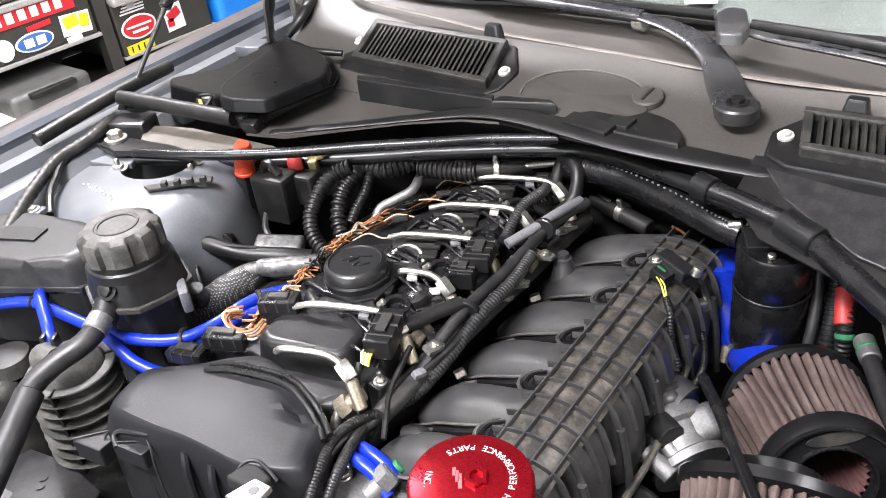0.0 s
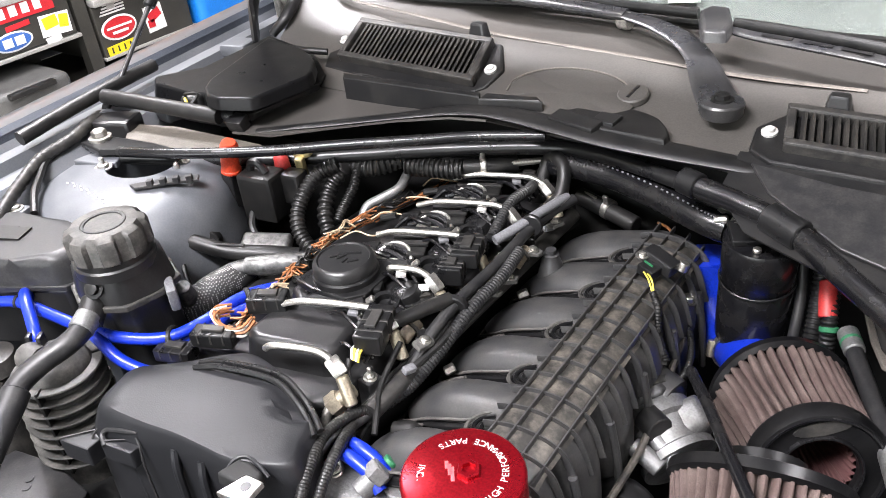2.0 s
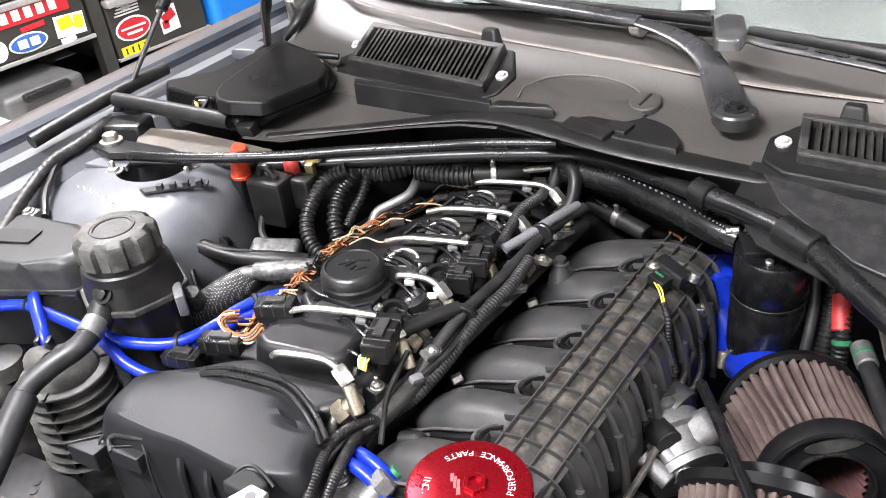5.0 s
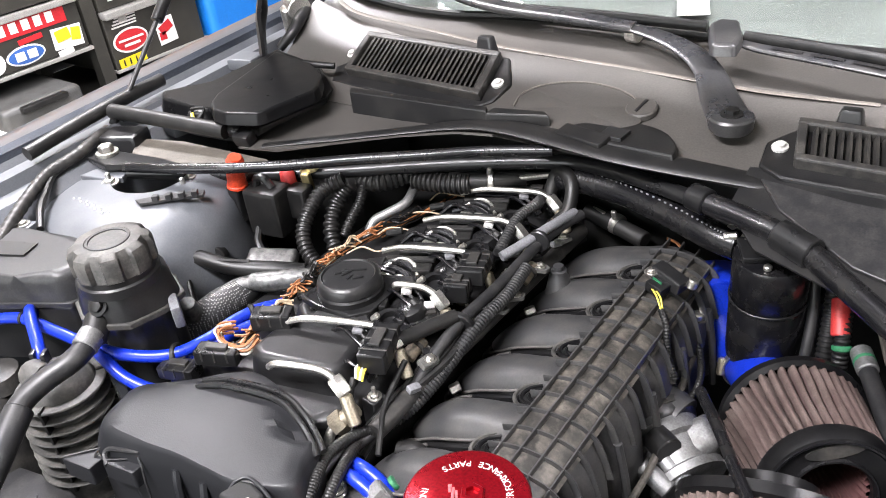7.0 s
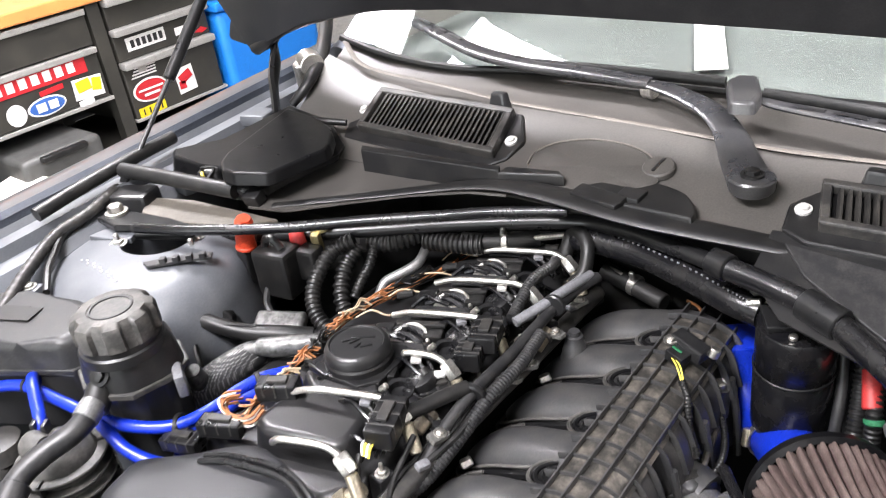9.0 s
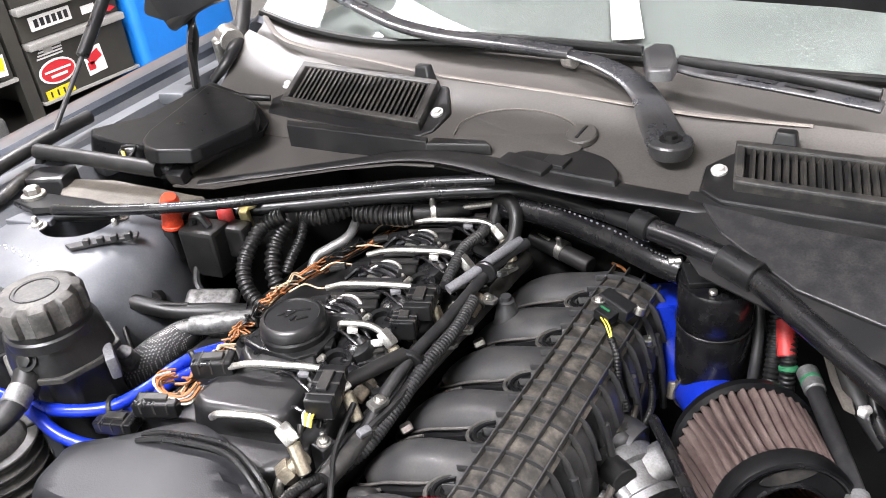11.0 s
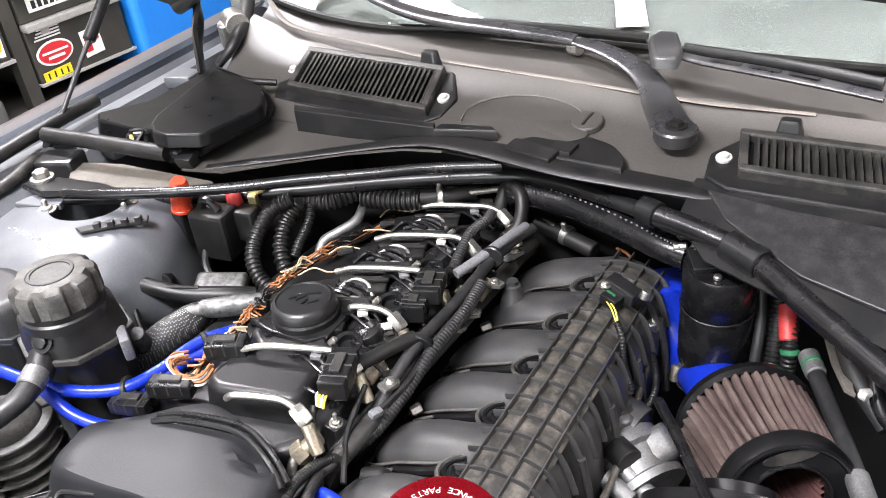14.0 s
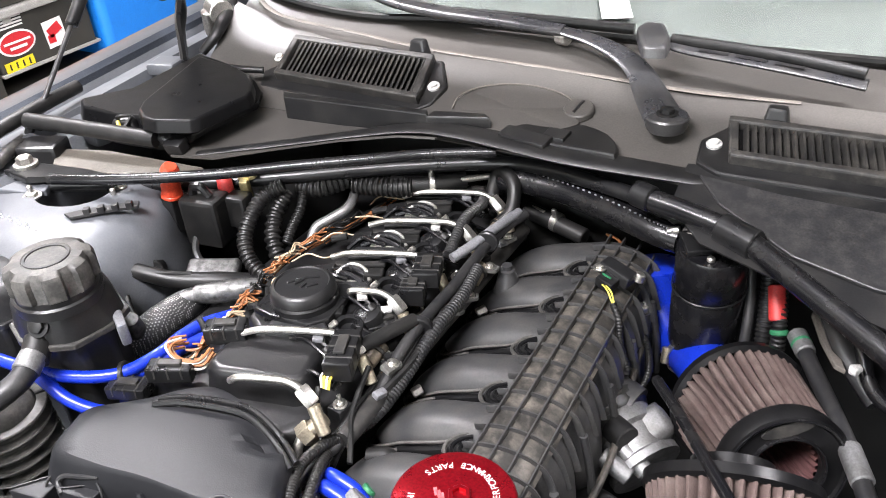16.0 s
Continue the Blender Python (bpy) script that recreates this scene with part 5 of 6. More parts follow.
ribbed("cable_sleeve", [(-0.185, 0.89, 0.86), (-0.178, 0.882, 0.83), (-0.172, 0.858, 0.79), (-0.168, 0.835, 0.75), (-0.165, 0.82, 0.70)], 0.0105, "black corrugated cable sleeve by the filter", "cable")
ribbed("cable_sleeve", [(-0.165, 0.885, 0.85), (-0.160, 0.865, 0.82), (-0.152, 0.835, 0.79), (-0.148, 0.825, 0.74), (-0.146, 0.82, 0.70)], 0.0095, "black corrugated cable sleeve with red tape", "cable")
solo("red_sleeve", rod((-0.166, 0.866, 0.826), (-0.155, 0.838, 0.794), 0.0108, 16), "red_tape", (-0.155, 0.84, 0.79), "red tape wrapped round a cable sleeve", "tape")
solo("cable_tie", rod((-0.1515, 0.834, 0.786), (-0.150, 0.831, 0.780), 0.0112, 14), "seal_green", (-0.15, 0.83, 0.78), "green tape band round a cable sleeve", "tape")
solo("wire_sleeve", tube([(-0.205, 0.89, 0.84), (-0.195, 0.87, 0.80), (-0.19, 0.845, 0.76), (-0.19, 0.83, 0.72)], 0.007, 10), "hose", (-0.19, 0.84, 0.72), "grey rubber vent hose by the filter", "hose")
acp = thing("refrigerant_line", (-0.09, 0.76, 0.74), "grey refrigerant hose with crimped silver ends", "hose")
part("hose", tube([(-0.128, 0.828, 0.785), (-0.105, 0.785, 0.782), (-0.075, 0.73, 0.778), (-0.045, 0.67, 0.775), (-0.015, 0.60, 0.77)], 0.0098, 14), "hose", acp)
part("crimp", rod((-0.131, 0.833, 0.786), (-0.115, 0.804, 0.784), 0.012, 16), "alu", acp, "crimped aluminium collar")
part("crimp_band", rod((-0.124, 0.820, 0.785), (-0.121, 0.815, 0.785), 0.0124, 16), "seal_green", acp)
part("crimp", rod((-0.05, 0.68, 0.776), (-0.03, 0.638, 0.773), 0.012, 16), "alu", acp, "crimped aluminium collar")
solo("bonnet_cable", tube([(-0.09, 0.87, 0.86), (-0.065, 0.80, 0.83), (-0.04, 0.75, 0.80), (0.0, 0.72, 0.80), (0.06, 0.69, 0.82)], 0.008, 10), "gloss", (-0.05, 0.77, 0.8), "glossy black pipe along the inner wing", "pipe")
ds = thing("dipstick_tube", (-0.25, 0.665, 0.66), "thin black metal tube leaning past the filter", "tube")
part("tube", tube([(-0.250, 0.669, 0.800), (-0.207, 0.610, 0.815), (-0.171, 0.558, 0.825), (-0.131, 0.502, 0.835), (-0.113, 0.478, 0.835)], 0.0062, 12), "gloss", ds)
ribbed("cable_sleeve", [(-0.318, 0.80, 0.76), (-0.305, 0.80, 0.745), (-0.292, 0.78, 0.735), (-0.283, 0.75, 0.73), (-0.29, 0.72, 0.71)], 0.0045, "thin black corrugated cable sleeve", "cable", pitch=0.004, depth=0.0008)
solo("red_wire", tube([(-0.41, 0.935, 0.80), (-0.39, 0.925, 0.802), (-0.372, 0.905, 0.80), (-0.366, 0.89, 0.79)], 0.002, 6), "copper", (-0.38, 0.91, 0.79), "thin orange wire loop behind the manifold", "wire")

# ---- red oil filter cap with its printed ring ----
cx, cy, cz = -0.344, 0.380, 0.858
of = thing("oil_filter_housing", (cx, cy, 0.6), "oil filter housing closed by a red anodised lettered cap", "oil filter")
part("housing", revolve([(0.058, 0.60), (0.06, 0.70), (0.062, 0.78), (0.060, 0.800), (0.05, 0.802)], pose(cx, cy, 0), 40), "alu", of, "cast aluminium housing")
rc = part("cap", revolve([(0.052, -0.06), (0.0565, -0.058), (0.0575, -0.052), (0.0575, -0.004), (0.056, -0.001), (0.054, 0.0), (0.0, 0.0)], pose(cx, cy, cz), 72), "red_anod", of, "red anodised aluminium cap with white print")
part("hex_socket", revolve([(0.0115, 0.0), (0.0115, 0.004), (0.0105, 0.005), (0.007, 0.005), (0.007, 0.0005), (0, 0.0005)], pose(cx + 0.004, cy + 0.004, cz), 6), "red_anod", rc, "raised hexagon socket")
for k in range(3):
    part("emblem", box(0.0034, 0.017 - 0.004 * k, 0.0005, pose(cx - 0.007 - 0.0055 * k, cy - 0.006 + 0.003 * k, cz, 0, 0, 38)), "emblem", rc, "pale red emblem bar")


def flat_text(text, size):
    cu = bpy.data.curves.new("txt", "FONT")
    cu.body, cu.size, cu.align_x, cu.align_y = text, size, "CENTER", "BOTTOM_BASELINE"
    ob = new("txt", cu)
    me = bpy.data.meshes.new_from_object(ob.evaluated_get(bpy.context.evaluated_depsgraph_get()))
    bpy.data.objects.remove(ob)
    bm = bmesh.new()
    bm.from_mesh(me)
    bpy.data.meshes.remove(me)
    return bm


ring_text = "HIGH PERFORMANCE PARTS"
for i, ch in enumerate(ring_text):
    if ch == " ":
        continue
    a = radians(-24 + 8.6 * i)
    bm = flat_text(ch, 0.0094)
    moved(bm, pose(cx + 0.0415 * math.cos(a), cy + 0.0415 * math.sin(a), cz + 0.0006) @ pose(0, 0, 0, 0, 0, math.degrees(a) + 90))
    part("letter", bm, "white", rc)
for i, ch in enumerate("INC."):
    a = radians(199 + 8.2 * i)
    bm = flat_text(ch, 0.0094)
    moved(bm, pose(cx + 0.0415 * math.cos(a), cy + 0.0415 * math.sin(a), cz + 0.0006) @ pose(0, 0, 0, 0, 0, math.degrees(a) + 90))
    part("letter", bm, "white", rc)

# ---- power steering reservoir, expansion tank, blue hoses ----
ps = thing("fluid_reservoir", (-0.885, 0.41, 0.70), "black plastic fluid reservoir with a ribbed screw cap", "reservoir")
BODY = [(-0.945, 0.368), (-0.905, 0.352), (-0.868, 0.358), (-0.842, 0.375), (-0.832, 0.42), (-0.842, 0.452), (-0.885, 0.470), (-0.93, 0.455), (-0.948, 0.42)]
part("tank", prism([(-0.885 + (x + 0.885) * 0.82, 0.43 + (y - 0.43) * 0.82) for x, y in BODY], 0.69, 0.858, 0.006, 3, -0.02), "black", ps)
part("flange", prism([(-0.89 + (x + 0.89) * 1.07, 0.41 + (y - 0.41) * 1.07) for x, y in BODY], 0.858, 0.865, 0.002, 2), "dusty", ps, "dusty moulded flange")
part("shoulder", prism(BODY, 0.865, 0.906, 0.010, 4, 0.10), "black", ps, "domed black shoulder")
part("neck", revolve([(0.050, 0.898), (0.050, 0.910), (0.047, 0.912), (0.047, 0.920)], pose(-0.885, 0.405, 0), 40), "black", ps)


def lobes(a, i):
    return 1 + (0.06 * (1 if math.sin(8 * a) > -0.45 else -1.1) if 1 <= i <= 3 else 0)


part("cap", revolve([(0.046, 0.918), (0.0475, 0.921), (0.0475, 0.945), (0.045, 0.951), (0.040, 0.955), (0.028, 0.9555), (0.027, 0.9545), (0, 0.9545)], pose(-0.885, 0.405, 0), 96, lobes), "duct", ps, "dusty grey ribbed screw cap")
part("cap_ring", revolve([(0.0225, 0.9545), (0.023, 0.956), (0.026, 0.956), (0.0265, 0.9545)], pose(-0.885, 0.405, 0), 40), "hose", ps)
part("screw", hexbolt((-0.874, 0.361, 0.889), (0.3, -0.8, 0.6), 0.009, 0.008), "rubber", ps)
part("bracket", box(0.03, 0.012, 0.035, pose(-0.832, 0.432, 0.835, 0, 10, -30), 0.003), "grey_sleeve", ps, "grey clip bracket")
part("spout", rod((-0.885, 0.362, 0.868), (-0.872, 0.338, 0.852), 0.0165, 16), "rubber", ps)

et = thing("expansion_tank", (-1.1, 0.36, 0.72), "dusty dark grey plastic coolant tank", "coolant tank")
ET = [(-1.30, 0.30), (-1.25, 0.26), (-1.10, 0.30), (-1.03, 0.338), (-0.975, 0.368), (-0.965, 0.41), (-0.99, 0.445), (-1.06, 0.45), (-1.15, 0.42), (-1.27, 0.36)]
part("upper_shell", prism(ET, 0.853, 0.893, 0.014, 5, 0.06), "hose", et)
part("seam", prism([(-1.11 + (x + 1.11) * 1.03, 0.365 + (y - 0.365) * 1.06) for x, y in ET], 0.846, 0.853, 0.0015, 2), "hose", et, "moulded joint seam")
part("lower_shell", prism(ET, 0.76, 0.846, 0.004, 2, -0.01), "black", et, "black lower half of the tank")
for k in range(4):
    part("print_bar", box(0.05 - 0.008 * (k % 2), 0.003, 0.0006, pose(-1.135 + 0.004 * k, 0.352 + 0.011 * k, 0.8929, 0, 0, 24)), "rubber", et)
solo("tank_label", box(0.07, 0.03, 0.002, pose(-1.105, 0.372, 0.894, 0, 0, 24)), "rubber", (-1.105, 0.372, 0.894), "faded dark unreadable label on the tank", "label")

rh = thing("ribbed_duct", (-0.924, 0.292, 0.62), "dusty ribbed black plastic duct with a domed top", "duct")
prof = [(0.0, 0.822), (0.018, 0.820), (0.030, 0.814), (0.040, 0.804), (0.045, 0.790)]
DC = pose(-0.918, 0.298, 0.0)
part("body", revolve(prof + [(0.045, 0.63)], DC, 36), "duct", rh)
for k in range(8):
    z = 0.792 - 0.0165 * k
    r = 0.055 + 0.0008 * k
    part("rib", revolve([(0.044, z - 0.0026), (r, z - 0.0016), (r + 0.0012, z), (r, z + 0.0016), (0.044, z + 0.0026)], DC, 40), "duct", rh)
for a in (-55, 65, 185):
    part("web", box(0.012, 0.003, 0.135, DC @ pose(0, 0, 0, 0, 0, a) @ pose(0.050, 0, 0.662)), "rubber", rh)
part("crown", tube([(-0.952, 0.288, 0.806), (-0.935, 0.283, 0.812), (-0.915, 0.287, 0.816)], [0.016, 0.02, 0.014], 14), "duct", rh, "moulded bulge")
for p in ((-0.951, 0.296), (-0.936, 0.302)):
    part("hose_guide", box(0.006, 0.016, 0.022, pose(*p, 0.812, 0, 0, 40), 0.0015), "black", rh)
solo("headlamp_housing", join(prism([(-1.10, 0.20), (-1.04, 0.17), (-0.985, 0.21), (-0.99, 0.27), (-1.05, 0.30), (-1.10, 0.27)], 0.60, 0.765, 0.02, 3, 0.2), revolve([(0.035, 0.0), (0.03, 0.02), (0, 0.028)], pose(-1.04, 0.27, 0.76), 24)), "dusty", (-1.05, 0.23, 0.6), "grey dusty lamp housing at the bay's front corner", "lamp housing")
lf = thing("front_bracket", (-0.93, 0.20, 0.56), "grimy grey steel bracket plate with round holes", "bracket")
part("plate", prism([(-1.05, 0.16), (-0.88, 0.13), (-0.80, 0.18), (-0.84, 0.245), (-0.92, 0.25), (-1.03, 0.225)], 0.655, 0.665, 0.002, 2), "hose", lf)
for p in ((-0.925, 0.215), (-0.915, 0.205), (-0.865, 0.195), (-0.86, 0.187)):
    part("hole", revolve([(0.006, 0.0), (0.006, 0.001), (0, 0.001)], pose(*p, 0.6655), 14), "black", lf)
part("post", box(0.03, 0.02, 0.12, pose(-0.97, 0.165, 0.55, 0, 12, 10), 0.003), "hose", lf)

gh = thing("coolant_hose", (-0.87, 0.28, 0.78), "grey braided coolant hose with a steel clamp", "hose")
part("hose", tube([(-0.882, 0.355, 0.862), (-0.868, 0.332, 0.856), (-0.862, 0.305, 0.85), (-0.872, 0.268, 0.84), (-0.872, 0.235, 0.83), (-0.855, 0.198, 0.815), (-0.838, 0.165, 0.80), (-0.80, 0.10, 0.77)], 0.0135, 16), "hose", gh)
part("clamp", rod((-0.874, 0.343, 0.860), (-0.865, 0.322, 0.854), 0.0155, 18), "alu", gh, "crimped steel clamp")
part("joint", rod((-0.868, 0.232, 0.829), (-0.800, 0.10, 0.77), 0.0165, 16), "hose", gh, "thicker hose end")


def blue_hose(pts, label):
    return solo("silicone_hose", tube(pts, 0.0078, 14), "blue", pts[0], label, "hose", "blue silicone hoses")


blue_hose([(-1.20, 0.245, 0.80), (-1.12, 0.285, 0.825), (-1.075, 0.301, 0.832), (-1.029, 0.325, 0.836), (-0.97, 0.338, 0.828), (-0.921, 0.347, 0.822), (-0.86, 0.362, 0.818), (-0.81, 0.395, 0.815), (-0.79, 0.44, 0.818), (-0.785, 0.475, 0.822), (-0.775, 0.51, 0.822), (-0.755, 0.545, 0.818)], "bright blue silicone vacuum hose across the bay")
blue_hose([(-0.81, 0.40, 0.80), (-0.792, 0.428, 0.806), (-0.778, 0.465, 0.812), (-0.764, 0.50, 0.812), (-0.745, 0.54, 0.806)], "bright blue silicone vacuum hose tied beside another")
blue_hose([(-1.028, 0.345, 0.832), (-1.020, 0.336, 0.846), (-0.998, 0.325, 0.846), (-0.974, 0.314, 0.837), (-0.951, 0.303, 0.826), (-0.943, 0.298, 0.806)], "bright blue silicone hose looping into the duct")
blue_hose([(-0.92, 0.352, 0.818), (-0.881, 0.345, 0.818), (-0.845, 0.345, 0.802), (-0.812, 0.355, 0.79), (-0.785, 0.37, 0.785)], "bright blue silicone hose drooping to the head")
blue_hose([(-0.805, 0.40, 0.80), (-0.803, 0.392, 0.79), (-0.80, 0.384, 0.775)], "short bright blue silicone hose branch")
solo("cable_tie", rod((-0.812, 0.400, 0.807), (-0.806, 0.404, 0.808), 0.0175, 14), "rubber", (-0.81, 0.4, 0.8), "black cable tie round the blue hoses", "cable tie")
solo("cable_tie", rod((-0.776, 0.497, 0.817), (-0.773, 0.503, 0.817), 0.0175, 14), "rubber", (-0.775, 0.5, 0.81), "black cable tie round the blue hoses", "cable tie")
solo("cable_tie", rod((-1.029, 0.325, 0.836), (-1.025, 0.327, 0.836), 0.0095, 14), "rubber", (-1.027, 0.326, 0.83), "black cable tie on the blue hose", "cable tie")
for o in (0.0, 0.016):
    solo("silicone_hose", tube([(-0.512, 0.402 - o, 0.785), (-0.496, 0.400 - o, 0.787), (-0.474, 0.398 - o, 0.782), (-0.455, 0.394 - o, 0.768)], 0.0075, 14), "blue", (-0.48, 0.39 - o, 0.79), "short bright blue silicone hose near the cap", "hose", "blue silicone hoses")

# ---- rear left corner: hoses, terminals, housing ----
mb = thing("air_intake_box", (-1.05, 0.80, 0.92), "black moulded plastic box beside the cowl", "plastic box")
LID = [(-1.148, 0.928), (-1.140, 0.931), (-1.036, 0.906), (-1.000, 0.893), (-0.974, 0.872), (-0.944, 0.836), (-0.936, 0.817), (-0.950, 0.723), (-0.956, 0.713), (-1.007, 0.692), (-1.036, 0.695), (-1.065, 0.714), (-1.085, 0.742)]
RIM_PLAN = [(-1.239, 0.739), (-1.208, 0.718), (-1.128, 0.717), (-1.041, 0.727), (-1.004, 0.752), (-0.981, 0.878), (-1.003, 0.914), (-1.056, 0.949), (-1.202, 0.985), (-1.179, 0.803), (-1.220, 0.769)]
part("base", prism(RIM_PLAN, 0.912, 0.934, 0.004, 2, 0.02), "cowl_dark", mb)
part("rim", prism(RIM_PLAN, 0.934, 0.940, 0.002, 2, -0.012), "black", mb, "proud moulded rim")
part("step", prism(RIM_PLAN, 0.940, 0.9635, 0.005, 3, 0.05), "lid", mb, "low step of the lid")
part("lid", prism(LID, 0.962, 0.981, 0.0055, 4, 0.03), "lid", mb)
part("bump", prism([(-0.02, -0.02), (0.022, -0.018), (0.02, 0.022), (-0.02, 0.02)], 0, 0.022, 0.006, 3, 0.2, pose(-1.105, 0.722, 0.94, 0, 0, 20)), "black", mb)
part("lead", tube([(-1.118, 0.715, 0.955), (-1.10, 0.705, 0.968), (-1.085, 0.715, 0.966), (-1.09, 0.70, 0.95), (-1.08, 0.69, 0.94)], 0.0028, 6), "rubber", mb)
part("tag", tube([(-1.10, 0.702, 0.962), (-1.093, 0.697, 0.952), (-1.087, 0.692, 0.945)], 0.003, 6), "yellow", mb, "yellow wire")
solo("drain_tube", tube([(-1.261, 0.660, 0.955), (-1.181, 0.673, 0.953), (-1.093, 0.687, 0.950), (-1.022, 0.701, 0.946)], 0.0125, 14), "rubber", (-1.16, 0.68, 0.94), "black foam-covered tube before the plastic box", "tube")
pg_ = thing("cable_plug", (-1.01, 0.725, 0.92), "black multi-pin cable plug at the box", "plug")
part("housing", join(rod((-1.045, 0.715, 0.945), (-1.01, 0.725, 0.94), 0.012, 14), box(0.03, 0.025, 0.022, pose(-1.0, 0.722, 0.925, 20, 0, 10), 0.004)), "satin", pg_)
for k in range(6):
    part("pin", rod((-1.006 + 0.004 * (k % 3), 0.709, 0.938 + 0.004 * (k // 3)), (-1.006 + 0.004 * (k % 3), 0.7075, 0.938 + 0.004 * (k // 3)), 0.0013, 6), "white", pg_)
pg_.location += Vector((0.003, -0.005, 0.000))
solo("strut_mount", join(box(0.085, 0.05, 0.035, pose(-1.235, 0.645, 0.895, 0, 0, 25), 0.006), rod((-1.27, 0.66, 0.93), (-1.262, 0.665, 0.945), 0.008)), "black", (-1.235, 0.645, 0.895), "black mounting block at the fender", "bracket")
solo("fender_sheet", prism([(-1.177, 0.625), (-1.220, 0.666), (-1.131, 0.694), (-1.001, 0.702), (-0.945, 0.709), (-0.970, 0.675), (-1.088, 0.629)], 0.885, 0.912, 0.003, 2), "beige", (-1.145, 0.697, 0.885), "dusty beige sheet panel behind the tower", "panel")
solo("upper_wing_panel", prism([(-1.25, 0.72), (-1.18, 0.71), (-1.13, 0.90), (-1.16, 1.02), (-1.25, 1.0)], 0.90, 0.935, 0.004, 2), "paint", (-1.2, 0.85, 0.9), "grey painted wing panel with a black gap", "panel")
solo("fender_cable", tube([(-1.268, 0.645, 0.925), (-1.255, 0.618, 0.926), (-1.236, 0.569, 0.922), (-1.233, 0.513, 0.915), (-1.205, 0.464, 0.908), (-1.180, 0.418, 0.896), (-1.14, 0.36, 0.882), (-1.12, 0.32, 0.87)], 0.010, 12, 7, rib=0.014, depth=0.0009), "dusty", (-1.25, 0.55, 0.88), "taped cable loom along the fender", "cable")
solo("fender_cable", tube([(-1.236, 0.569, 0.918), (-1.23, 0.52, 0.910), (-1.195, 0.482, 0.904), (-1.165, 0.455, 0.900), (-1.13, 0.43, 0.888)], 0.0055, 8), "rubber", (-1.22, 0.5, 0.87), "thin black cable along the fender", "cable")

jt = thing("jump_terminal", (-0.955, 0.655, 0.84), "orange-red cap over the jump start terminal", "terminal cap")
part("cap", join(tube([(-0.952, 0.657, 0.937), (-0.955, 0.657, 0.93), (-0.960, 0.656, 0.91), (-0.963, 0.656, 0.892)], [0.009, 0.0135, 0.0135, 0.0145], 16), rod((-0.963, 0.656, 0.892), (-0.964, 0.656, 0.886), 0.0155, 16)), "red_cap", jt)
part("post", box(0.022, 0.02, 0.06, pose(-0.967, 0.655, 0.83), 0.003), "black", jt)
jb = thing("junction_box", (-0.92, 0.67, 0.80), "black junction box with a cable stud", "junction box")
part("box", box(0.062, 0.045, 0.075, pose(-0.918, 0.672, 0.815, 0, 0, 10), 0.006), "rubber", jb)
part("stud", tube([(-0.935, 0.668, 0.888), (-0.93, 0.668, 0.902), (-0.915, 0.67, 0.904), (-0.905, 0.672, 0.89)], 0.006, 8), "black", jb)
part("side_box", box(0.035, 0.03, 0.05, pose(-0.88, 0.70, 0.835, 0, 0, 10), 0.005), "rubber", jb)
part("terminal_cap", revolve([(0.011, 0), (0.012, 0.004), (0.011, 0.024), (0.008, 0.028), (0, 0.028)], pose(-0.905, 0.705, 0.877), 18), "red_tape", jb, "small red plastic terminal cap")
solo("cable_lug", join(box(0.014, 0.012, 0.05, pose(-0.882, 0.725, 0.85, 10, 0, 20), 0.003), box(0.03, 0.016, 0.012, pose(-0.878, 0.73, 0.896, 10, -20, 10), 0.003)), "gold", (-0.88, 0.727, 0.85), "dull gold metal cable lug", "cable lug")

ribbed("corrugated_hose", [(-0.832, 0.747, 0.885), (-0.853, 0.726, 0.875), (-0.854, 0.693, 0.858), (-0.849, 0.667, 0.835), (-0.828, 0.650, 0.812), (-0.793, 0.647, 0.795), (-0.776, 0.672, 0.780)], 0.0118, "thick black corrugated hose curving down", "hose", pitch=0.0075, depth=0.002)
ribbed("corrugated_hose", [(-0.832, 0.756, 0.872), (-0.839, 0.732, 0.852), (-0.833, 0.709, 0.832), (-0.818, 0.691, 0.812), (-0.801, 0.686, 0.795), (-0.783, 0.693, 0.782)], 0.0125, "thick black corrugated hose curving down", "hose", pitch=0.011, depth=0.003)
ribbed("corrugated_hose", [(-0.820, 0.774, 0.868), (-0.811, 0.751, 0.850), (-0.811, 0.724, 0.830), (-0.810, 0.707, 0.815)], 0.0075, "thin black corrugated hose", "hose", pitch=0.006, depth=0.0015)
ribbed("corrugated_hose", [(-0.831, 0.777, 0.868), (-0.801, 0.784, 0.868), (-0.783, 0.805, 0.869), (-0.768, 0.837, 0.872)], 0.0135, "black corrugated hose below the brace", "hose", pitch=0.008, depth=0.0025)
ribbed("corrugated_hose", [(-0.763, 0.824, 0.862), (-0.733, 0.830, 0.863), (-0.703, 0.839, 0.863), (-0.677, 0.849, 0.864)], 0.0150, "black corrugated hose below the brace", "hose", pitch=0.0075, depth=0.0025)
ho = thing("heater_hose", (-0.68, 0.87, 0.85), "black heater hose with clamped bright end", "hose")
part("hose", tube([(-0.71, 0.842, 0.866), (-0.68, 0.855, 0.864), (-0.65, 0.875, 0.862), (-0.62, 0.905, 0.86)], 0.0125, 14), "rubber", ho)
part("clamp", rod((-0.66, 0.868, 0.863), (-0.652, 0.873, 0.863), 0.0145, 16), "steel", ho, "steel clamp")
part("clamp_screw", rod((-0.657, 0.868, 0.874), (-0.655, 0.869, 0.886), 0.004, 8), "steel", ho)
part("bright_pipe", rod((-0.648, 0.876, 0.864), (-0.585, 0.92, 0.866), 0.005, 10), "steel", ho)
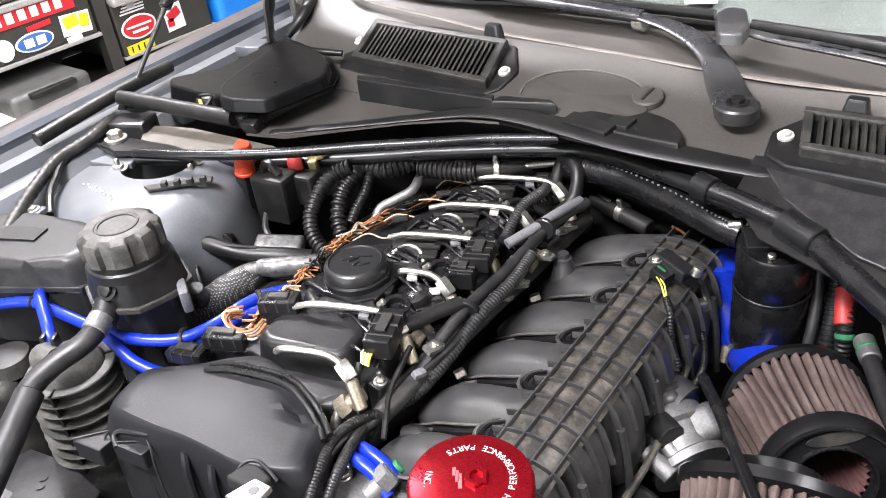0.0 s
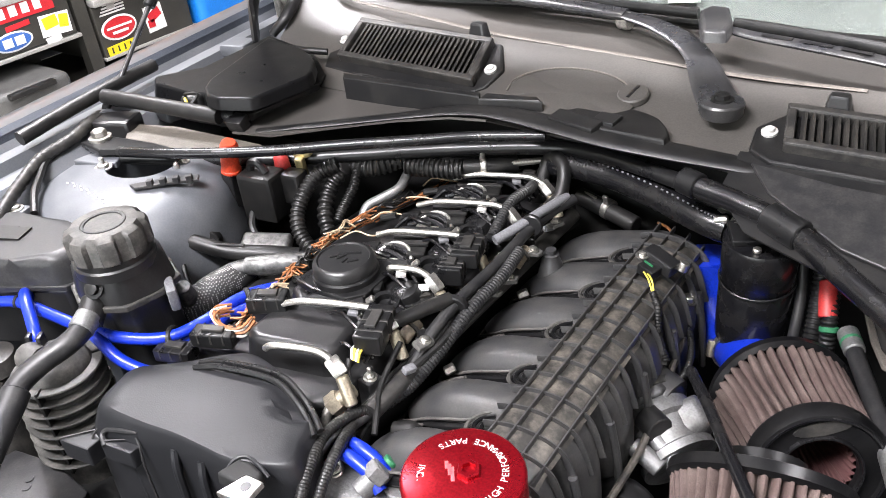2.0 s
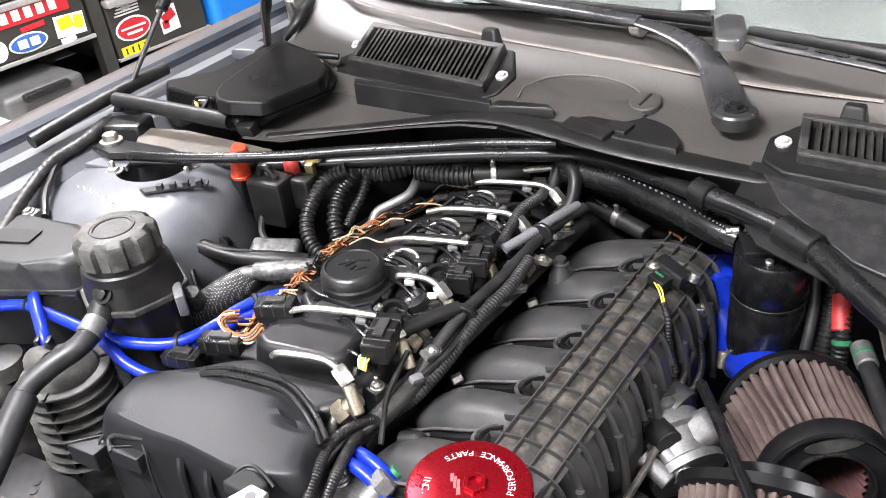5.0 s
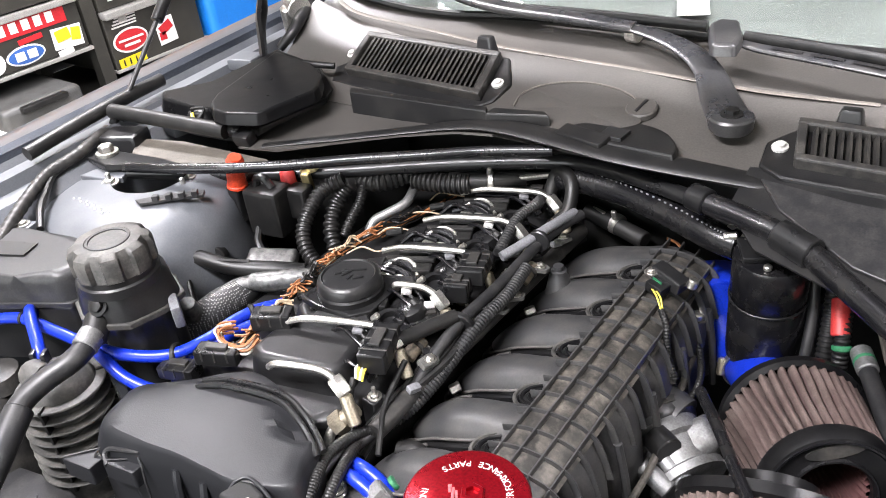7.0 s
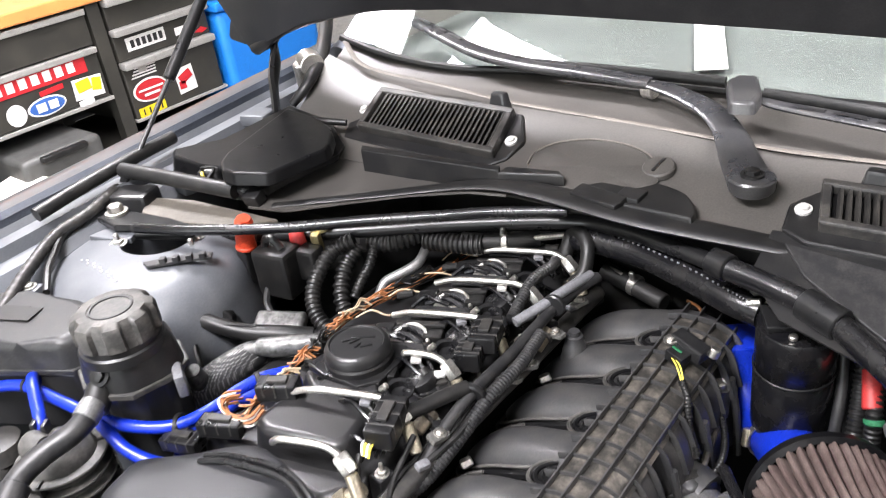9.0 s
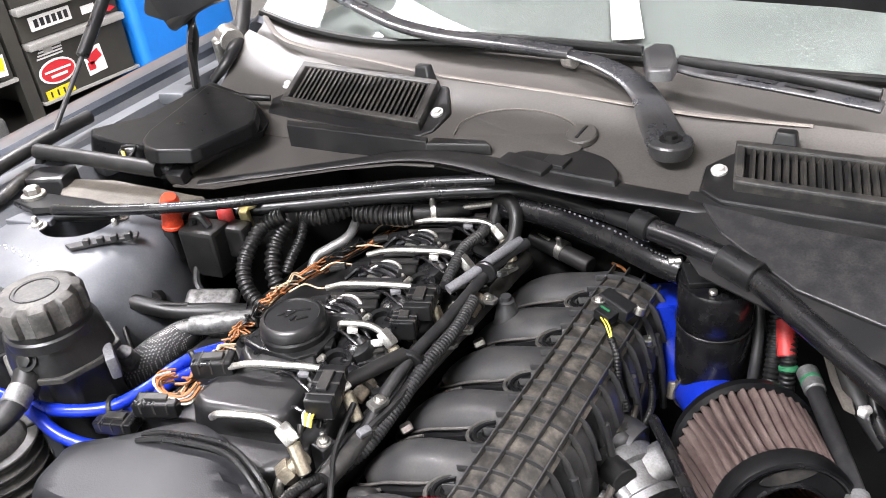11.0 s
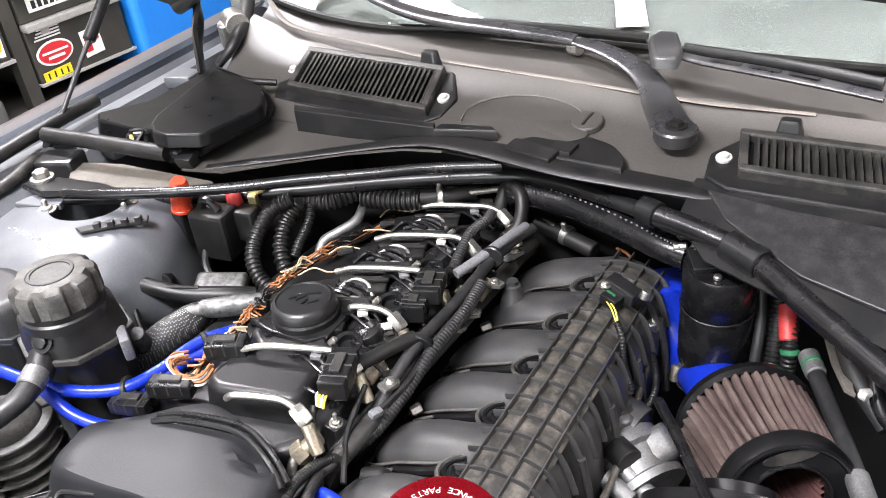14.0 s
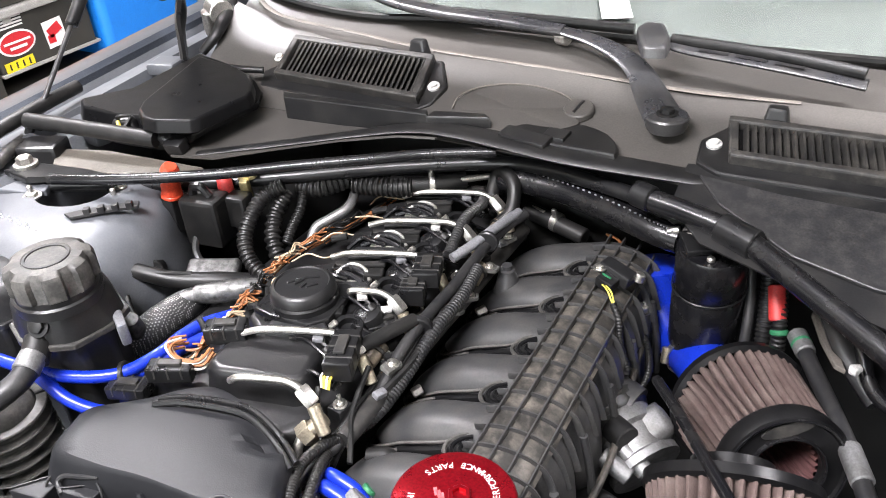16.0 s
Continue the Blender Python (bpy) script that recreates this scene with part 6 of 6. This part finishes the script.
solo("metal_pipe", tube([(-0.765, 0.825, 0.850), (-0.756, 0.791, 0.842), (-0.773, 0.767, 0.832), (-0.788, 0.749, 0.822), (-0.785, 0.726, 0.800)], 0.0075, 12), "alu", (-0.81, 0.8, 0.78), "dull bent metal coolant pipe", "pipe")
solo("turbo_line", tube([(-0.955, 0.535, 0.842), (-0.91, 0.545, 0.834), (-0.875, 0.562, 0.824), (-0.83, 0.59, 0.818), (-0.80, 0.615, 0.81)], [0.012, 0.011, 0.012, 0.013, 0.012], 14), "rubber", (-0.88, 0.56, 0.81), "black rubber hose with moulded end", "hose")
hs = thing("foil_pipe", (-0.82, 0.55, 0.80), "silver pipe wrapped in crinkled heat foil", "pipe")
part("pipe", tube([(-0.89, 0.50, 0.79), (-0.868, 0.527, 0.808), (-0.845, 0.543, 0.818), (-0.825, 0.552, 0.821)], 0.008, 12), "alu", hs)
part("foil_wrap", tube([(-0.832, 0.549, 0.822), (-0.81, 0.562, 0.823), (-0.785, 0.582, 0.823), (-0.76, 0.60, 0.822)], [0.0125, 0.0145, 0.0145, 0.013], 14), "foil", hs, "crinkled silver heat foil")
solo("heat_foil", box(0.075, 0.035, 0.02, pose(-0.865, 0.615, 0.802, 20, 0, 25), 0.006, 3), "foil", (-0.865, 0.615, 0.80), "crinkled silver foil heat wrap", "heat shield")
solo("foil_skirt", tube([(-0.862, 0.465, 0.83), (-0.872, 0.475, 0.80), (-0.885, 0.485, 0.77), (-0.88, 0.50, 0.75)], [0.010, 0.014, 0.018, 0.02], 12), "foil", (-0.87, 0.48, 0.75), "crumpled silver foil below the reservoir", "heat shield")
solo("braided_sleeve", tube([(-0.895, 0.452, 0.765), (-0.878, 0.477, 0.782), (-0.862, 0.507, 0.797), (-0.852, 0.54, 0.802), (-0.85, 0.565, 0.80)], [0.019, 0.022, 0.023, 0.022, 0.018], 18), "mesh", (-0.87, 0.5, 0.76), "black heat sleeve with a silver dot weave", "sleeve")

# ---- wiring ----
random.seed(11)


def strand(pts, r, jitter, material, name, label, category, group):
    q = [(p[0] + random.uniform(-jitter, jitter), p[1] + random.uniform(-jitter, jitter), p[2] + random.uniform(-jitter * 0.4, jitter * 0.8)) for p in pts]
    return solo(name, tube(q, r, 6, 6), material, pts[0], label, category, group)


LOOM = [(-0.752, 0.452, 0.822), (-0.742, 0.48, 0.834), (-0.741, 0.515, 0.838), (-0.757, 0.555, 0.836), (-0.766, 0.60, 0.833), (-0.776, 0.64, 0.829), (-0.775, 0.678, 0.828), (-0.763, 0.735, 0.826), (-0.75, 0.79, 0.826), (-0.742, 0.84, 0.826), (-0.735, 0.875, 0.826)]
for k in range(64):
    a = random.randint(0, 7)
    strand([(p[0], p[1], p[2] - 0.010) for p in LOOM[a:a + 4]], 0.0013, 0.0065, ("copper", "rubber", "rubber", "copper", "rubber", "loom_tan")[k % 6], "loom_wire", "thin orange and tan engine loom wire", "wire", "loom wires")
for k in range(8):
    c = (-0.741 + random.uniform(-0.004, 0.004), 0.452 + random.uniform(-0.004, 0.004), 0.828 + 0.0015 * k)
    r = 0.021 + random.uniform(-0.004, 0.006)
    strand([(c[0] + r * math.cos(t) * 1.1, c[1] + r * math.sin(t) * 0.8, c[2] + 0.004 * math.sin(2 * t)) for t in (2.6, 3.4, 4.2, 5.0, 5.8, 6.6)], 0.0017, 0.0025, "copper" if k % 3 else "paper", "loom_wire", "coiled tan loom wire by the plugs", "wire", "loom wires")
for k in range(6):
    y = 0.545 + 0.06 * k
    strand([(-0.765 + 0.01 * (k % 2), y, 0.822), (-0.745, y + 0.012, 0.828), (-0.725, y + 0.02, 0.826), (-0.71, y + 0.03, 0.822)], 0.0013, 0.004, "loom_tan", "loom_wire", "tan loom wire branching to a coil", "wire", "loom wires")
for k in range(44):
    p = Vector(LOOM[k % 8]).lerp(Vector(LOOM[k % 8 + 1]), random.random())
    strand([p, p + Vector((0.006, 0.009, 0.003)), p + Vector((0.002, 0.020, 0.001)), p + Vector((0.009, 0.030, -0.004))], 0.0013, 0.0055, ("copper", "loom_tan", "copper", "rubber")[k % 4], "loom_wire", "short curl of orange loom wire", "wire", "loom wires")


def connector(p, turn, sx, sy, sz, label="black plastic wiring connector with ribs"):
    c = thing("wiring_connector", p, label, "connector", "wiring connectors")
    m = pose(*p, 0, 0, turn)
    part("shell", box(sx, sy, sz, m, 0.0025), "satin", c)
    part("latch", box(sx * 0.5, sy * 0.4, 0.004, m @ pose(0.001, 0, sz), 0.001), "dusty", c)
    for k in range(3):
        part("rib", box(0.0025, sy * 1.05, sz * 0.7, m @ pose(-sx * 0.3 + sx * 0.3 * k, 0, sz * 0.32), 0.0006), "dusty", c)
    return c


connector((-0.715, 0.487, 0.834), 30, 0.05, 0.026, 0.022)
connector((-0.745, 0.42, 0.815), 25, 0.055, 0.024, 0.02)
connector((-0.79, 0.39, 0.795), 20, 0.05, 0.026, 0.018, "grey plastic wiring connector on the cover edge")
connector((-0.556, 0.505, 0.838), 112, 0.062, 0.032, 0.026)
connector((-0.552, 0.682, 0.845), 112, 0.05, 0.034, 0.022)
connector((-0.553, 0.648, 0.832), 112, 0.03, 0.03, 0.026)
connector((-0.60, 0.905, 0.838), 20, 0.035, 0.025, 0.01, "small black bracket clip at the rear")
connector((-0.568, 0.60, 0.812), 50, 0.045, 0.03, 0.02)
for k in range(4):
    solo("plug_wire", tube([(-0.563 + 0.004 * k, 0.475, 0.845), (-0.560 + 0.004 * k, 0.468, 0.846), (-0.556 + 0.003 * k, 0.462, 0.838)], 0.0016, 6), "yellow" if k % 2 else "white", (-0.56, 0.47, 0.84), "short pale wire entering a connector", "wire", "plug wires")

solo("loom_sleeve", tube([(-0.505, 0.868, 0.848), (-0.515, 0.835, 0.846), (-0.522, 0.79, 0.842), (-0.52, 0.73, 0.84), (-0.518, 0.68, 0.838), (-0.52, 0.615, 0.834), (-0.522, 0.56, 0.82), (-0.52, 0.51, 0.80), (-0.522, 0.455, 0.79), (-0.53, 0.41, 0.79), (-0.535, 0.375, 0.785), (-0.525, 0.33, 0.765), (-0.52, 0.26, 0.72)], 0.0075, 10), "hose", (-0.52, 0.6, 0.8), "black taped engine loom beside the manifold", "cable")
ribbed("loom_sleeve", [(-0.51, 0.735, 0.838), (-0.503, 0.68, 0.832), (-0.505, 0.62, 0.825), (-0.508, 0.56, 0.805), (-0.512, 0.50, 0.79), (-0.53, 0.45, 0.78)], 0.0085, "black corrugated loom sleeve", "cable", "hose", pitch=0.0045, depth=0.0012)
ribbed("loom_sleeve", [(-0.575, 0.875, 0.85), (-0.565, 0.85, 0.858), (-0.568, 0.81, 0.858), (-0.562, 0.77, 0.85), (-0.556, 0.74, 0.842)], 0.008, "black corrugated loom sleeve over the coils", "cable", "hose", pitch=0.0045, depth=0.0012)
ribbed("loom_sleeve", [(-0.53, 0.41, 0.785), (-0.525, 0.385, 0.78), (-0.518, 0.355, 0.765), (-0.508, 0.32, 0.75), (-0.50, 0.26, 0.70)], 0.0055, "black corrugated loom sleeve before the cover", "cable", pitch=0.0045, depth=0.001)
for o in (0.0, 0.011, 0.02):
    solo("loom_cable", tube([(-0.53 + o, 0.61, 0.822), (-0.528 + o, 0.56, 0.812), (-0.532 + o * 0.6, 0.50, 0.80), (-0.535, 0.46, 0.79 - o), (-0.545 + o, 0.42, 0.77)], 0.0048, 8), "rubber", (-0.53, 0.52, 0.78), "thin black loom cable", "cable", "loom cables")
solo("grey_sleeve_cable", tube([(-0.512, 0.862, 0.852), (-0.515, 0.835, 0.855), (-0.523, 0.80, 0.854), (-0.535, 0.765, 0.848), (-0.548, 0.735, 0.842)], 0.0068, 12), "grey_sleeve", (-0.52, 0.8, 0.84), "pale grey sleeved cable", "cable")
solo("loom_sleeve", tube([(-0.525, 0.605, 0.84), (-0.535, 0.58, 0.842), (-0.547, 0.55, 0.842), (-0.556, 0.525, 0.845)], 0.009, 10), "rubber", (-0.54, 0.56, 0.83), "black rubber branch to a connector", "cable")
solo("cable_tie", rod((-0.522, 0.612, 0.832), (-0.520, 0.604, 0.830), 0.0165, 12), "black", (-0.52, 0.608, 0.82), "black cable tie round the loom", "cable tie")
solo("cable_tie", rod((-0.521, 0.787, 0.848), (-0.52, 0.78, 0.848), 0.0155, 12), "black", (-0.52, 0.783, 0.84), "black cable tie round the loom", "cable tie")
solo("breather_loop", tube([(-0.575, 0.90, 0.845), (-0.572, 0.915, 0.872), (-0.555, 0.91, 0.882), (-0.535, 0.895, 0.872), (-0.53, 0.875, 0.845), (-0.54, 0.86, 0.83)], 0.010, 12), "rubber", (-0.55, 0.9, 0.83), "black rubber hose loop at the rear", "hose")
for dz in (0.0, 0.009):
    solo("vacuum_line", tube([(-0.715, 0.375 - dz, 0.830), (-0.682, 0.386 - dz, 0.837), (-0.631, 0.399 - dz, 0.838), (-0.60, 0.402 - dz, 0.836), (-0.57, 0.395 - dz, 0.832), (-0.545, 0.386 - dz, 0.824), (-0.525, 0.375 - dz, 0.82)], 0.0036, 8), "satin", (-0.63, 0.395, 0.83), "thin black vacuum line over the cover", "hose", "vacuum lines")
solo("signal_wire", tube([(-0.56, 0.462, 0.838), (-0.555, 0.45, 0.825), (-0.54, 0.43, 0.80), (-0.525, 0.415, 0.785), (-0.51, 0.40, 0.78)], 0.0035, 8), "rubber", (-0.54, 0.43, 0.78), "black wire from the connector", "wire")
solo("signal_wire", tube([(-0.535, 0.52, 0.83), (-0.525, 0.47, 0.81), (-0.508, 0.44, 0.80), (-0.496, 0.42, 0.79)], 0.0035, 8), "rubber", (-0.51, 0.46, 0.79), "black wire beside the loom", "wire")
solo("elbow_hose", tube([(-0.495, 0.45, 0.772), (-0.475, 0.455, 0.776), (-0.457, 0.447, 0.77), (-0.46, 0.425, 0.765), (-0.47, 0.405, 0.765), (-0.478, 0.39, 0.76)], [0.010, 0.0115, 0.012, 0.012, 0.013, 0.014], 14), "rubber", (-0.47, 0.42, 0.75), "black moulded rubber elbow hose", "hose")
rcl = thing("coolant_clamp", (-0.49, 0.945, 0.79), "silver pipe end with a wing clamp", "clamp")
part("pipe", rod((-0.545, 0.955, 0.80), (-0.44, 0.93, 0.79), 0.013, 14), "rubber", rcl)
part("band", rod((-0.497, 0.946, 0.796), (-0.485, 0.943, 0.795), 0.0155, 16), "steel", rcl, "steel clamp band")
part("wing", box(0.008, 0.006, 0.018, pose(-0.49, 0.937, 0.808, 20), 0.002), "steel", rcl)
part("bright_tip", rod((-0.535, 0.951, 0.809), (-0.51, 0.944, 0.808), 0.003, 8), "steel", rcl)

# ---- small clutter on the head and beside the loom ----
random.seed(23)
for k in range(5):
    y = 0.53 + 0.0885 * k
    solo("coil_lead", tube([(-0.70, y + 0.005, 0.832), (-0.684, y + 0.018, 0.846), (-0.664, y + 0.014, 0.848), (-0.648, y + 0.02, 0.842)], 0.0034, 8), "gloss", (-0.68, y, 0.83), "glossy black coil lead", "wire", "coil leads")
    solo("earth_lug", join(rod((-0.612, y + 0.022, 0.838), (-0.604, y + 0.026, 0.846), 0.0045, 8), box(0.012, 0.007, 0.003, pose(-0.62, y + 0.016, 0.838, 0, 0, 30), 0.001)), "steel", (-0.612, y + 0.02, 0.836), "small bright earth lug beside a coil", "lug", "earth lugs")
    solo("splice", rod((-0.742 + 0.01 * (k % 2), y + 0.02, 0.828), (-0.722 + 0.01 * (k % 2), y + 0.034, 0.830), 0.0052, 8), "rubber", (-0.735, y + 0.025, 0.825), "black wire splice on the loom", "splice", "wire splices")
for k in range(7):
    y = 0.50 + 0.055 * k
    solo("loom_clip", box(0.016, 0.010, 0.008, pose(-0.52 + random.uniform(-0.012, 0.012), y, 0.812 + 0.004 * (k % 3), random.uniform(-15, 15), 10, random.uniform(40, 80)), 0.002), "grey_sleeve" if k % 3 == 0 else "satin", (-0.52, y, 0.81), "small plastic clip on the engine loom", "clip", "loom clips")
for p, q in (((-0.505, 0.555, 0.772), (-0.497, 0.565, 0.776)), ((-0.51, 0.725, 0.772), (-0.50, 0.735, 0.776)), ((-0.585, 0.905, 0.82), (-0.575, 0.91, 0.825))):
    solo("flange_bolt", rod(p, q, 0.0065, 6), "steel", p, "small bright bolt at the manifold flange", "bolt", "flange bolts")
spr = []
for k in range(40):
    a = k * 0.9
    spr.append((-0.515 + 0.0095 * math.cos(a), 0.372 + 0.0095 * math.sin(a), 0.745 + 0.0009 * k))
solo("coil_spring", tube(spr, 0.0016, 6, 3), "steel", (-0.515, 0.372, 0.74), "small bright coil spring near the cap", "spring")
solo("hose_fitting", join(rod((-0.475, 0.368, 0.765), (-0.462, 0.395, 0.785), 0.0125, 12), rod((-0.468, 0.382, 0.776), (-0.462, 0.394, 0.785), 0.0155, 6)), "alu", (-0.47, 0.38, 0.76), "grimy metal hose fitting", "fitting")
solo("green_seal", rod((-0.462, 0.402, 0.783), (-0.460, 0.406, 0.786), 0.0085, 12), "seal_green", (-0.46, 0.404, 0.78), "green seal ring on a hose end", "seal")
solo("lower_cable", tube([(-0.905, 0.50, 0.79), (-0.93, 0.515, 0.815), (-0.93, 0.53, 0.835), (-0.90, 0.545, 0.838), (-0.86, 0.572, 0.832)], 0.004, 8), "rubber", (-0.92, 0.52, 0.79), "thin black cable beside the foil pipe", "cable")
solo("hose_end", join(rod((-0.975, 0.528, 0.846), (-0.952, 0.536, 0.842), 0.0145, 14), rod((-0.955, 0.535, 0.842), (-0.945, 0.538, 0.841), 0.011, 12)), "rubber", (-0.965, 0.53, 0.84), "moulded black end of a rubber hose", "hose end")
solo("ground_cable", tube([(-0.93, 0.655, 0.835), (-0.925, 0.64, 0.81), (-0.905, 0.635, 0.795), (-0.88, 0.645, 0.79)], 0.0055, 8), "hose", (-0.92, 0.64, 0.79), "grey ground cable below the junction box", "cable")

for pts in ([(-0.520, 0.445, 0.79), (-0.527, 0.430, 0.800), (-0.530, 0.384, 0.806), (-0.511, 0.338, 0.804), (-0.497, 0.306, 0.790), (-0.485, 0.27, 0.76)], [(-0.53, 0.43, 0.79), (-0.514, 0.389, 0.797), (-0.500, 0.351, 0.794), (-0.488, 0.318, 0.780), (-0.475, 0.28, 0.75)]):
    ribbed("cable_sleeve", pts, 0.0064, "black corrugated cable sleeve beside the front cover", "cable", "rubber", 0.0035, 0.0005)

# manifold flange: upright webs, studs and clips between the head and the runners
for k in range(6):
    y = 0.475 + 0.0885 * k
    fl = thing("flange_web", (-0.545, y, 0.78), "dusty grey bracket with a bright stud at the manifold flange", "bracket", "flange brackets")
    part("web", prism([(-0.562, y - 0.012), (-0.536, y - 0.016), (-0.532, y + 0.012), (-0.556, y + 0.016)], 0.765, 0.806 + 0.004 * (k % 2), 0.002, 2, 0.25), "hose", fl)
    part("stud", join(hexbolt((-0.546, y, 0.806 + 0.004 * (k % 2)), (0.1, -0.1, 1), 0.0055, 0.006), rod((-0.546, y, 0.806), (-0.545, y - 0.001, 0.822), 0.0025)), "steel", fl, "bright stud and nut")
    solo("injector_lead", tube([(-0.60, y + 0.01, 0.825), (-0.585, y + 0.004, 0.838), (-0.568, y + 0.006, 0.832), (-0.553, y + 0.016, 0.82)], 0.0026, 8), "gloss", (-0.58, y, 0.82), "glossy black injector lead", "wire", "injector leads")

for k, (x, y) in enumerate(((-0.598, 0.765), (-0.597, 0.682), (-0.585, 0.591))):
    ip = thing("ignition_coil", (x, y, 0.80), "glossy black ignition coil with a rounded head", "ignition coil", "ignition coils")
    part("head", revolve([(0.019, -0.035), (0.020, -0.004), (0.0175, 0.002), (0.012, 0.0045), (0, 0.005)], pose(x, y, 0.84, 12, -8, 0), 24), "satin", ip)
    part("collar", revolve([(0.020, -0.018), (0.0225, -0.017), (0.0225, -0.012), (0.020, -0.011)], pose(x, y, 0.84, 12, -8, 0), 24), "dusty", ip)
    part("clip", box(0.014, 0.009, 0.006, pose(x + 0.018, y + 0.016, 0.838, 0, 0, 35), 0.0015), "white", ip, "pale plastic locking clip")

# injector bodies and grey brackets showing between the loom and the manifold
for a, b in (((-0.553, 0.541, 0.812), (-0.548, 0.569, 0.822)), ((-0.566, 0.658, 0.812), (-0.564, 0.676, 0.822)), ((-0.520, 0.735, 0.812), (-0.518, 0.765, 0.822)), ((-0.551, 0.855, 0.812), (-0.550, 0.877, 0.822))):
    ib = thing("injector", a, "tan and grey fuel injector body beside the loom", "injector", "injectors")
    part("body", rod(a, b, 0.0095, 14, 0.0085), "injector", ib)
    part("collar", rod(Vector(a).lerp(Vector(b), 0.55), Vector(a).lerp(Vector(b), 0.72), 0.0115, 12), "dusty", ib, "dark collar")
for k, p in enumerate([(-0.508, 0.661, 0.818), (-0.504, 0.694, 0.818), (-0.520, 0.541, 0.818), (-0.513, 0.621, 0.818), (-0.511, 0.763, 0.818), (-0.565, 0.777, 0.818), (-0.517, 0.837, 0.818)]):
    lb = thing("loom_bracket", p, "pale grey cast bracket below the engine loom", "bracket", "loom brackets")
    m = pose(*p, 12 * (k % 3) - 10, 10, 35 + 25 * (k % 4))
    part("plate", prism([(-0.014, -0.007), (0.010, -0.009), (0.017, 0.0), (0.009, 0.009), (-0.012, 0.008)], 0, 0.005, 0.0015, 2, 0.04, m), "bracket", lb)
    part("bolt", hexbolt(m @ Vector((0.002, 0, 0.005)), m.to_3x3() @ Vector((0, 0, 1)), 0.005, 0.005), "steel", lb, "zinc plated bolt")

# moulded bar running from the box to the cabin filter
solo("filter_link", tube([(-1.077, 0.919, 0.972), (-1.040, 0.922, 0.972), (-1.012, 0.937, 0.968)], [0.0055, 0.006, 0.0055], 10), "cowl_dark", (-1.040, 0.922, 0.972), "black moulded bar between the box and the filter frame", "bar")

# inner wing on the far side of the filter: a stiffening rail, a brown bracket and pipe clips
solo("wing_rail", tube([(-0.116, 0.862, 0.840), (-0.089, 0.830, 0.820), (-0.063, 0.795, 0.800), (-0.027, 0.761, 0.780)], [0.016, 0.020, 0.022, 0.022], 14, flat=0.6), "cowl_dark", (-0.089, 0.830, 0.820), "grimy black rail of the inner wing", "rail")
solo("wing_bracket", prism([(-0.121, 0.856), (-0.114, 0.877), (-0.088, 0.817), (-0.070, 0.765), (-0.082, 0.769), (-0.103, 0.809)], 0.80, 0.806, 0.0015, 2), "ledge", (-0.097, 0.823, 0.806), "dull brown bracket on the inner wing", "bracket")
solo("pipe_clip", join(rod((-0.066, 0.752, 0.820), (-0.058, 0.748, 0.820), 0.006, 12), box(0.012, 0.008, 0.006, pose(-0.061, 0.751, 0.820, 0, 0, 30), 0.0015)), "zinc", (-0.064, 0.751, 0.820), "small bright pipe clip on the inner wing", "clip")

# short leads and pale clips between the coils and the engine loom
random.seed(41)
for k in range(5):
    y = 0.500 + 0.0885 * k
    ld = thing("coil_harness", (-0.61, y, 0.84), "glossy black coil harness lead with a pale clip", "wire", "coil harness leads")
    for q in range(3):
        dy = 0.011 * q
        part("lead", tube([(-0.640 + random.uniform(-0.004, 0.004), y + 0.014 + dy, 0.838), (-0.615, y + 0.010 + dy, 0.850), (-0.590, y + 0.004 + dy, 0.846), (-0.566, y + 0.002 + dy * 0.5, 0.836)], 0.0024, 8), "gloss" if q != 1 else "hose", ld)
    part("clip", box(0.013, 0.009, 0.006, pose(-0.600, y + 0.016, 0.848, 0, 8, 25 + 12 * (k % 3)), 0.0015), "zinc" if k % 2 else "grey_sleeve", ld, "pale locking clip")
    part("tape", rod((-0.586, y + 0.010, 0.846), (-0.576, y + 0.007, 0.842), 0.0062, 10), "rubber", ld)
